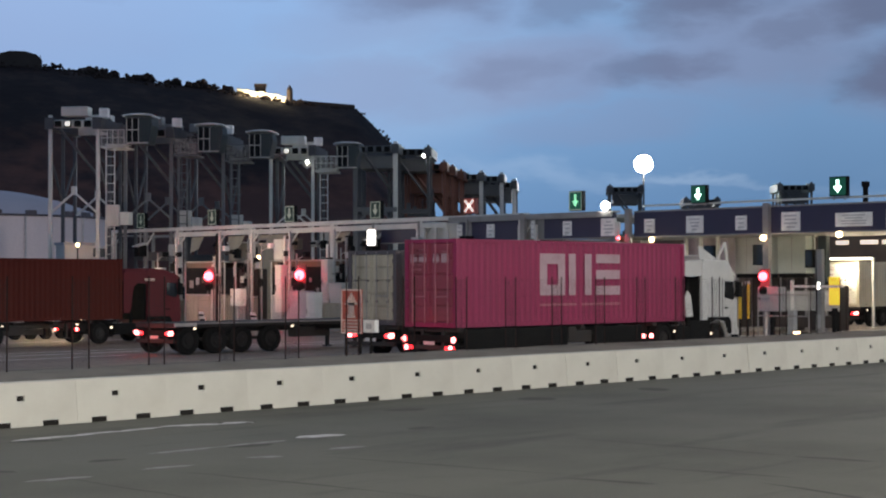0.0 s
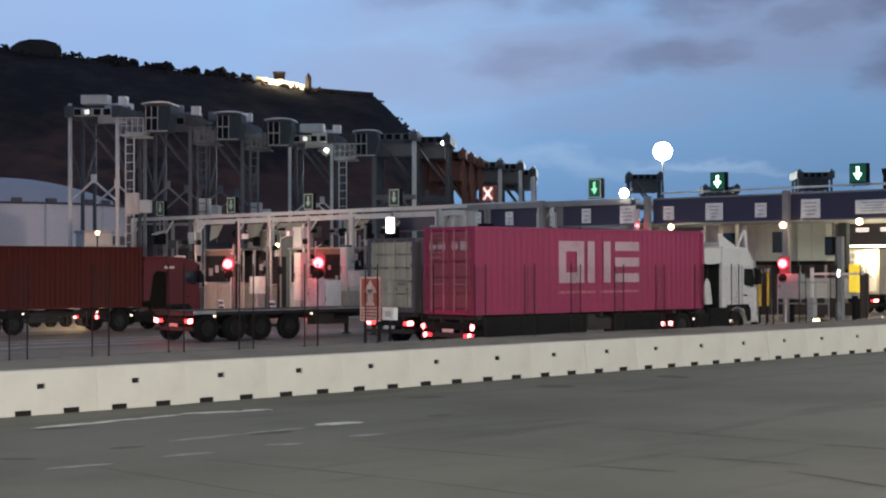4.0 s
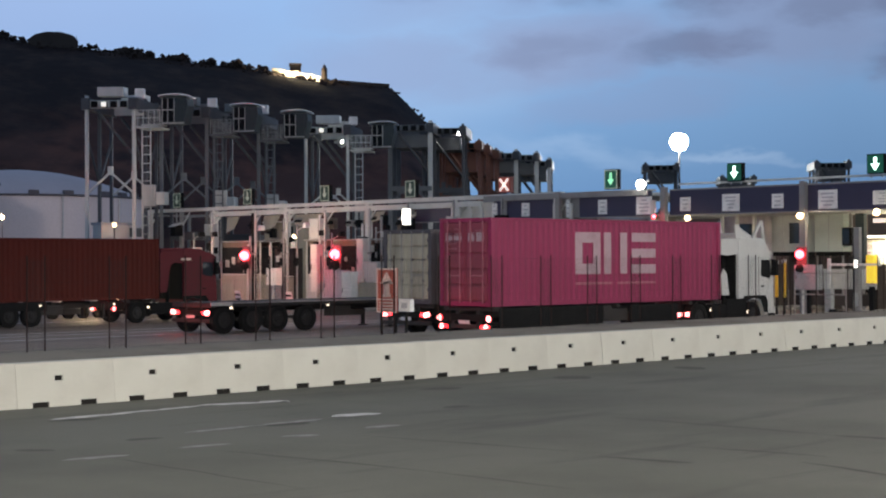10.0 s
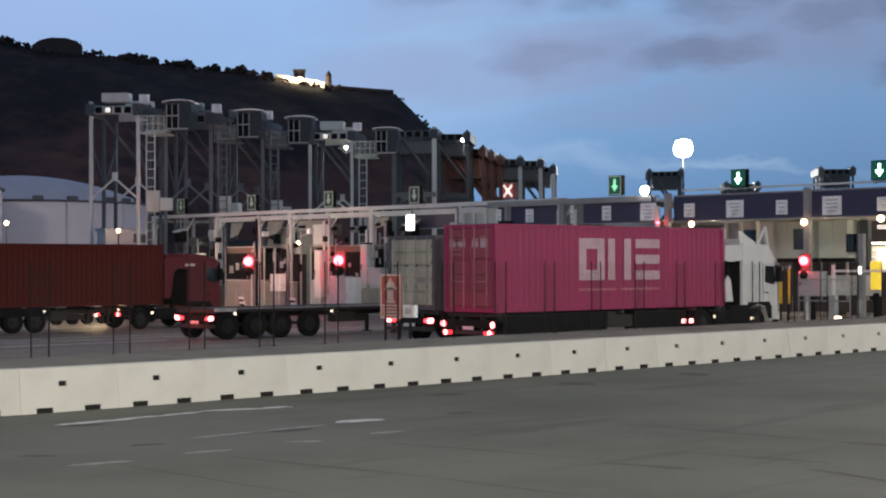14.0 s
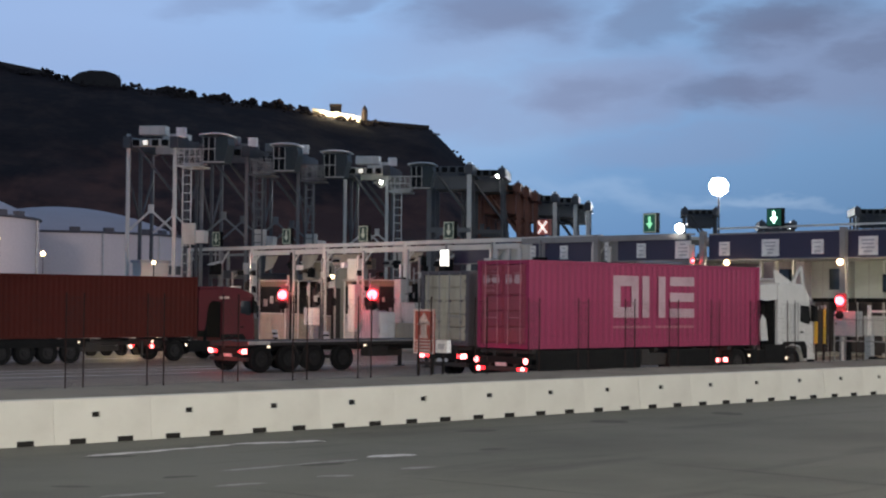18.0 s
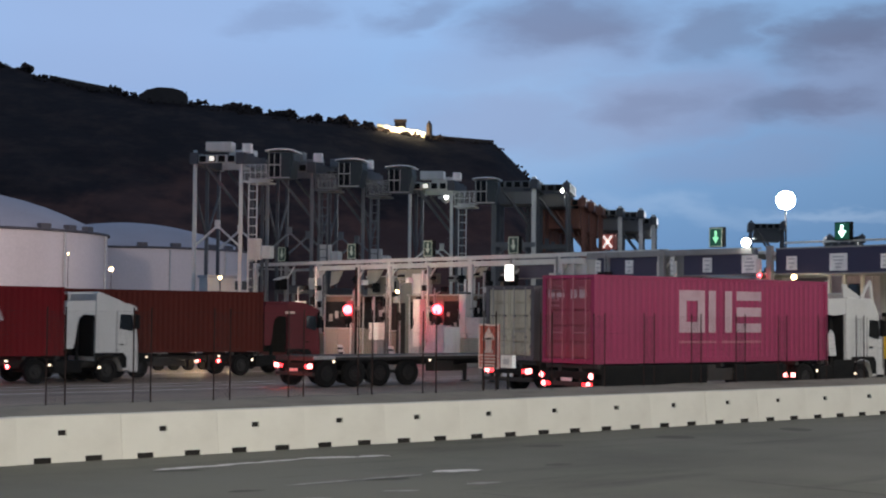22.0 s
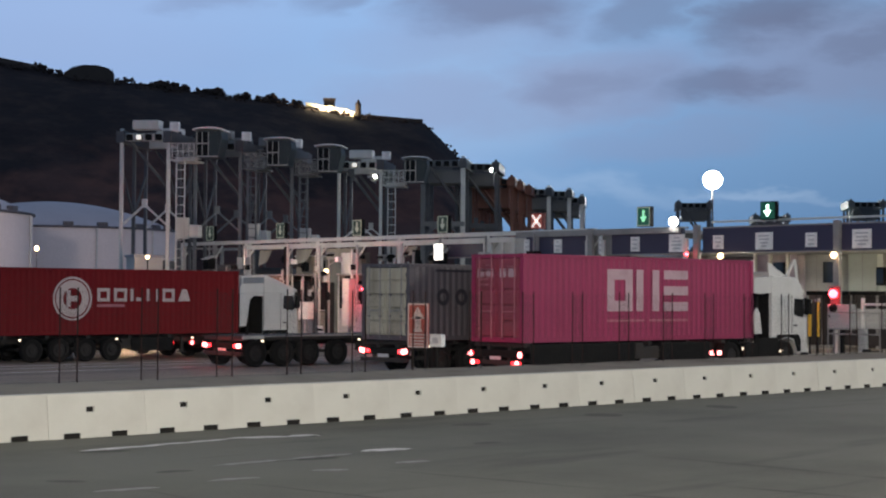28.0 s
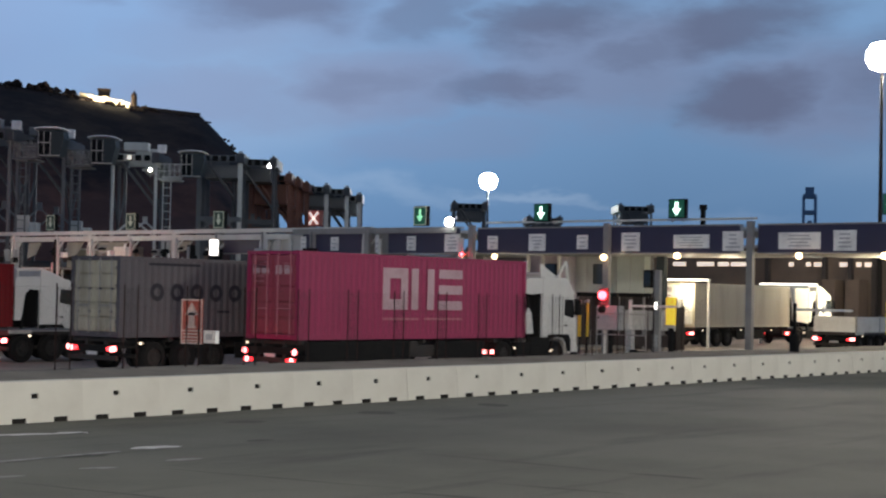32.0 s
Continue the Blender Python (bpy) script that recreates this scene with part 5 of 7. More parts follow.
# the grey truck backs out of its lane; the red truck drives in and stops
point_lamp("tail_lamp_light", (36.0, 36.7, 0.55), 12, 0.2, (1.0, 0.08, 0.06))
point_lamp("tail_lamp_light", (34.0, 48.9, 0.80), 30, 0.2, (1.0, 0.10, 0.06))
GREY_X = [(0, 37.70), (8, 37.70), (16, 37.70), (23.6, 37.70), (24.2, 37.67), (24.8, 37.31), (25.5, 36.75), (26.5, 36.14), (27.5, 35.57), (28.7, 34.76), (29.5, 34.37), (30.5, 33.63), (31, 33.31), (32, 32.57)]
RED_X = [(0, -50.2), (21, 27.6), (21.5, 29.5), (22, 31.3), (22.5, 33.05), (23, 34.76), (23.5, 36.35), (24, 37.8), (24.5, 39.1), (25, 40.25), (25.5, 41.15), (26.5, 42.6), (27.5, 43.65), (28.4, 44.22), (29.5, 44.47), (32, 44.47)]


# the carrier's beacon sweeps past twice
BEACON = (83.32, 96.95, 12.22)
BEACON_AZ = 49.4
FLASHER = (58.8, 36.5, 0.40)
FLASHER_TURN = [(0, 0), (8.3, 0), (8.5, 80), (8.8, 160), (11.2, 160), (11.4, 80), (11.7, 0), (14.6, 0), (15.3, 80), (16.2, 160), (28.1, 160), (28.35, 80), (28.6, 0), (31.3, 0), (31.5, 80), (31.8, 160), (32, 160)]
BEACON_TURN = [(0, 180), (23.75, 180), (23.9, 100), (24.0, 24), (24.1, -20), (24.2, -100), (24.35, -180), (27.4, -180), (27.5, -258), (27.6, -332), (27.7, -360), (27.8, -390), (27.92, -470), (28.05, -540), (32, -540)]


def place_at(rows, t):
    ts, xs = [r[0] for r in rows], [r[1] for r in rows]
    # smooth curve through the rows
    k = min(max(sum(1 for a in ts if a <= t) - 1, 0), len(ts) - 2)
    slope = lambda i: 0.0 if i in (0, len(ts) - 1) and abs(xs[min(i + 1, len(xs) - 1)] - xs[max(i - 1, 0)]) < 1e-6 else (xs[min(i + 1, len(xs) - 1)] - xs[max(i - 1, 0)]) / (ts[min(i + 1, len(ts) - 1)] - ts[max(i - 1, 0)])
    h = ts[k + 1] - ts[k]
    u = (t - ts[k]) / h
    a, b = slope(k) * h, slope(k + 1) * h
    return (2 * u ** 3 - 3 * u ** 2 + 1) * xs[k] + (u ** 3 - 2 * u ** 2 + u) * a + (-2 * u ** 3 + 3 * u ** 2) * xs[k + 1] + (u ** 3 - u ** 2) * b


def drive(obs, rows, y_near, offset, step):
    n = round(32 / step)
    times = [32 * i / n for i in range(n + 1)]
    xs = [place_at(rows, t) + offset for t in times]
    for ob in obs:
        lift = 1.15 if "container" in ob.name and "trailer" not in ob.name else 0.0
        walk(ob, [(t, pose(x, y_near + 1.219, yard(y_near) + lift + 0.013)) for t, x in zip(times, xs)])
        for o, x, y, z in WHEELS.get(ob.name, ()):
            turn = lambda d: Matrix.Translation((x, y, z)) @ Matrix.Rotation((d - xs[0]) / 0.51, 4, "Y") @ Matrix.Rotation(0 if y < 0 else math.pi, 4, "Z")
            walk(o, [(t, turn(d)) for t, d in zip(times, xs)])


def motions():
    drive((grey_box, grey_trailer, grey_tractor), GREY_X, 39.2, 0.0, 0.25)
    drive((red_box, red_trailer, red_tractor), RED_X, 61.0, -12.19, 0.2)
    walk(lane_lamp_head, [(t, pose(0, 0, 0, 0, 0, 31.9 + a)) for t, a in FLASHER_TURN])
    walk(warning_beacon, [(t, pose(*BEACON, 0, 0, BEACON_AZ + a)) for t, a in BEACON_TURN])


# ---- the islands of the gate ----
def traffic_light(at, height, r=0.17, half=0.42):
    t = thing("traffic_light", "traffic light showing red on a pale post", "traffic light", "traffic lights", at=at)
    part("post", rod(B(), (0, 0, 0), (0, 0, height + 0.3), 0.06), M_FRAME, t)
    # board widened to catch red light in place of the lens glare
    part("backboard", box(B(), -0.10, -0.07, -half, half, height - 0.72, height + 0.72 * half / 0.42, bevel=0.01), M_BACKING, t, "dark grey backing board")
    for k, z in enumerate((height + 0.12, height - 0.52)):
        bm = B()
        bmesh.ops.create_uvsphere(bm, u_segments=16, v_segments=10, radius=r)
        bmesh.ops.translate(bm, verts=bm.verts, vec=(-0.26, 0, z))
        part("lens", bm, G_RED if k == 0 else M_BLACK, t, "glowing red lens" if k == 0 else "")
    return t


def cabinet(at, w, d, h, mat, label, z=0.0, foot=None):
    c = thing("cabinet", label, "cabinet", "gate cabinets", at=at)
    part("body", box(B(), -d / 2, d / 2, -w / 2, w / 2, z, z + h, bevel=0.02), mat, c)
    part("door", box(B(), -d / 2 - 0.025, -d / 2 - 0.002, -w / 2 + 0.05, w / 2 - 0.05, z + 0.06, z + h - 0.06), mat, c)
    part("handle", box(B(), -d / 2 - 0.05, -d / 2 - 0.026, w / 2 - 0.14, w / 2 - 0.10, z + h * 0.45, z + h * 0.58), M_BLACK, c)
    if z > 0.05:
        part("pedestal", box(B(), -0.08, 0.08, -0.08, 0.08, 0, z), foot or M_GALV, c)
    return c


def build_islands():
    rng = random.Random(11)
    # far lanes: parapets, cabinets, readers, banners, posts
    for k, y in enumerate((98.6, 94.4, 90.2, 86.2, 82.0, 77.8, 73.6, 69.6, 65.6, 61.6)):
        g = yard(y)
        isl = thing("kerb_island", "raised concrete island between two lanes", "kerb", "gate islands", at=pose(0, 0, g))
        part("slab", box(B(), 60.0, 78.0, y - 0.75, y + 0.75, -0.05, 0.18, bevel=0.03), M_KERB, isl)
        if not 70 < y < 89:
            lane_items(k, y, g, rng)
    booths(rng)
    near_lanes(rng)


def lane_items(k, y, g, rng):
    p = thing("parapet_wall", "cream sheet parapet on the island", "parapet", "gate parapets", at=pose(64.0, y, g + 0.18))
    part("sheet", box(B(), -2.2, -2.1, -0.72, 0.9, 0.0, 1.52), M_CREAM, p)
    part("sheet", box(B(), -2.1, 1.8, -0.74, -0.66, 0.0, 1.5), M_CREAM if k % 3 else M_LILAC, p)
    part("cap", box(B(), -2.24, 1.85, -0.78, -0.62, 1.505, 1.56), M_FRAME, p)
    cabinet(pose(61.4, y + 1.2, g), 0.85, 0.55, 2.3 + rng.uniform(-0.2, 0.3), M_WHITEBOX if k % 2 else M_CABINGREY, "tall pale equipment cabinet at the lane")
    if k % 2 == 0:
        cabinet(pose(60.3, y - 1.0, g), 0.9, 0.5, 0.95, M_WHITEBOX, "white card reader box on a pedestal", 1.25)
    r = thing("reader_column", "dark slim reader column with small lamp", "column", "reader columns", at=pose(65.6, y + 0.2, g + 0.18))
    part("tube", box(B(), -0.12, 0.12, -0.14, 0.14, 0, 3.7), M_FRAME if k % 2 else M_GALVDARK, r)
    part("head", box(B(), -0.3, 0.3, -0.26, 0.26, 2.5, 3.1, bevel=0.03), M_BLACK, r)
    part("head", box(B(), -0.25, 0.25, -0.5, -0.15, 3.3, 3.75, bevel=0.03), M_WHITEBOX if k % 3 == 1 else M_BLACK, r)
    if k % 2:
        part("lamp", box(B(), -0.36, -0.31, -0.09, 0.09, 3.2, 3.38), G_TUBE if k == 5 else G_SOFTWARM, r)
    # cabins behind
    c = thing("gate_cabin", "pale gate cabin behind the portal", "cabin", "gate cabins", at=pose(70.5, y + 0.3, g + 0.18))
    hh = rng.choice((2.6, 3.2, 4.8)) if k > 1 else 2.6
    part("wall", box(B(), -1.2, 2.2, -0.9, 0.9, 0, hh), (M_DARKWALL, M_CREAM, M_DARKWALL, M_CABINGREY)[k % 4], c)
    part("window", box(B(), -1.22, -1.202, -0.6, 0.6, 1.5, 2.4), M_GLASS, c)
    part("roof", box(B(), -1.35, 2.35, -1.05, 1.05, hh + 0.002, hh + 0.12), M_FRAME, c)
    # hung machinery under the beam
    h = thing("scanner_head", "camera and scanner box hung under the portal", "scanner", "scanner heads", at=pose(66.9, y + 2.0, 5.0))
    part("hanger", box(B(), -0.05, 0.05, -0.05, 0.05, 0.3, 1.29), M_GALVDARK, h)
    part("box", box(B(), -0.35, 0.35, -0.3, 0.3, -0.5, 0.3, bevel=0.03), M_BLACK if k % 2 else M_CABINGREY, h)
    if k % 3 == 1:
        part("shade", prism(B(), [(-0.45, 0.25), (0.3, 0.5), (0.3, 0.44), (-0.45, 0.19)], -0.4, 0.4), M_FRAME, h)


def booths(rng):
    """The two booths that stand clear of the queue, and the boxes round them."""
    for y0, y1 in ((82.9, 87.2), (72.6, 78.1)):
        g = yard(80)
        b = thing("gate_booth", "dull cream gate booth with dark windows and thin pale frame", "booth", "gate booths", at=pose(64.2, 0, g + 0.18))
        n = 4 if y1 - y0 > 5 else 3
        for k in range(n):
            a, c = y0 + (y1 - y0) * k / n, y0 + (y1 - y0) * (k + 1) / n
            part("front_panel", box(B(), -0.06, 0.0, a + 0.02, c - 0.02, 0.06, 1.84, bevel=0.012), (M_CREAM, M_CREAM, M_LILAC, M_CABINGREY)[k] if y0 < 80 else M_CREAM, b)
        part("side_panel", box(B(), 0.003, 2.4, y0, y0 + 0.06, 0.0, 1.86), M_CREAM, b)
        part("back_panel", box(B(), 2.403, 2.46, y0, y1, 0.0, 4.2), M_DARKWALL, b)
        part("sill", box(B(), -0.09, 0.06, y0 - 0.04, y1, 1.863, 1.92), M_FRAME, b)
        part("window", box(B(), -0.03, -0.01, y0 + 0.08, y1, 1.953, 3.7), M_DIMGLASS, b, "dark window pane")
        part("window", box(B(), 0.06, 2.4, y0 + 0.02, y0 + 0.04, 1.953, 3.7), M_DIMGLASS, b, "dark window pane")
        part("corner_post", box(B(), -0.08, -0.031, y0 - 0.02, y0 + 0.06, 0.0, 4.0), M_FRAME, b)
        part("corner_post", box(B(), -0.08, -0.031, y1 - 0.05, y1 + 0.04, 0.0, 4.0), M_FRAME, b)
        part("mullion", box(B(), -0.07, -0.031, y0 + (y1 - y0) * 0.42, y0 + (y1 - y0) * 0.42 + 0.05, 1.953, 3.7), M_GALVDARK, b)
        part("head_panel", box(B(), -0.05, 0.0, y0 + 0.08, y1 - 0.08, 3.703, 4.05), M_DARKWALL, b)
        part("roof", box(B(), -0.2, 2.6, y0 - 0.1, y1 + 0.1, 4.06, 4.14), M_GALVDARK, b)
        part("kick_plate", box(B(), -0.075, -0.062, y0, y1, 0.0, 0.05), M_FRAME, b)
        # things held in the windows: monitors, shelves, notices
        for q in range(n * 2):
            yy = y0 + 0.3 + (y1 - y0 - 0.6) * q / (n * 2) + rng.uniform(-0.1, 0.1)
            zz, hh = rng.uniform(2.0, 2.9), rng.uniform(0.25, 0.7)
            part("notice", box(B(), -0.045, -0.031, yy, yy + rng.uniform(0.2, 0.45), zz, zz + hh), rng.choice((M_GALVDARK, M_DARKWALL, M_CHASSIS, M_CABINGREY)), b)
    # a pale panelled cabin between the booths, deeper in
    c = thing("gate_cabin", "pale beige panelled cabin between the booths", "cabin", "gate cabins", at=pose(69.0, 86.6, yard(80)))
    part("wall", box(B(), -0.8, 2.0, -1.1, 1.1, 0.0, 5.6), M_CREAM, c)
    part("window", box(B(), -0.83, -0.802, -0.9, -0.1, 2.2, 3.9), M_GLASS, c)
    part("roof", box(B(), -0.9, 2.1, -1.2, 1.2, 5.602, 5.7), M_FRAME, c)
    mark_ = thing("booth_mark", "pale ring mark on the booth panel", "sign", at=pose(64.1, 83.9, yard(80) + 1.2))
    bm = B()
    for i in range(16):
        a0, a1 = 2 * math.pi * i / 16, 2 * math.pi * (i + 1) / 16
        beam(bm, (0.0, 0.22 * math.cos(a0), 0.36 * math.sin(a0)), (0.0, 0.22 * math.cos(a1), 0.36 * math.sin(a1)), 0.05, 0.07)
    part("ring", bm, M_PANEL, mark_)
    for y0, y1, z0, z1, mat, lb in ((79.0, 80.0, 1.13, 2.21, M_WHITEBOX, "white reader box on a stand"), (75.63, 76.3, 0.75, 3.69, M_FRAME, "tall white equipment column"),
                                    (72.5, 74.3, 0.15, 2.1, M_LILAC, "lilac-grey cabinet by the lane"), (71.35, 71.95, 1.2, 4.0, M_FRAME, "tall white equipment column"),
                                    (88.4, 89.0, 0.2, 3.6, M_FRAME, "slim pale equipment column"), (69.4, 70.6, 0.2, 2.6, M_CABINGREY, "grey cabinet by the lane")):
        x = 62.6 if z1 < 3 else 63.2
        cabinet(pose(x, (y0 + y1) / 2, yard(80)), y1 - y0, 0.5, z1 - z0, mat, lb, z0 - yard(80))
    for y, h, m in ((87.2, 5.9, M_FRAME), (83.0, 4.6, M_GALVDARK), (80.9, 4.0, M_FRAME), (79.5, 5.7, M_GALVDARK), (75.9, 5.8, M_FRAME), (74.1, 2.6, M_FRAME), (71.9, 5.2, M_FRAME), (70.2, 5.6, M_GALVDARK)):
        c = thing("sensor_post", "slim upright sensor post at the booth", "post", "sensor posts", at=pose(63.4, y, yard(80)))
        part("tube", box(B(), -0.05, 0.05, -0.07, 0.07, 0.0, h), m, c)
        part("base_plate", box(B(), -0.16, 0.16, -0.16, 0.16, 0.0, 0.03), M_GALVDARK, c)
        if h > 4.2:
            part("sensor", box(B(), -0.22, 0.1, 0.09, 0.42, h * 0.62, h * 0.62 + 0.55, bevel=0.04), M_BLACK, c)
            part("sensor", box(B(), -0.2, 0.1, -0.5, -0.09, h * 0.78, h * 0.78 + 0.35, bevel=0.04), M_BLACK if m is M_FRAME else M_CABINGREY, c)
            part("cable", rod(B(), (-0.07, 0.05, 0.2), (-0.07, 0.05, h * 0.62), 0.02, seg=6), M_BLACK, c)
    # dark gear hung from the beams: scanners, cable boxes, hoods
    for q in range(13):
        y = 73.0 + 1.27 * q + rng.uniform(-0.3, 0.3)
        c = thing("hung_gear", "dark gear box hung from the portal beam", "gear box", "hung gear", at=pose(67.6, y, 5.779))
        l, w, h = rng.uniform(0.2, 0.9), rng.uniform(0.15, 0.4), rng.uniform(0.35, 0.95)
        part("hanger", box(B(), -0.03, 0.03, -0.03, 0.03, -l, 0.02), M_BLACK, c)
        part("case", box(B(), -0.2, 0.2, -w, w, -l - h, -l - 0.002, bevel=0.05), rng.choice((M_BLACK, M_BLACK, M_DARKWALL, M_GALVDARK)), c)
        part("hood", prism(B(), [(-0.42, -l - h * 0.55), (-0.2, -l - h * 0.25), (-0.2, -l - h * 0.6)], -w * 0.8, w * 0.8), M_BLACK, c)
    # pale legs that carry the lane readers, up to the beam
    for y, h, m in ((86.97, 6.2, M_FRAME), (82.25, 6.2, M_FRAME), (82.55, 6.1, M_BLACK), (78.96, 6.1, M_FRAME), (75.24, 6.1, M_FRAME), (80.65, 4.2, M_FRAME), (71.1, 6.1, M_FRAME)):
        c = thing("reader_post", "slim painted steel post before the gate booths", "post", "reader posts", at=pose(63.25, y, yard(80)))
        part("tube", box(B(), -0.05, 0.05, -0.065, 0.065, 0.03, h), M_CABINGREY if m is M_FRAME else m, c)
        part("foot", box(B(), -0.14, 0.14, -0.16, 0.16, 0.0, 0.029), M_GALVDARK, c)
        part("clamp", box(B(), -0.08, 0.08, -0.11, 0.11, h * 0.55, h * 0.55 + 0.12), M_GALVDARK, c)
    # tall pale reader tower and dark cubicle between the booths
    c = thing("reader_tower", "tall pale panelled reader tower between the booths", "tower", at=pose(64.9, 78.35, yard(80) + 0.18))
    part("panel", box(B(), 0, 0.5, -0.45, 0.45, 0.0, 5.5, bevel=0.03), M_FRAME, c)
    for z in (1.4, 2.8, 4.2):
        part("joint", box(B(), -0.012, -0.002, -0.43, 0.43, z - 0.015, z + 0.015), M_GALVDARK, c)
    part("screen", box(B(), -0.03, -0.003, -0.25, 0.2, 2.95, 3.55), M_BLACK, c)
    c = thing("reader_cubicle", "dark open cubicle beside the reader tower", "cabinet", at=pose(64.6, 80.9, yard(80) + 0.18))
    part("shell", box(B(), 0, 0.6, -1.1, 1.1, 0.0, 3.6, bevel=0.03), M_UNDER, c)
    part("shelf", box(B(), -0.06, -0.002, -1.0, 1.0, 1.75, 1.82), M_FRAME, c)
    part("panel", box(B(), -0.03, -0.002, -1.0, -0.2, 0.1, 1.7), M_CREAM, c)
    part("panel", box(B(), -0.03, -0.002, 0.2, 0.95, 0.1, 1.7), M_CABINGREY, c)
    part("unit", box(B(), -0.25, -0.003, -0.3, 0.35, 2.6, 3.2, bevel=0.03), M_GALVDARK, c)
    # striped marker boards leaning at the island heads
    for y in (81.2, 76.0):
        m = thing("marker_board", "small striped marker board at the island head", "marker", "marker boards", at=pose(61.2, y, yard(80), 0, -14, 0))
        part("board", box(B(), 0, 0.04, -0.25, 0.25, 0.1, 1.1), M_PANEL, m)
        for k in range(3):
            part("stripe", box(B(), -0.012, -0.002, -0.24, 0.24, 0.2 + 0.3 * k, 0.33 + 0.3 * k), M_POST, m)
    # slim posts, arms and lamp heads before the booths
    for y, h in ((89.6, 4.9), (83.0, 5.2), (80.0, 4.4), (78.4, 5.3), (75.0, 4.7), (70.9, 5.0)):
        c = thing("camera_pole", "slim dark pole with a camera arm", "pole", "camera poles", at=pose(63.6, y, yard(80)))
        part("pole", rod(B(), (0, 0, 0), (0, 0, h), 0.06, seg=8), M_GALVDARK, c)
        part("arm", rod(B(), (0, 0, h - 0.4), (0, -0.9, h - 0.1), 0.04, seg=6), M_GALVDARK, c)
        part("camera", box(B(), -0.25, 0.12, -1.15, -0.85, h - 0.25, h + 0.08, bevel=0.03), M_WHITEBOX if h > 5 else M_BLACK, c)
        part("loudspeaker", box(B(), -0.15, 0.1, 0.06, 0.4, h - 1.5, h - 1.1, bevel=0.03), M_CABINGREY, c)
        part("mirror", rod(B(), (-0.12, 0, 2.9), (-0.08, 0, 2.9), 0.28, seg=14), M_BLACK, c)
    for y, w, z0, z1 in ((90.4, 1.4, 4.7, 5.75), (86.0, 1.8, 4.75, 5.75), (82.0, 3.0, 5.1, 5.75), (75.4, 2.0, 5.0, 5.75)):
        bm = B()
        a = [bm.verts.new(c) for c in ((67.55, y - w / 2, 5.80), (67.55, y + w / 2, 5.79), (67.3, y + w / 2 - 0.2, z0), (67.3, y - w / 2 + 0.3, z0 + 0.25))]
        f = bm.faces.new(a)
        r = bmesh.ops.extrude_face_region(bm, geom=[f])
        bmesh.ops.translate(bm, verts=[v for v in r["geom"] if isinstance(v, bmesh.types.BMVert)], vec=(0.05, 0, 0))
        thing("wind_screen_sheet", "pale hanging sheet under the portal beam", "sheet", "portal sheets", bm=bm, mat=M_CREAM)
    # warm fill lights without fixtures, added to brighten the booth fronts
    for y in (88.3, 78.6):
        point_lamp("booth_fill_light", (60.0, y - 1.0, 4.6), 580, 0.2, (1.0, 0.76, 0.56))
    # tubes of light
    for x, y, z0, z1 in ((66.4, 75.1, 2.0, 3.2), (66.4, 75.1, 3.45, 4.5)):
        t = thing("tube_lamp", "upright white tube lamp on a portal post", "lamp", "tube lamps", at=pose(x, y, 0))
        part("tube", rod(B(), (-0.2, 0, z0), (-0.2, 0, z1), 0.06), G_TUBE, t)
        part("holder", box(B(), -0.14, 0.8, -0.04, 0.04, z0 + 0.2, z0 + 0.28), M_GALV, t)
    s = thing("lit_panel", "brightly lit white panel on the portal", "sign", at=pose(66.35, 71.15, 5.36))
    part("board", box(B(), -0.06, 0, -0.33, 0.33, -0.46, 0.46), G_TUBE, s)
    part("frame", box(B(), 0.002, 0.06, -0.38, 0.38, -0.52, 0.52), M_FRAME, s)
    # red lights of the far lanes
    for x, y, z in ((62.4, 81.98, 3.016), (62.4, 73.0, 3.055)):
        # lens drawn oversize to take in its glare
        traffic_light(pose(x, y, yard(y)), z - yard(y) - 0.12, r=0.30)
        point_lamp("red_signal_light", (x - 0.55, y + 0.25, z), 230, 0.15, (1.0, 0.05, 0.08))


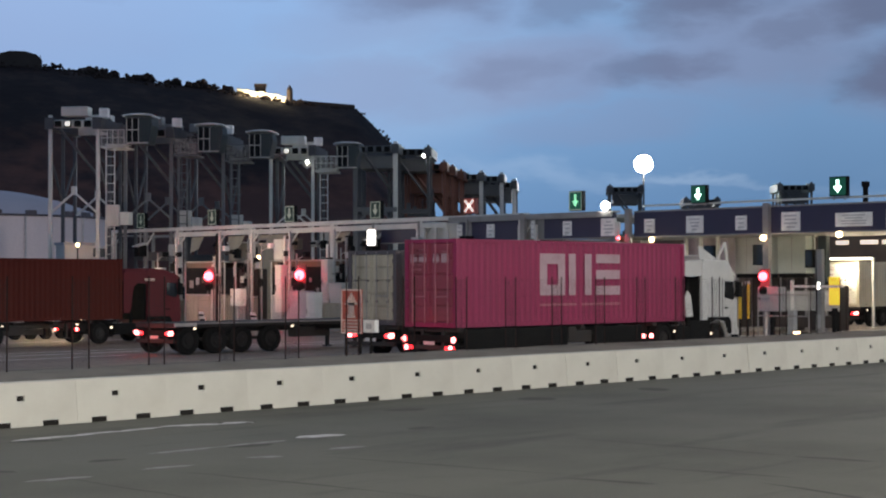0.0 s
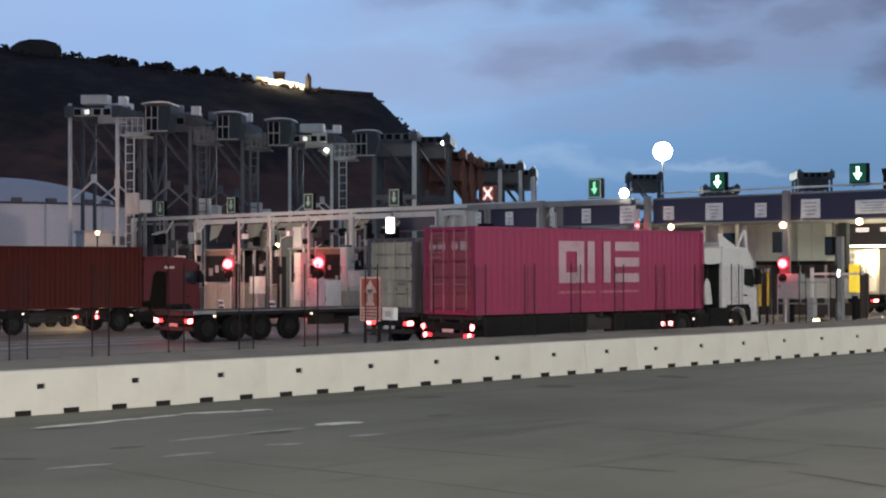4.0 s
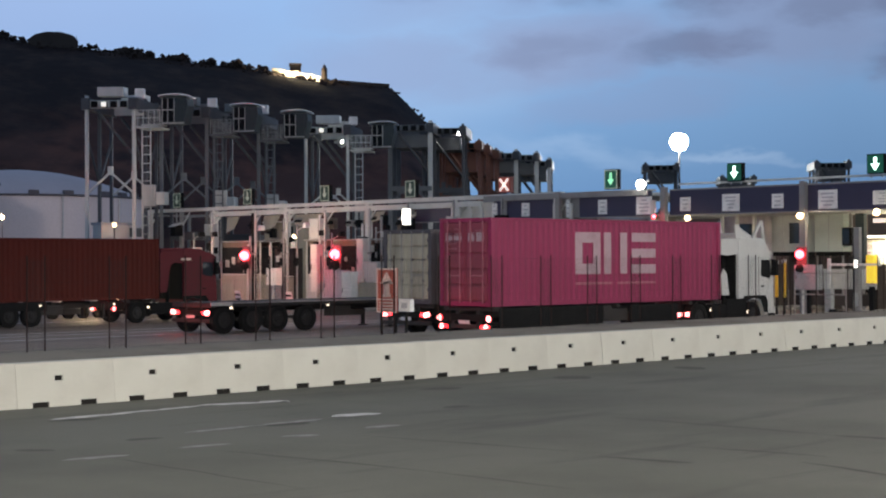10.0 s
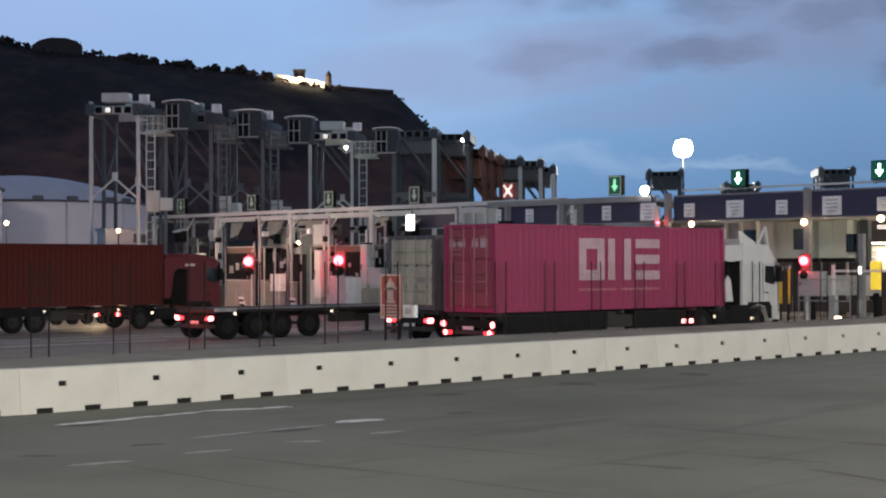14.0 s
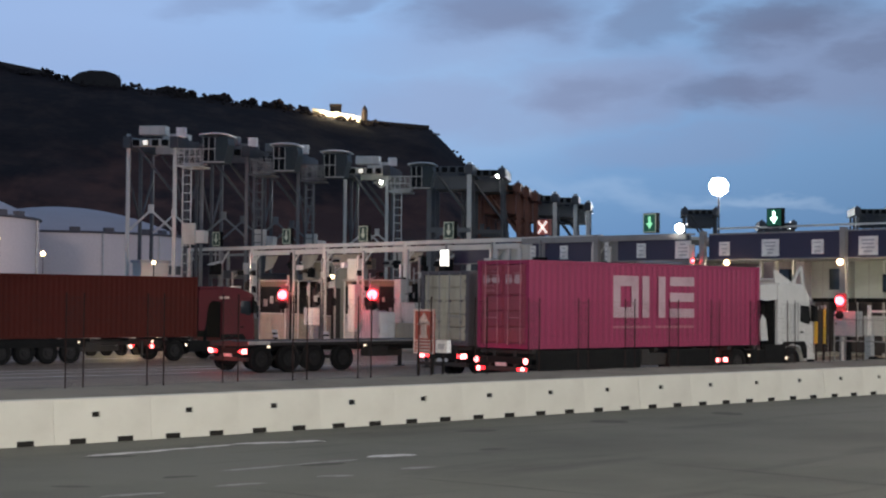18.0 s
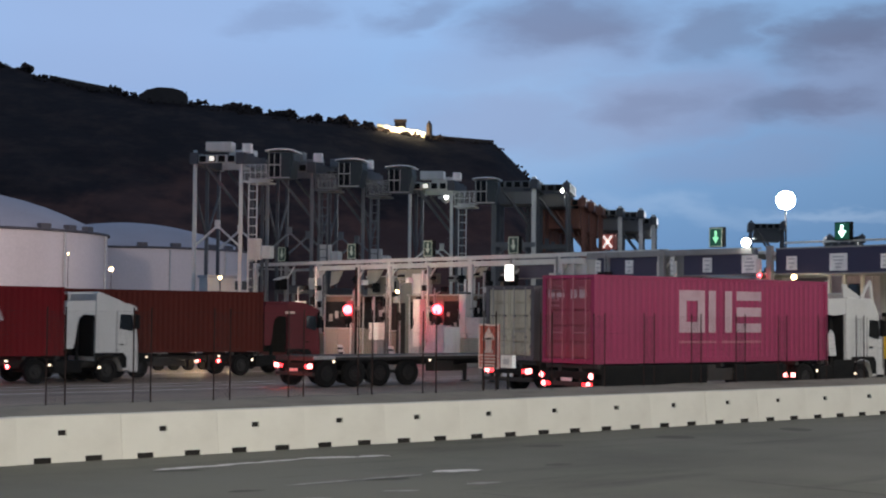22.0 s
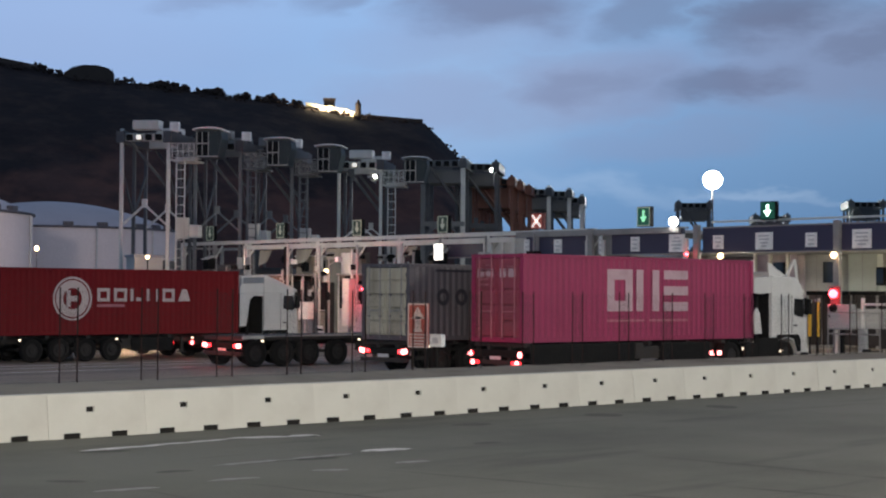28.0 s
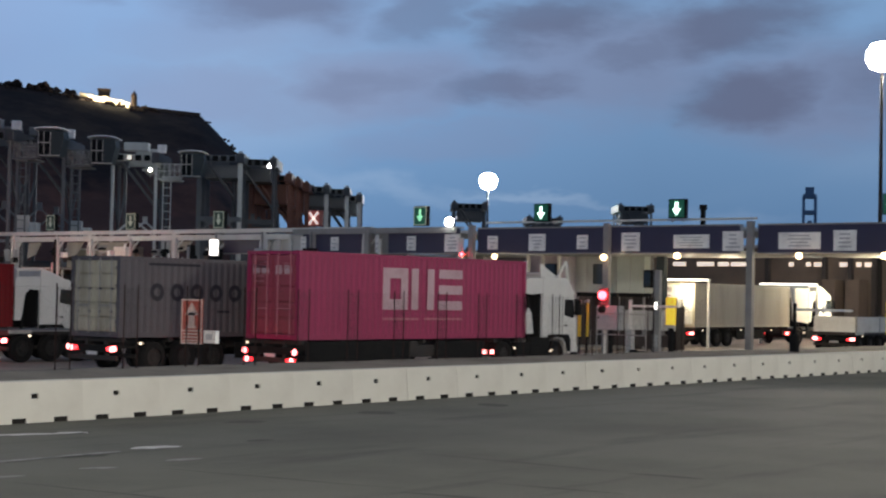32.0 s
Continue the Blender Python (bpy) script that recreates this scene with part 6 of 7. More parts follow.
def near_lanes(rng):
    traffic_light(pose(61.5, 39.75, 0), 2.75, r=0.20, half=0.26)
    point_lamp("red_signal_light", (60.9, 39.95, 2.86), 60, 0.15, (1.0, 0.08, 0.10))
    for y in (39.6, 47.8, 31.4, 55.6):
        g = yard(y)
        isl = thing("kerb_island", "raised concrete island between two lanes", "kerb", "gate islands", at=pose(0, 0, g))
        part("slab", box(B(), 57.0, 76.0, y - 0.9, y + 0.9, -0.05, 0.18, bevel=0.03), M_KERB, isl)
        if y > 35:
            cabinet(pose(61.6, y - 0.1, g + 0.18), 1.15, 0.6, 1.12, M_CABINGREY, "pale reader cabinet on a stand", 1.1, M_BLACK)
            r = thing("railing", "dark tube railing on the island", "railing", "island railings", at=pose(60.6, y, g + 0.18))
            for yy in (-2.6, 0.0):
                part("post", rod(B(), (0, yy, -0.18), (0, yy, 1.9), 0.03, seg=8), M_GALVDARK, r)
            part("rail", rod(B(), (0, -2.6, 1.86), (0, 0.0, 1.86), 0.03, seg=8), M_GALVDARK, r)
            part("rail", rod(B(), (0, -2.6, 0.92), (0, 0.0, 0.92), 0.03, seg=8), M_GALVDARK, r)
        a = thing("boom_barrier", "white boom barrier across the lane", "barrier arm", "boom barriers", at=pose(62.0, y - 0.9, g + 0.18))
        part("housing", box(B(), -0.16, 0.16, -0.16, 0.16, 0, 1.15, bevel=0.03), M_CABINGREY if y > 35 else M_BLACK, a)
        part("upright", box(B(), -0.06, 0.06, -0.06, 0.06, 1.15, 2.5), M_WHITEBOX if y > 35 else M_BLACK, a)
        part("arm", box(B(), -0.04, 0.04, -2.6, -0.061, 2.18, 2.28), M_WHITEBOX, a)
        part("lamp", box(B(), -0.07, 0.07, -1.38, -1.28, 2.10, 2.42), G_TUBE if y > 35 else M_WHITEBOX, a)
    # the columns' yellow glows of itself to look lit; no lamp inside
    b = thing("warning_column", "tall yellow warning column beside the lane", "bollard", at=pose(65.4, 38.55, 0.18))
    part("column", box(B(), -0.15, 0.15, -0.22, 0.22, 1.35, 2.65, bevel=0.03), glow("glowing_yellow_column", (0.9, 0.62, 0.05), 0.7), b)
    part("stem", box(B(), -0.10, 0.10, -0.10, 0.10, 0, 1.198), M_BLACK, b)
    b = thing("warning_column", "tall yellow warning column beside the lane", "bollard", at=pose(65.4, 27.6, 0.18))
    part("column", box(B(), -0.2, 0.2, -0.2, 0.2, 1.2, 2.6, bevel=0.03), bpy.data.materials["glowing_yellow_column"], b)
    part("stem", box(B(), -0.10, 0.10, -0.10, 0.10, 0, 1.198), M_BLACK, b)
    for y, z0, z1, m in ((41.82, 0.9, 2.45, M_YELLOW), (41.39, 0.9, 2.5, M_YELLOW)):
        c = thing("height_gauge", "slim yellow gauge post at the lane", "post", "gauge posts", at=pose(62.5, y, 0))
        part("tube", box(B(), -0.05, 0.05, -0.06, 0.06, z0, z1), m, c)
        part("stem", box(B(), -0.03, 0.03, -0.03, 0.03, 0.0, z0 - 0.002), M_BLACK, c)
        part("head", box(B(), -0.09, 0.07, -0.10, 0.10, z1 + 0.002, z1 + 0.16, bevel=0.02), M_GALV, c)
    c = thing("service_post", "broad grey service post at the lane", "post", at=pose(64.0, 38.48, 0.0))
    part("shaft", box(B(), -0.12, 0.12, -0.17, 0.17, 0.0, 4.1, bevel=0.02), M_GALVDARK, c)
    part("hatch", box(B(), -0.135, -0.122, -0.11, 0.11, 0.5, 1.1), M_CABINGREY, c)
    part("cable", rod(B(), (-0.13, 0.12, 1.1), (-0.13, 0.12, 4.1), 0.018, seg=6), M_BLACK, c)
    # cabins behind the near lanes; a dark wall stands for the unlit space below
    for y0, y1, z0, m, win in ((55.6, 59.2, 2.3, M_CABINGREY, 0.3), (49.6, 52.3, 2.6, M_LILAC, 0.7), (46.92, 49.15, 3.05, M_CABINGREY, 0.18), (44.72, 46.45, 3.05, M_PALEGREEN, -1), (43.5, 44.0, 2.6, M_TEAL, -1)):
        c = thing("gate_cabin", "raised panelled gate cabin under the canopy", "cabin", "gate cabins", at=pose(73.0, y0, 0))
        w = y1 - y0
        deep = 0.35 if w < 1 else 0.9
        part("wall", box(B(), 0.0, deep, 0.0, w, z0, 5.03, bevel=0.02), m, c)
        n = max(1, round(w / 0.75))
        for q in range(1, n):
            part("panel_joint", box(B(), -0.012, -0.002, w * q / n - 0.015, w * q / n + 0.015, z0 + 0.03, 5.0), M_GALVDARK, c)
        if win > 0:
            part("window", box(B(), -0.03, -0.014, win, win + 0.9, 3.5, 4.62), M_GLASS, c)
            part("window_frame", box(B(), -0.028, -0.015, win - 0.06, win - 0.003, 3.44, 4.68), M_BLACK, c)
        if z0 > 2:
            part("under_frame", box(B(), 0.05, deep - 0.05, 0.05, w - 0.05, z0 - 0.22, z0 - 0.003), M_BLACK, c)
            # dark sheet set back in place of the shade under the cabin
            part("under_shade", box(B(), 1.5, 2.4, 0.1, w - 0.1, yard(y0) - 0.02, z0 - 0.223), M_UNDER, c)
        for q in (0.08, w - 0.08):
            part("leg", box(B(), 0.06, 0.16, q - 0.05, q + 0.05, yard(y0) - 0.02, z0 - 0.225 if z0 > 2 else z0 - 0.003), M_GALVDARK, c)
    c = thing("window_box", "dark glazed box on the cabin corner", "cabin", at=pose(73.0, 44.12, 0))
    part("frame", box(B(), -0.3, 0.5, 0.0, 0.5, 3.35, 4.3, bevel=0.03), M_BLACK, c)
    part("pane", box(B(), -0.33, -0.302, 0.06, 0.44, 3.45, 4.2), M_GLASS, c)
    part("bracket", box(B(), 0.1, 0.2, 0.15, 0.3, 4.302, 5.05), M_GALVDARK, c)
    for y in (50.4, 51.4, 49.3):
        c = thing("canopy_post", "slim pale post under the canopy", "post", "canopy posts", at=pose(71.6, y, 0))
        part("tube", box(B(), -0.08, 0.08, -0.08, 0.08, yard(y) - 0.02, 5.05), M_FRAME, c)
        part("collar", box(B(), -0.12, 0.12, -0.12, 0.12, 2.4, 2.55), M_GALVDARK, c)
    p = thing("lane_screen", "low grey screen wall beyond the lane readers", "wall", at=pose(70.0, 0, 0))
    for k in range(3):
        part("panel", box(B(), -0.04, 0.04, 41.0 + 1.25 * k, 42.22 + 1.25 * k, 1.15, 2.15, bevel=0.01), M_CABINGREY, p)
        part("leg", box(B(), -0.05, 0.05, 41.0 + 1.25 * k, 41.1 + 1.25 * k, -0.02, 1.148), M_BLACK, p)
    part("kick_board", box(B(), -0.03, 0.03, 41.12, 44.6, 0.3, 0.9), M_UNDER, p)
    w = thing("yard_building", "long dark brown building with a row of lit windows", "building", at=pose(118, 0, 0))
    part("wall", box(B(), 0, 8, 20, 90, 0, 7.2), M_DARKWALL, w)
    lit = [(51.4, 52.1), (52.4, 52.8), (53.4, 54.2), (55.6, 56.4), (56.7, 57.1), (58.2, 58.6), (62.4, 63.9), (64.1, 65.1), (65.5, 67.1), (68.2, 69.4)]
    lit += [(y, y + rng.choice((0.5, 0.9, 1.3))) for y in np.arange(22.0, 50.0, 2.3)]
    for a, b in lit:
        part("window", box(B(), -0.06, -0.004, a, b, 5.66, 6.0), G_WINDOW, w)
    for y in (55.2, 53.0, 51.0, 49.2, 60.2, 45.0, 40.0):
        part("pilaster", box(B(), -0.5, -0.07, y, y + 0.35, 0, 7.0), M_UNDER, w)
    for y in (51.6, 53.6):
        part("stair_tower", box(B(), -2.2, -0.52, y, y + 1.1, 0, 4.6), M_DARKWALL, w, "dark brown stair tower")
    part("roof", box(B(), -0.3, 8.3, 19.7, 90.3, 7.203, 7.4), M_ROOF, w)
    p = thing("pipe_rack", "white lit frame over the beige container", "frame", at=pose(81.2, 47.4, -0.03))
    for y in (-2.0, 2.0):
        part("leg", box(B(), -0.06, 0.06, y - 0.06, y + 0.06, 0, 3.9), M_WHITEBOX, p)
    part("bar", box(B(), -0.1, 0.1, -2.06, 2.06, 3.902, 4.0), M_WHITEBOX, p)
    part("tube", box(B(), -0.16, -0.102, -2.0, 2.0, 3.91, 3.99), G_TUBE, p, "bright strip lamp")
    p = thing("pipe_rack", "white lit frame over the beige container", "frame", at=pose(95.4, 47.4, -0.03))
    for y in (-2.0, 2.0):
        part("leg", box(B(), -0.06, 0.06, y - 0.06, y + 0.06, 0, 3.9), M_WHITEBOX, p)
    part("bar", box(B(), -0.1, 0.1, -2.06, 2.06, 3.902, 4.0), M_WHITEBOX, p)
    part("tube", box(B(), -0.16, -0.102, -2.0, 2.0, 3.91, 3.99), G_TUBE, p, "bright strip lamp")


def build_arrow_sign():
    s = thing("arrow_sign", "orange-red sign with a pale arrow pointing up on posts", "sign", at=pose(30.0, 33.0, 0))
    part("board", box(B(), 0, 0.04, -0.42, 0.42, 1.21, 2.46, bevel=0.01), M_SIGNRED, s)
    bm = B()
    for a, b, c, d in ((-0.42, 0.42, 2.41, 2.46), (-0.42, 0.42, 1.21, 1.26), (-0.42, 0.42, 1.56, 1.60)):
        box(bm, -0.012, -0.002, a, b, c, d)
    for a, b in ((-0.42, -0.375), (0.375, 0.42)):
        box(bm, -0.0122, -0.0022, a, b, 1.262, 2.408)
    part("border", bm, M_SIGNPALE, s)
    bm = B()
    box(bm, -0.015, -0.002, -0.12, 0.12, 1.66, 2.08)
    v = [bm.verts.new((x, y, z)) for x in (-0.015, -0.002) for y, z in ((-0.27, 2.02), (0.27, 2.02), (0, 2.37))]
    bm.faces.new(v[:3])
    bm.faces.new(v[3:])
    for i in range(3):
        j = (i + 1) % 3
        bm.faces.new((v[i], v[j], v[3 + j], v[3 + i]))
    box(bm, -0.0152, -0.0022, -0.17, 0.17, 1.645, 1.73)
    part("arrow", bm, M_SIGNPALE, s)
    for z in (1.31, 1.40, 1.49):
        part("print_bar", box(B(), -0.012, -0.002, -0.32, 0.32, z - 0.022, z + 0.022), M_SIGNPALE, s)
    for y in (-0.3, 0.3):
        part("post", box(B(), 0.042, 0.10, y - 0.03, y + 0.03, -0.02, 2.4), M_POST, s)
    b = thing("notice_box", "small pale notice box on a post", "sign", at=pose(30.75, 33.0, 0))
    part("box", box(B(), -0.08, 0.08, -0.24, 0.24, 1.22, 1.58, bevel=0.01), M_PANEL, b)
    part("print_bar", box(B(), -0.094, -0.082, -0.12, 0.12, 1.32, 1.48), M_PANELGREY, b)
    part("post", box(B(), -0.03, 0.03, -0.03, 0.03, 0, 1.218), M_POST, b)


# ---- straddle carriers behind the gate ----
def build_carrier(mat, dark, label, cab_first=True, lamps=True, with_cab=True, legs=None):
    """Length along y; its near end stands at y = 0, its left leg at x = 0."""
    c = thing("straddle_carrier", label, "straddle carrier", "straddle carriers")
    W, L, H = 3.4, 5.6, 14.3
    for x in (0, W):
        for y in (0, 2.8, L):
            q = 0.18 if legs else 0.11
            # front legs take the lit tone, legs behind the dark one
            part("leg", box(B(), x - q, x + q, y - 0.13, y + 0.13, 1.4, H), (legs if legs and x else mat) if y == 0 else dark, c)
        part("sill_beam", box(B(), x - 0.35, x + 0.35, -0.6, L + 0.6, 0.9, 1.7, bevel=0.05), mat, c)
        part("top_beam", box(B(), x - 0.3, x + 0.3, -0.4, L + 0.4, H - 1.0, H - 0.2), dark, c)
        for y in (0.3, 2.8, L - 0.3):
            w = rod(B(), (x - 0.22, y, 0.75), (x + 0.22, y, 0.75), 0.75, seg=20)
            part("wheel", w, M_RUBBER, c)
        bm = B()
        for y0, y1, z0, z1 in ((0, 2.8, 11.4, 8.2), (2.8, L, 8.2, 11.4)):
            beam(bm, (x, y0, z0), (x, y1, z1), 0.14, 0.14)
        part("brace", bm, dark, c)
    for y in (0, L):
        part("end_beam", box(B(), 0.17, W - 0.17, y - 0.22, y + 0.22, H - 0.9, H - 0.35), mat, c)
        if with_cab:
            part("roof_box", box(B(), 0.9, W - 0.6, y - 0.5, y + 0.6, H - 0.1, H + 0.55, bevel=0.04), mat, c)
        bm = B()
        m = W / 2
        beam(bm, (0.12, y, 7.5), (m, y, 8.9), 0.13, 0.13)
        beam(bm, (W - 0.12, y, 7.5), (m, y, 8.9), 0.13, 0.13)
        box(bm, m - 0.18, m + 0.18, y - 0.12, y + 0.12, 8.7, 9.3)
        part("spreader_frame", bm, mat, c)
        bm = B()
        beam(bm, (0.7, y, H - 1.0), (W - 0.15, y + 1.5, 9.8), 0.22, 0.16)
        part("diagonal", bm, dark, c)
    part("spreader", box(B(), 0.5, W - 0.5, 0.8, L - 0.8, 4.4, 5.0), dark, c)
    for k in range(4):
        part("lamp_case", box(B(), 0.40 + 0.70 * k, 0.85 + 0.70 * k, -0.36, -0.222, H - 0.85, H - 0.42), M_BLACK, c)
    if lamps:
        part("lamp", box(B(), 1.15, 1.50, -0.40, -0.362, H - 0.80, H - 0.48), G_DIM, c)
    yc = 0.5 if cab_first else L - 2.2
    if not with_cab:
        part("mid_beam", box(B(), -0.15, W + 0.15, -0.18, 0.18, 8.4, 8.8), mat, c)
        part("machinery_house", box(B(), 0.3, W - 0.3, 0.9, L - 0.9, H - (2.9 if mat is M_CARRIERORANGE else 2.2), H - 1.1, bevel=0.06), mat, c)
        part("mid_beam", box(B(), -0.15, W + 0.15, L - 0.18, L + 0.18, 8.4, 8.8), mat, c)
        return c
    # cab, platform, ladder
    x0 = W + 0.25
    D = 0.7
    part("platform", box(B(), x0 - 0.1, x0 + 1.6, 0.0, 2.6, H - 2.3, H - 2.18), mat, c)
    for x in np.arange(x0, x0 + 1.65, 0.4):
        part("railing_post", box(B(), x - 0.025, x + 0.025, 0.0, 0.05, H - 2.18, H - 1.08), mat, c)
    for z in (H - 1.6, H - 1.05):
        part("handrail", box(B(), x0 - 0.1, x0 + 1.6, 0.052, 0.10, z - 0.03, z + 0.03), mat, c)
    for x in (x0 + 0.35, x0 + 0.95):
        part("ladder_stile", box(B(), x - 0.04, x + 0.04, -0.1, 0.0, 3.0, H - 2.2), mat, c)
    for z in np.arange(3.3, H - 2.3, 0.62):
        part("ladder_rung", box(B(), x0 + 0.391, x0 + 0.909, -0.08, -0.02, z - 0.03, z + 0.03), mat, c)
    part("ladder_cage", box(B(), x0 + 0.3, x0 + 1.2, 0.0, 0.5, 6.5, 8.0, bevel=0.04), M_CARRIER, c, "pale grey box at the ladder")
    cab = part("cab", prism(B(), [(W + 1.2 + D, H - 1.95), (W + 1.05 + D, H - 0.55), (W + 1.2 + D, H - 0.1), (W + 2.9 + D, H - 0.1), (W + 3.0 + D, H - 0.7), (W + 2.7 + D, H - 1.95)], yc, yc + 1.9), M_TEAL, c)
    # arched pale roof
    a0, a1 = W + 0.92 + D, W + 3.1 + D
    arch = [(a0 + (a1 - a0) * k / 8, H - 0.07 + 0.20 * math.sin(math.pi * (0.06 + 0.88 * k / 8)) ** 0.6) for k in range(9)]
    part("cab_roof", prism(B(), arch + [(x, z - 0.09) for x, z in reversed(arch)], yc - 0.2, yc + 1.95), M_PANEL, cab)
    part("cab_window", box(B(), W + 1.22 + D, W + 2.02 + D, yc - 0.03, yc - 0.004, H - 1.85, H - 0.22), M_DIMGLASS, cab)
    part("side_panel", box(B(), W + 2.08 + D, W + 2.74 + D, yc - 0.035, yc - 0.004, H - 1.9, H - 0.2), M_TEAL, cab)
    bm = B()
    for x in (W + 1.2 + D, W + 1.6 + D, W + 2.05 + D):
        box(bm, x - 0.024, x + 0.024, yc - 0.07, yc - 0.036, H - 1.9, H - 0.2)
    box(bm, W + 1.2 + D, W + 2.05 + D, yc - 0.072, yc - 0.037, H - 1.06, H - 0.99)
    box(bm, W + 1.2 + D, W + 2.75 + D, yc - 0.074, yc - 0.038, H - 1.99, H - 1.91)
    part("window_frame", bm, M_CARRIER, cab)
    # guarded gangway to the cab
    part("gangway", box(B(), W + 0.3, W + 1.15 + D, yc + 0.2, yc + 1.4, H - 2.06, H - 1.98), mat, c)
    bar = mesh_of("guard_bar", box(B(), 0, 0.02, 0.02, 0.03, H - 2.16, H - 1.08), M_CARRIER)
    for k in range(16):
        part("guard_bar", bar, None, c, "", pose(x0 + 0.02 + 0.1 * k, 0, 0))
    for y in (0.3,):
        part("flood_lamp", box(B(), W + 0.1, W + 0.75, y - 0.5, y, H - 0.2, H + 0.45, bevel=0.05), M_PANEL, c)
    part("electric_box", box(B(), -0.7, -0.36, 2.0, 4.4, 1.75, 3.4), mat, c)
    part("electric_box", box(B(), W + 0.36, W + 1.5, 2.4, 3.6, 6.7, 7.6, bevel=0.05), M_CARRIER, c, "pale grey electric box")
    return c


def build_carriers():
    a = build_carrier(M_CARRIER, M_CARRIERDARK, "tall grey straddle carrier with its end frame painted as lit")
    b = build_carrier(M_CARRIERDIM, M_CARRIERDARK, "tall grey straddle carrier in the parked row, painted as unlit", lamps=False)
    g = yard(97)
    for k, (src, x) in enumerate(((a, 59.9), (b, 66.4), (b, 71.4), (a, 80.8))):
        at = pose(x, 97.2 + 0.06 * (x - 59.9), g + 0.35 - 0.03 * (x - 59.9), 0, 0, -50)
        if k < 2:
            src.matrix_basis = at
        else:
            copy_thing(src, at)
    o = build_carrier(M_CARRIERORANGE, M_CARRIERORANGE, "orange straddle carrier at the end of the row", lamps=False, with_cab=False)
    o.matrix_basis = pose(98.0, 100.6, g - 0.6, 0, 0, -50)
    copy_thing(o, pose(100.4, 101.9, g - 0.8, 0, 0, -50))
    copy_thing(o, pose(103.0, 103.3, g - 1.0, 0, 0, -50))
    # dim copy with pale front legs painted as lit
    d = build_carrier(M_CARRIERDIM, M_CARRIERDARK, "grey straddle carrier frame at the end of the row, painted as unlit", lamps=False, with_cab=False, legs=M_CARRIER)
    d.matrix_basis = pose(107.0, 104.5, -1.2, 0, 0, -50)
    copy_thing(d, pose(89.9, 98.4, g + 0.4, 0, 0, -50))
    for x, y, z in ((111.5, 106, -1.1), (115.0, 107.5, -1.5)):
        copy_thing(d, pose(x, y, z, 0, 0, -50))
    # machines beyond the canopy, seen over its roof
    f = build_carrier(M_CARRIERDARK, M_CARRIERDARK, "dark straddle carrier beyond the gate roof", lamps=False, with_cab=False)
    f.matrix_basis = pose(149, 94.5, -0.9, 0, 0, -50)
    for x, y, z in ((94.2, 98.8, g + 0.4), (137, 108.5, -1.0), (143, 102.6, -2.4), (181, 66.0, -1.8), (198, 58.0, -1.6)):
        copy_thing(f, pose(x, y, z, 0, 0, -50))
    l = thing("work_lamp", "bright lamp on the end of the carrier row", "lamp", at=pose(96.0, 96.3, 13.5))
    bm = B()
    bmesh.ops.create_uvsphere(bm, u_segments=12, v_segments=8, radius=0.15)
    part("globe", bm, G_WHITE, l)
    part("bracket", box(B(), -0.05, 0.05, 0.1, 0.9, -0.1, 0.1), M_GALV, l)
    l = thing("work_lamp", "small bright lamp among the carriers", "lamp", at=pose(83.0, 96.58, 12.24))
    bm = B()
    bmesh.ops.create_uvsphere(bm, u_segments=12, v_segments=8, radius=0.11)
    part("globe", bm, G_WHITE, l)
    part("bracket", box(B(), -0.05, 0.05, 0.1, 0.9, -0.1, 0.1), M_GALV, l)


def build_beacon():
    """A turning reflector lamp that opens towards its own -x."""
    b = thing("warning_beacon", "yellow turning warning beacon on the straddle carrier", "beacon", at=pose(*BEACON))
    bm = B()
    rod(bm, (-0.18, 0, 0), (0.10, 0, 0), 0.40, 0.22, seg=20, caps=False)
    rod(bm, (0.10, 0, 0), (0.14, 0, 0), 0.22, 0.16, seg=20)
    part("reflector", bm, M_CARRIER, b, "pale grey reflector cup")
    part("lens", rod(B(), (-0.02, 0, 0), (0.04, 0, 0), 0.26, 0.21, seg=20), G_BEACON, b, "yellow glowing lens")
    part("stem", rod(B(), (0.05, 0, -0.5), (0.05, 0, -0.2), 0.05), M_GALV, b)
    return b


def build_flasher():
    """A low lane lamp that turns its lens away when it goes dark."""
    b = thing("lane_lamp", "low dark lane lamp with a warm turning lens", "lamp", at=pose(*FLASHER))
    part("housing", box(B(), 0.15, 0.40, -0.36, 0.36, -0.30, 0.06, bevel=0.03), M_BLACK, b)
    f = part("head", box(B(), 0.0, 0.12, -0.17, 0.17, -0.13, 0.13, bevel=0.02), M_BLACK, b)
    part("lens", box(B(), -0.02, -0.002, -0.14, 0.14, -0.10, 0.10, bevel=0.006), G_LANELAMP, f, "warm white lens")
    part("foot", box(B(), 0.2, 0.36, -0.08, 0.08, -FLASHER[2] + yard(FLASHER[1]), -0.301), M_BLACK, b)
    return f


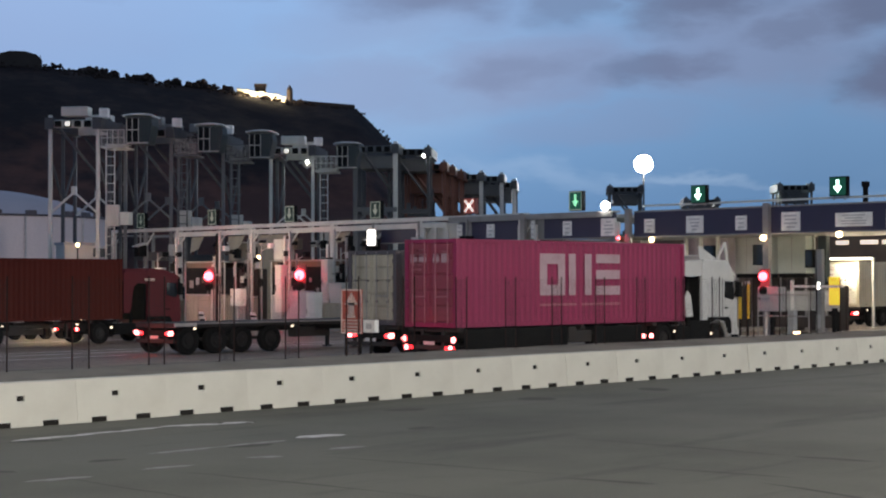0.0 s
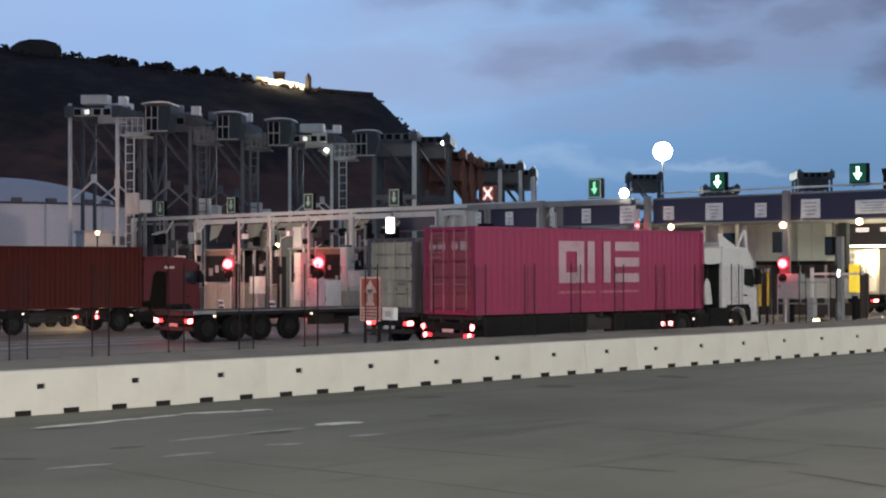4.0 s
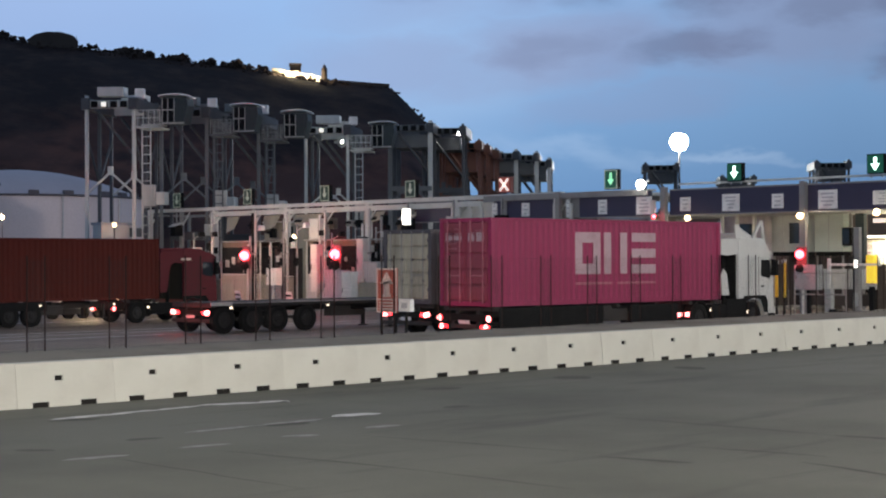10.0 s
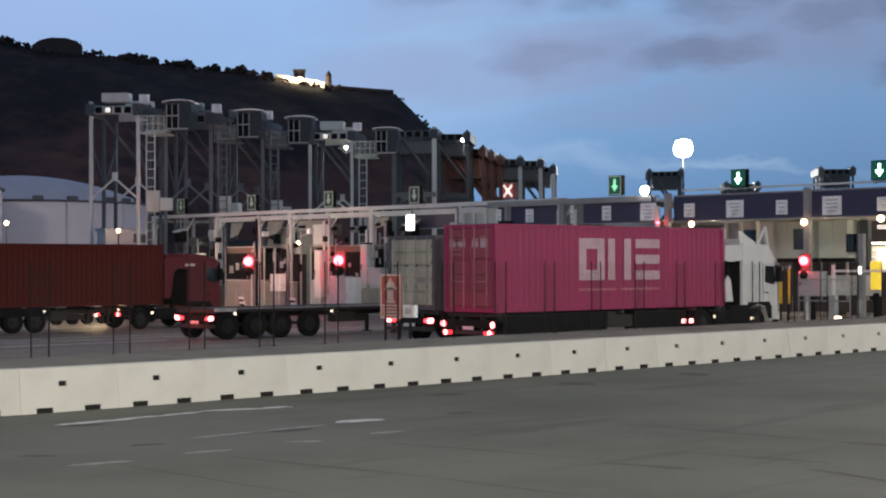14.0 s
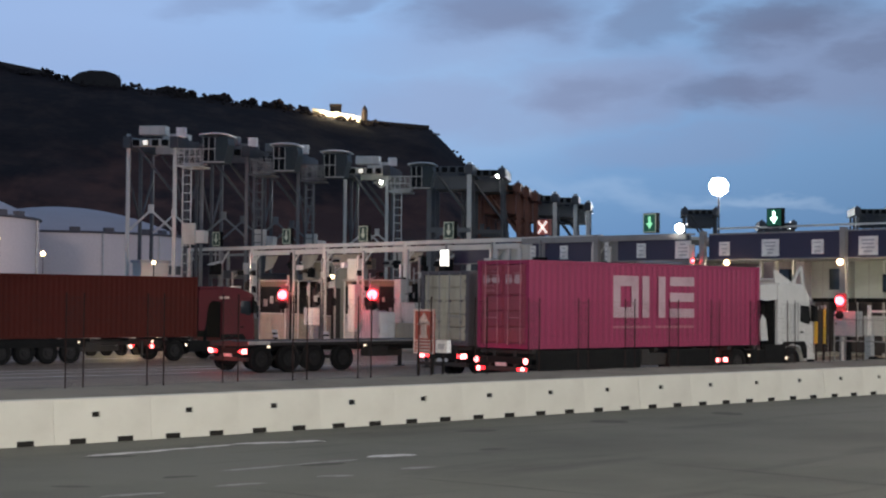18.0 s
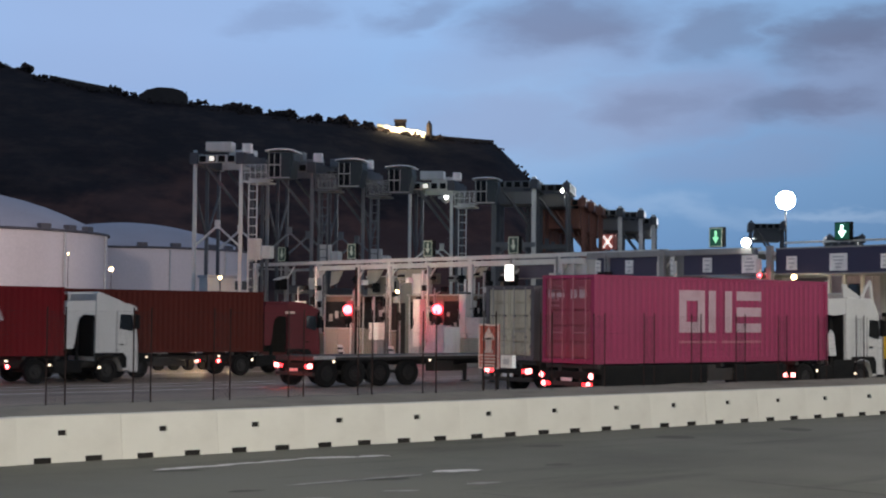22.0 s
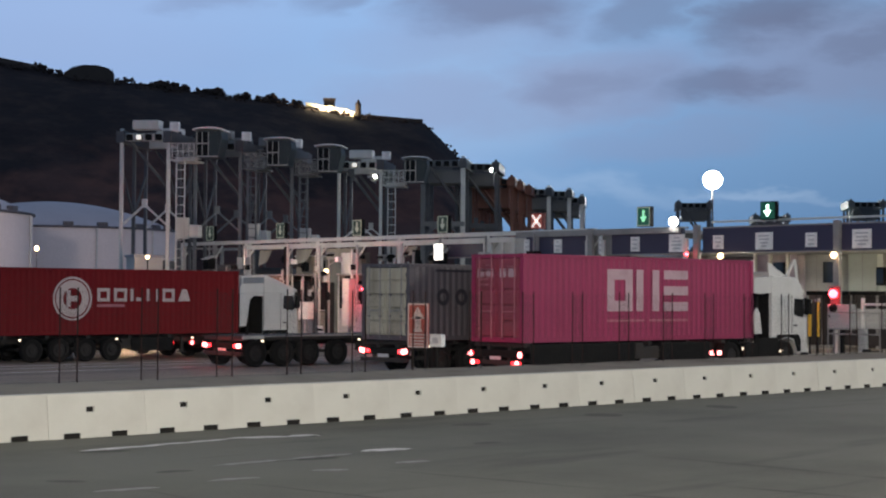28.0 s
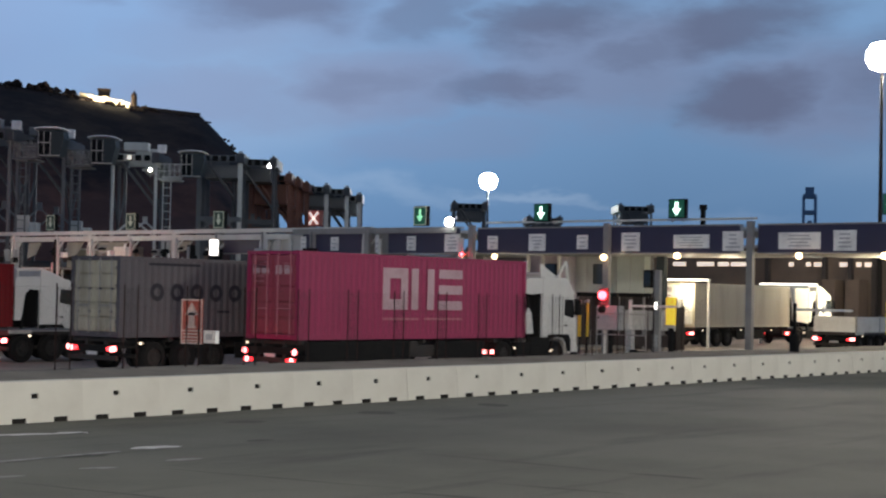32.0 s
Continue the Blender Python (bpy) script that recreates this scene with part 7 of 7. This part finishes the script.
# ---- tanks, masts, hill ----
def build_tank(x, y, r, h, rise):
    t = thing("storage_tank", "white storage tank with a domed roof", "tank", "storage tanks", at=pose(x, y, -0.3))
    seg, n = 72, 8
    bm = B()
    rod(bm, (0, 0, 0), (0, 0, h), r, seg=seg, caps=False)
    part("shell", bm, M_TANK, t, smooth=True)
    bm = B()
    rings = []
    for j in range(n):
        q = r * (1 - j / n)
        rings.append([bm.verts.new((q * math.cos(2 * math.pi * i / seg), q * math.sin(2 * math.pi * i / seg), h + rise * (1 - (q / r) ** 2))) for i in range(seg)])
    apex = bm.verts.new((0, 0, h + rise))
    for j in range(n - 1):
        for i in range(seg):
            k = (i + 1) % seg
            bm.faces.new((rings[j][i], rings[j][k], rings[j + 1][k], rings[j + 1][i]))
    for i in range(seg):
        bm.faces.new((rings[-1][i], rings[-1][(i + 1) % seg], apex))
    part("dome", bm, M_TANKROOF, t, smooth=True)
    bm = B()
    for i in range(seg):
        a0, a1 = 2 * math.pi * i / seg, 2 * math.pi * (i + 1) / seg
        rod(bm, ((r + 0.2) * math.cos(a0), (r + 0.2) * math.sin(a0), h), ((r + 0.2) * math.cos(a1), (r + 0.2) * math.sin(a1), h), 0.22, seg=6, caps=False)
    part("rim_rail", bm, M_TANKRIM, t)
    for a in (-112, -97, -78, -66, -55, -140):
        part("roof_valve", box(B(), -0.5, 0.5, -0.9, 0.9, 0, 0.75, bevel=0.1), M_TANKRIM, t, "", pose((r - 0.4) * math.cos(radians(a)), (r - 0.4) * math.sin(radians(a)), h + 0.15, 0, 0, a))
    for a in (-70, -100, -130, -40):
        q = radians(a)
        part("down_pipe", rod(B(), ((r + 0.2) * math.cos(q), (r + 0.2) * math.sin(q), 0), ((r + 0.2) * math.cos(q), (r + 0.2) * math.sin(q), h), 0.16, seg=8), M_GALV, t)
    return t


def build_mast(x, y, h, lit=True, r=1.35):
    m = thing("light_mast", "tall steel floodlight mast with a lit head", "light mast", "light masts", at=pose(x, y, -0.3))
    part("pole", rod(B(), (0, 0, 0), (0, 0, h - 1.0), 0.22, 0.10, seg=14), M_POST, m)
    for dz, q, n in ((-0.55, 0.60, 8), (0.0, 0.92, 12), (0.55, 0.60, 8)):
        part("ring", rod(B(), (0, 0, h + dz - 0.07), (0, 0, h + dz + 0.07), q, q, seg=20), M_GALV, m)
        for k in range(n):
            a = 2 * math.pi * k / n
            at = pose(q * 0.9 * math.cos(a), q * 0.9 * math.sin(a), h + dz, 0, 0, math.degrees(a))
            f = part("floodlight", box(B(), -0.10, 0.25, -0.36, 0.36, -0.34, 0.38, bevel=0.04), M_GALV, m, "", at)
            part("lens", box(B(), 0.252, 0.28, -0.33, 0.33, -0.31, 0.35), G_MAST, f)
    # added glowing sphere gives the floodlights the round shape of their glare
    bm = B()
    bmesh.ops.create_uvsphere(bm, u_segments=24, v_segments=16, radius=1.16)
    bmesh.ops.scale(bm, vec=(1, 1, 0.96), verts=bm.verts)
    bmesh.ops.translate(bm, verts=bm.verts, vec=(0, 0, h))
    part("glare_globe", bm, G_MAST, m, "glowing globe in place of the floodlights' round glare", smooth=True)
    part("base", box(B(), -0.6, 0.6, -0.6, 0.6, -0.1, 0.5), M_KERB, m)


RIDGE = [(30, 2), (38, 3), (42, 12), (44.7, 40), (45.9, 68), (46.5, 84), (46.8, 89), (47.1, 94), (47.5, 100), (47.8, 102), (49.9, 104.2), (52, 110), (53.6, 112.5), (55.2, 115), (56.9, 118), (58.5, 121), (60.2, 123), (61.3, 126.5), (63.6, 132), (64.4, 136), (65.6, 140), (70, 143), (80, 150), (95, 140), (115, 90), (130, 20)]


def ridge(az):
    return float(np.interp(az, [r[0] for r in RIDGE], [r[1] for r in RIDGE]))


def hill_point(az, s):
    """s from 0 at the foot to 1 on the ridge, past 1 behind it."""
    r = 470 + 430 * s
    top = ridge(az)
    z = top * (min(s, 1) ** 0.85) if s <= 1 else top * (1 - 0.9 * (s - 1))
    a = radians(az)
    p = Vector((r * math.cos(a), r * math.sin(a), z))
    rough = noise.noise(p * 0.013) * 9 + noise.noise(p * 0.05) * 2.5
    p.z += rough * (1 - s if s < 1 else 0) * min(1, top / 60) - 2 * (s == 0)
    return p


def build_hill():
    bm = B()
    azs = np.concatenate([np.arange(30, 44, 0.5), np.arange(44, 66, 0.1), np.arange(66, 130.1, 0.5)])
    ss = list(np.linspace(0, 1, 22)) + [1.25, 1.6, 2.0]
    v = [[bm.verts.new(hill_point(a, s)) for s in ss] for a in azs]
    for i in range(len(azs) - 1):
        for j in range(len(ss) - 1):
            bm.faces.new((v[i][j], v[i + 1][j], v[i + 1][j + 1], v[i][j + 1]))
    thing("hill", "dark scrub-covered hill under the dusk sky", "hill", bm=bm, mat=M_HILL, kind="structure", smooth=True)
    # woods: clumps over the slope and along the ridge
    rng = random.Random(21)
    verts, faces = [], []
    ico = B()
    bmesh.ops.create_icosphere(ico, subdivisions=2, radius=1.0)
    ico.verts.ensure_lookup_table()
    base = [k.co.copy() for k in ico.verts]
    tri = [tuple(k.index for k in f.verts) for f in ico.faces]
    ico.free()

    def clump(p, r):
        k = len(verts)
        q = Euler((rng.uniform(0, 6), rng.uniform(0, 6), rng.uniform(0, 6))).to_matrix()
        for b in base:
            verts.append(p + q @ (b * r * rng.uniform(0.7, 1.25)))
        faces.extend([tuple(k + i for i in t) for t in tri])

    def tree(p, h, w, n):
        for _ in range(n):
            a, u = rng.uniform(0, 6.28), rng.random()
            rr = w * math.sqrt(rng.random()) * (0.45 + 0.75 * math.sin(math.pi * min(0.95, u + 0.1)))
            clump(p + Vector((rr * math.cos(a), rr * math.sin(a), h * (0.05 + 0.80 * u))), rng.uniform(0.16, 0.30) * h)

    for _ in range(160):
        az, s = rng.uniform(44, 76), rng.uniform(0.95, 0.995)
        if ridge(az) < 95:
            continue
        tree(hill_point(az, s) + Vector((0, 0, -1.0)), rng.uniform(2, 4), rng.uniform(3, 6), 7)
    az = 46.4
    while az < 76:
        p = hill_point(az, 1.0)
        # bare wall tops between the woods
        wall = 47.0 < az < 49.6 or 61.5 < az < 63.4 or 50.2 < az < 51.9
        h = rng.uniform(0.6, 1.2) if wall else rng.choice((0.7, 1.0, 1.3, 1.8, 2.4, 3.6))
        tree(p + Vector((0, 0, -0.6 if az > 47.8 else -1.2 - 0.4 * h)), h, h * rng.uniform(0.6, 1.1), 10 if not wall else 6)
        az += rng.uniform(0.05, 0.14) if wall else rng.uniform(0.02, 0.05) if az < 47.8 else rng.uniform(0.04, 0.20)
    for az, h in ((53.1, 5), (53.3, 3), (54.0, 4), (54.3, 3), (55.0, 5), (55.15, 4), (55.4, 3.5), (56.2, 4), (56.5, 4.5), (56.9, 5), (57.1, 4), (57.3, 3), (64.3, 5)):
        tree(hill_point(az, 1.0) + Vector((0, 0, -0.5)), h, h * 0.75, 34)
    me = bpy.data.meshes.new("hill_woods")
    me.from_pydata([tuple(p) for p in verts], [], faces)
    me.materials.append(M_FOLIAGE)
    me.shade_smooth()
    ob = new("hill_woods", me)
    tagged(ob, "dark bushes and trees on the hill", "woods", kind="stuff")

    # fortress walls along the top
    def rampart(name, az0, az1, z0, z1, depth, mat, label, base=-6):
        n = max(2, int((az1 - az0) / 0.2))
        bm = B()
        rows = []
        for i in range(n + 1):
            az = az0 + (az1 - az0) * i / n
            a = radians(az)
            t = z0 + (z1 - z0) * i / n
            rows.append([bm.verts.new((r * math.cos(a), r * math.sin(a), z)) for r, z in ((893, t + base), (895, t), (895 + depth, t), (895 + depth, t + base))])
        for p, q in zip(rows, rows[1:]):
            for k in range(3):
                bm.faces.new((p[k], q[k], q[k + 1], p[k + 1]))
        bm.faces.new(rows[0])
        bm.faces.new(rows[-1][::-1])
        return thing(name, label, "fortress wall", "fortress walls", bm=bm, mat=mat)

    rampart("fortress_wall", 47.6, 49.7, 102.4, 104.9, 8, M_WALLSTONE, "long low dark fortress wall on the hilltop", -9)
    rampart("fortress_wall", 61.3, 63.5, 127.8, 133.5, 8, M_WALLSTONE, "sloping dark fortress wall on the hilltop", -5)
    for az0, az1, z0, z1, base_ in ((50.08, 50.32, 106.6, 107.3, -4.2), (50.32, 50.52, 107.9, 108.2, -4.4), (50.52, 50.85, 108.0, 108.8, -4.0), (50.86, 51.05, 109.6, 109.9, -4.6), (51.06, 51.36, 109.2, 109.9, -3.2), (51.37, 51.55, 110.4, 110.7, -2.6), (51.56, 51.85, 110.5, 111.3, -1.6)):
        rampart("lit_fortress_wall", az0, az1, z0, z1, 10, M_LITSTONE, "pale floodlit stretch of fortress wall on the hilltop", base_)
    a = radians(50.9)
    for az, z in ((50.3, 104.0), (50.7, 105.0), (51.1, 106.0), (51.5, 107.0)):
        q = radians(az)
        f = thing("castle_floodlight", "warm floodlight before the fortress wall", "floodlight", "castle floodlights", at=pose(889 * math.cos(q), 889 * math.sin(q), z, 0, 0, az))
        part("case", box(B(), -0.4, 0.4, -0.8, 0.8, 0, 0.7), M_BLACK, f)
        part("lens", box(B(), 0.41, 0.46, -0.7, 0.7, 0.1, 0.6), G_CASTLE, f)
        point_lamp("castle_flood_light", (890 * math.cos(q), 890 * math.sin(q), z + 1.6), 6000, 0.6, (1.0, 0.80, 0.50))
    k = thing("keep", "small dark keep above the floodlit wall", "tower", at=pose(911 * math.cos(radians(51.0)), 911 * math.sin(radians(51.0)), 108, 0, 0, 51.0))
    part("tower", box(B(), -4, 4, -3.2, 3.2, 0, 6.4), M_WALLSTONE, k)
    part("parapet", box(B(), -4.4, 4.4, -3.6, 3.6, 6.402, 7.4), M_WALLSTONE, k)
    k = thing("watch_turret", "small stone turret on the hilltop", "tower", at=pose(896 * math.cos(radians(49.95)), 896 * math.sin(radians(49.95)), 103, 0, 0, 50))
    part("turret", rod(B(), (0, 0, 0), (0, 0, 7.5), 1.9, 1.7), M_WALLSTONE, k)
    part("cap", rod(B(), (0, 0, 7.5), (0, 0, 10.5), 1.9, 0.2), M_WALLSTONE, k)
    # low domed building with a spire
    k = thing("hill_building", "low dark domed building on the hilltop", "building", at=pose(898 * math.cos(radians(59.55)), 898 * math.sin(radians(59.55)), 119, 0, 0, 59.5))
    bm = B()
    prism(bm, [(-14, 0), (-14, 5), (-11, 8), (-5, 9.6), (3, 9.6), (9, 8), (13, 5), (14, 0)], -6, 6)
    ob = part("hall", bm, M_WALLSTONE, k, at=pose(0, 0, 0, 0, 0, 90))
    part("spire", rod(B(), (0, -13, 5), (0, -13, 8.6), 0.7, 0.1), M_WALLSTONE, k)


def build_far_crane():
    c = thing("quay_crane", "far blue-grey quay crane on the skyline", "crane", at=pose(811, 391, 0, 0, 0, 26))
    for x in (-5, 5):
        for y in (-3.2, 3.2):
            part("leg", box(B(), x - 0.8, x + 0.8, y - 0.8, y + 0.8, 0, 62), M_SEACRANE, c)
    for z in (61, 52, 30):
        part("beam", box(B(), -6, 6, -3.6, 3.6, z, z + 2), M_SEACRANE, c)
    part("boom_hinge", box(B(), -3, 3, -2.4, 2.4, 63.01, 67), M_SEACRANE, c)
    part("boom", box(B(), -40, 40, -1.2, 1.2, 44, 46.5), M_SEACRANE, c)


VX = (42.9, 44.7, 48.7)


def build_far_lamps():
    for x, y, h, r in ((91.4, 166.6, 7.8, 0.27), (85.0, 165.0, 9.4, 0.13), (60.2, 94.2, 5.2, 0.14), (64.0, 79.2, 4.2, 0.13)):
        l = thing("yard_lamp", "small warm yard lamp on a thin pole", "lamp", "yard lamps", at=pose(x, y, -0.3))
        part("pole", rod(B(), (0, 0, 0), (0, 0, h + 0.25), 0.04), M_POST, l)
        bm = B()
        bmesh.ops.create_uvsphere(bm, u_segments=10, v_segments=6, radius=r)
        bmesh.ops.translate(bm, verts=bm.verts, vec=(0, 0, h + 0.3))
        part("globe", bm, G_WARM, l)
    point_lamp("yard_lamp_light", (91.0, 166.0, 8.6), 5000, 0.4, (1.0, 0.72, 0.62))
    # pale vans and a warm lamp seen under the waiting truck
    for x, w in ((VX[0], 1.5), (VX[1], 1.5), (VX[2], 1.9)):
        v = thing("parked_van", "pale parked van behind the truck queue", "van", "parked vans", at=pose(x, 73.0, yard(73)))
        part("body", prism(B(), [(-w / 2, 0.35), (-w / 2, 1.9), (w * 0.25, 1.95), (w * 0.5, 1.2), (w * 0.55, 0.35)], -0.85, 0.85), M_CAB, v)
        part("window", box(B(), -w / 2 + 0.2, w * 0.22, -0.875, -0.855, 1.2, 1.7), M_GLASS, v)
        for xx in (-w * 0.3, w * 0.32):
            part("wheel", rod(B(), (xx, -0.88, 0.33), (xx, -0.66, 0.33), 0.33, seg=16), M_RUBBER, v)
    # hidden warm fill, added behind the truck to brighten the vans
    point_lamp("van_fill_light", (VX[1] - 0.6, 70.6, 1.1), 300, 0.15, (1.0, 0.78, 0.5))
    l = thing("yard_lamp", "small warm yard lamp on a thin pole", "lamp", "yard lamps", at=pose(VX[1] + 1.0, 71.2, yard(71)))
    part("pole", rod(B(), (0, 0, 0), (0, 0, 0.9), 0.05), M_POST, l)
    part("globe", rod(B(), (0, 0, 0.9), (0, 0, 1.0), 0.09), G_WARM, l)
    # pale low sheds behind the queue
    for x, y, w, h in ((60.95, 97.2, 2.3, 5.5),):
        s = thing("shed", "low pale shed behind the lanes", "shed", "sheds", at=pose(x, y, -0.3))
        part("wall", box(B(), -w / 2, w / 2, -2, -0.9, 0, h), M_CABINGREY, s)
        part("roof", box(B(), -w / 2 - 0.1, w / 2 + 0.1, -2.1, -0.8, h + 0.002, h + 0.2), M_ROOF, s)


build_islands()
build_arrow_sign()
build_carriers()
warning_beacon = build_beacon()
lane_lamp_head = build_flasher()
build_tank(97.6, 230.1, 24.5, 14.7, 6.8)
build_tank(152.3, 272.2, 24.0, 14.8, 5.6)
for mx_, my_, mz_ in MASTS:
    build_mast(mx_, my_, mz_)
build_hill()
build_far_crane()
build_far_lamps()

motions()
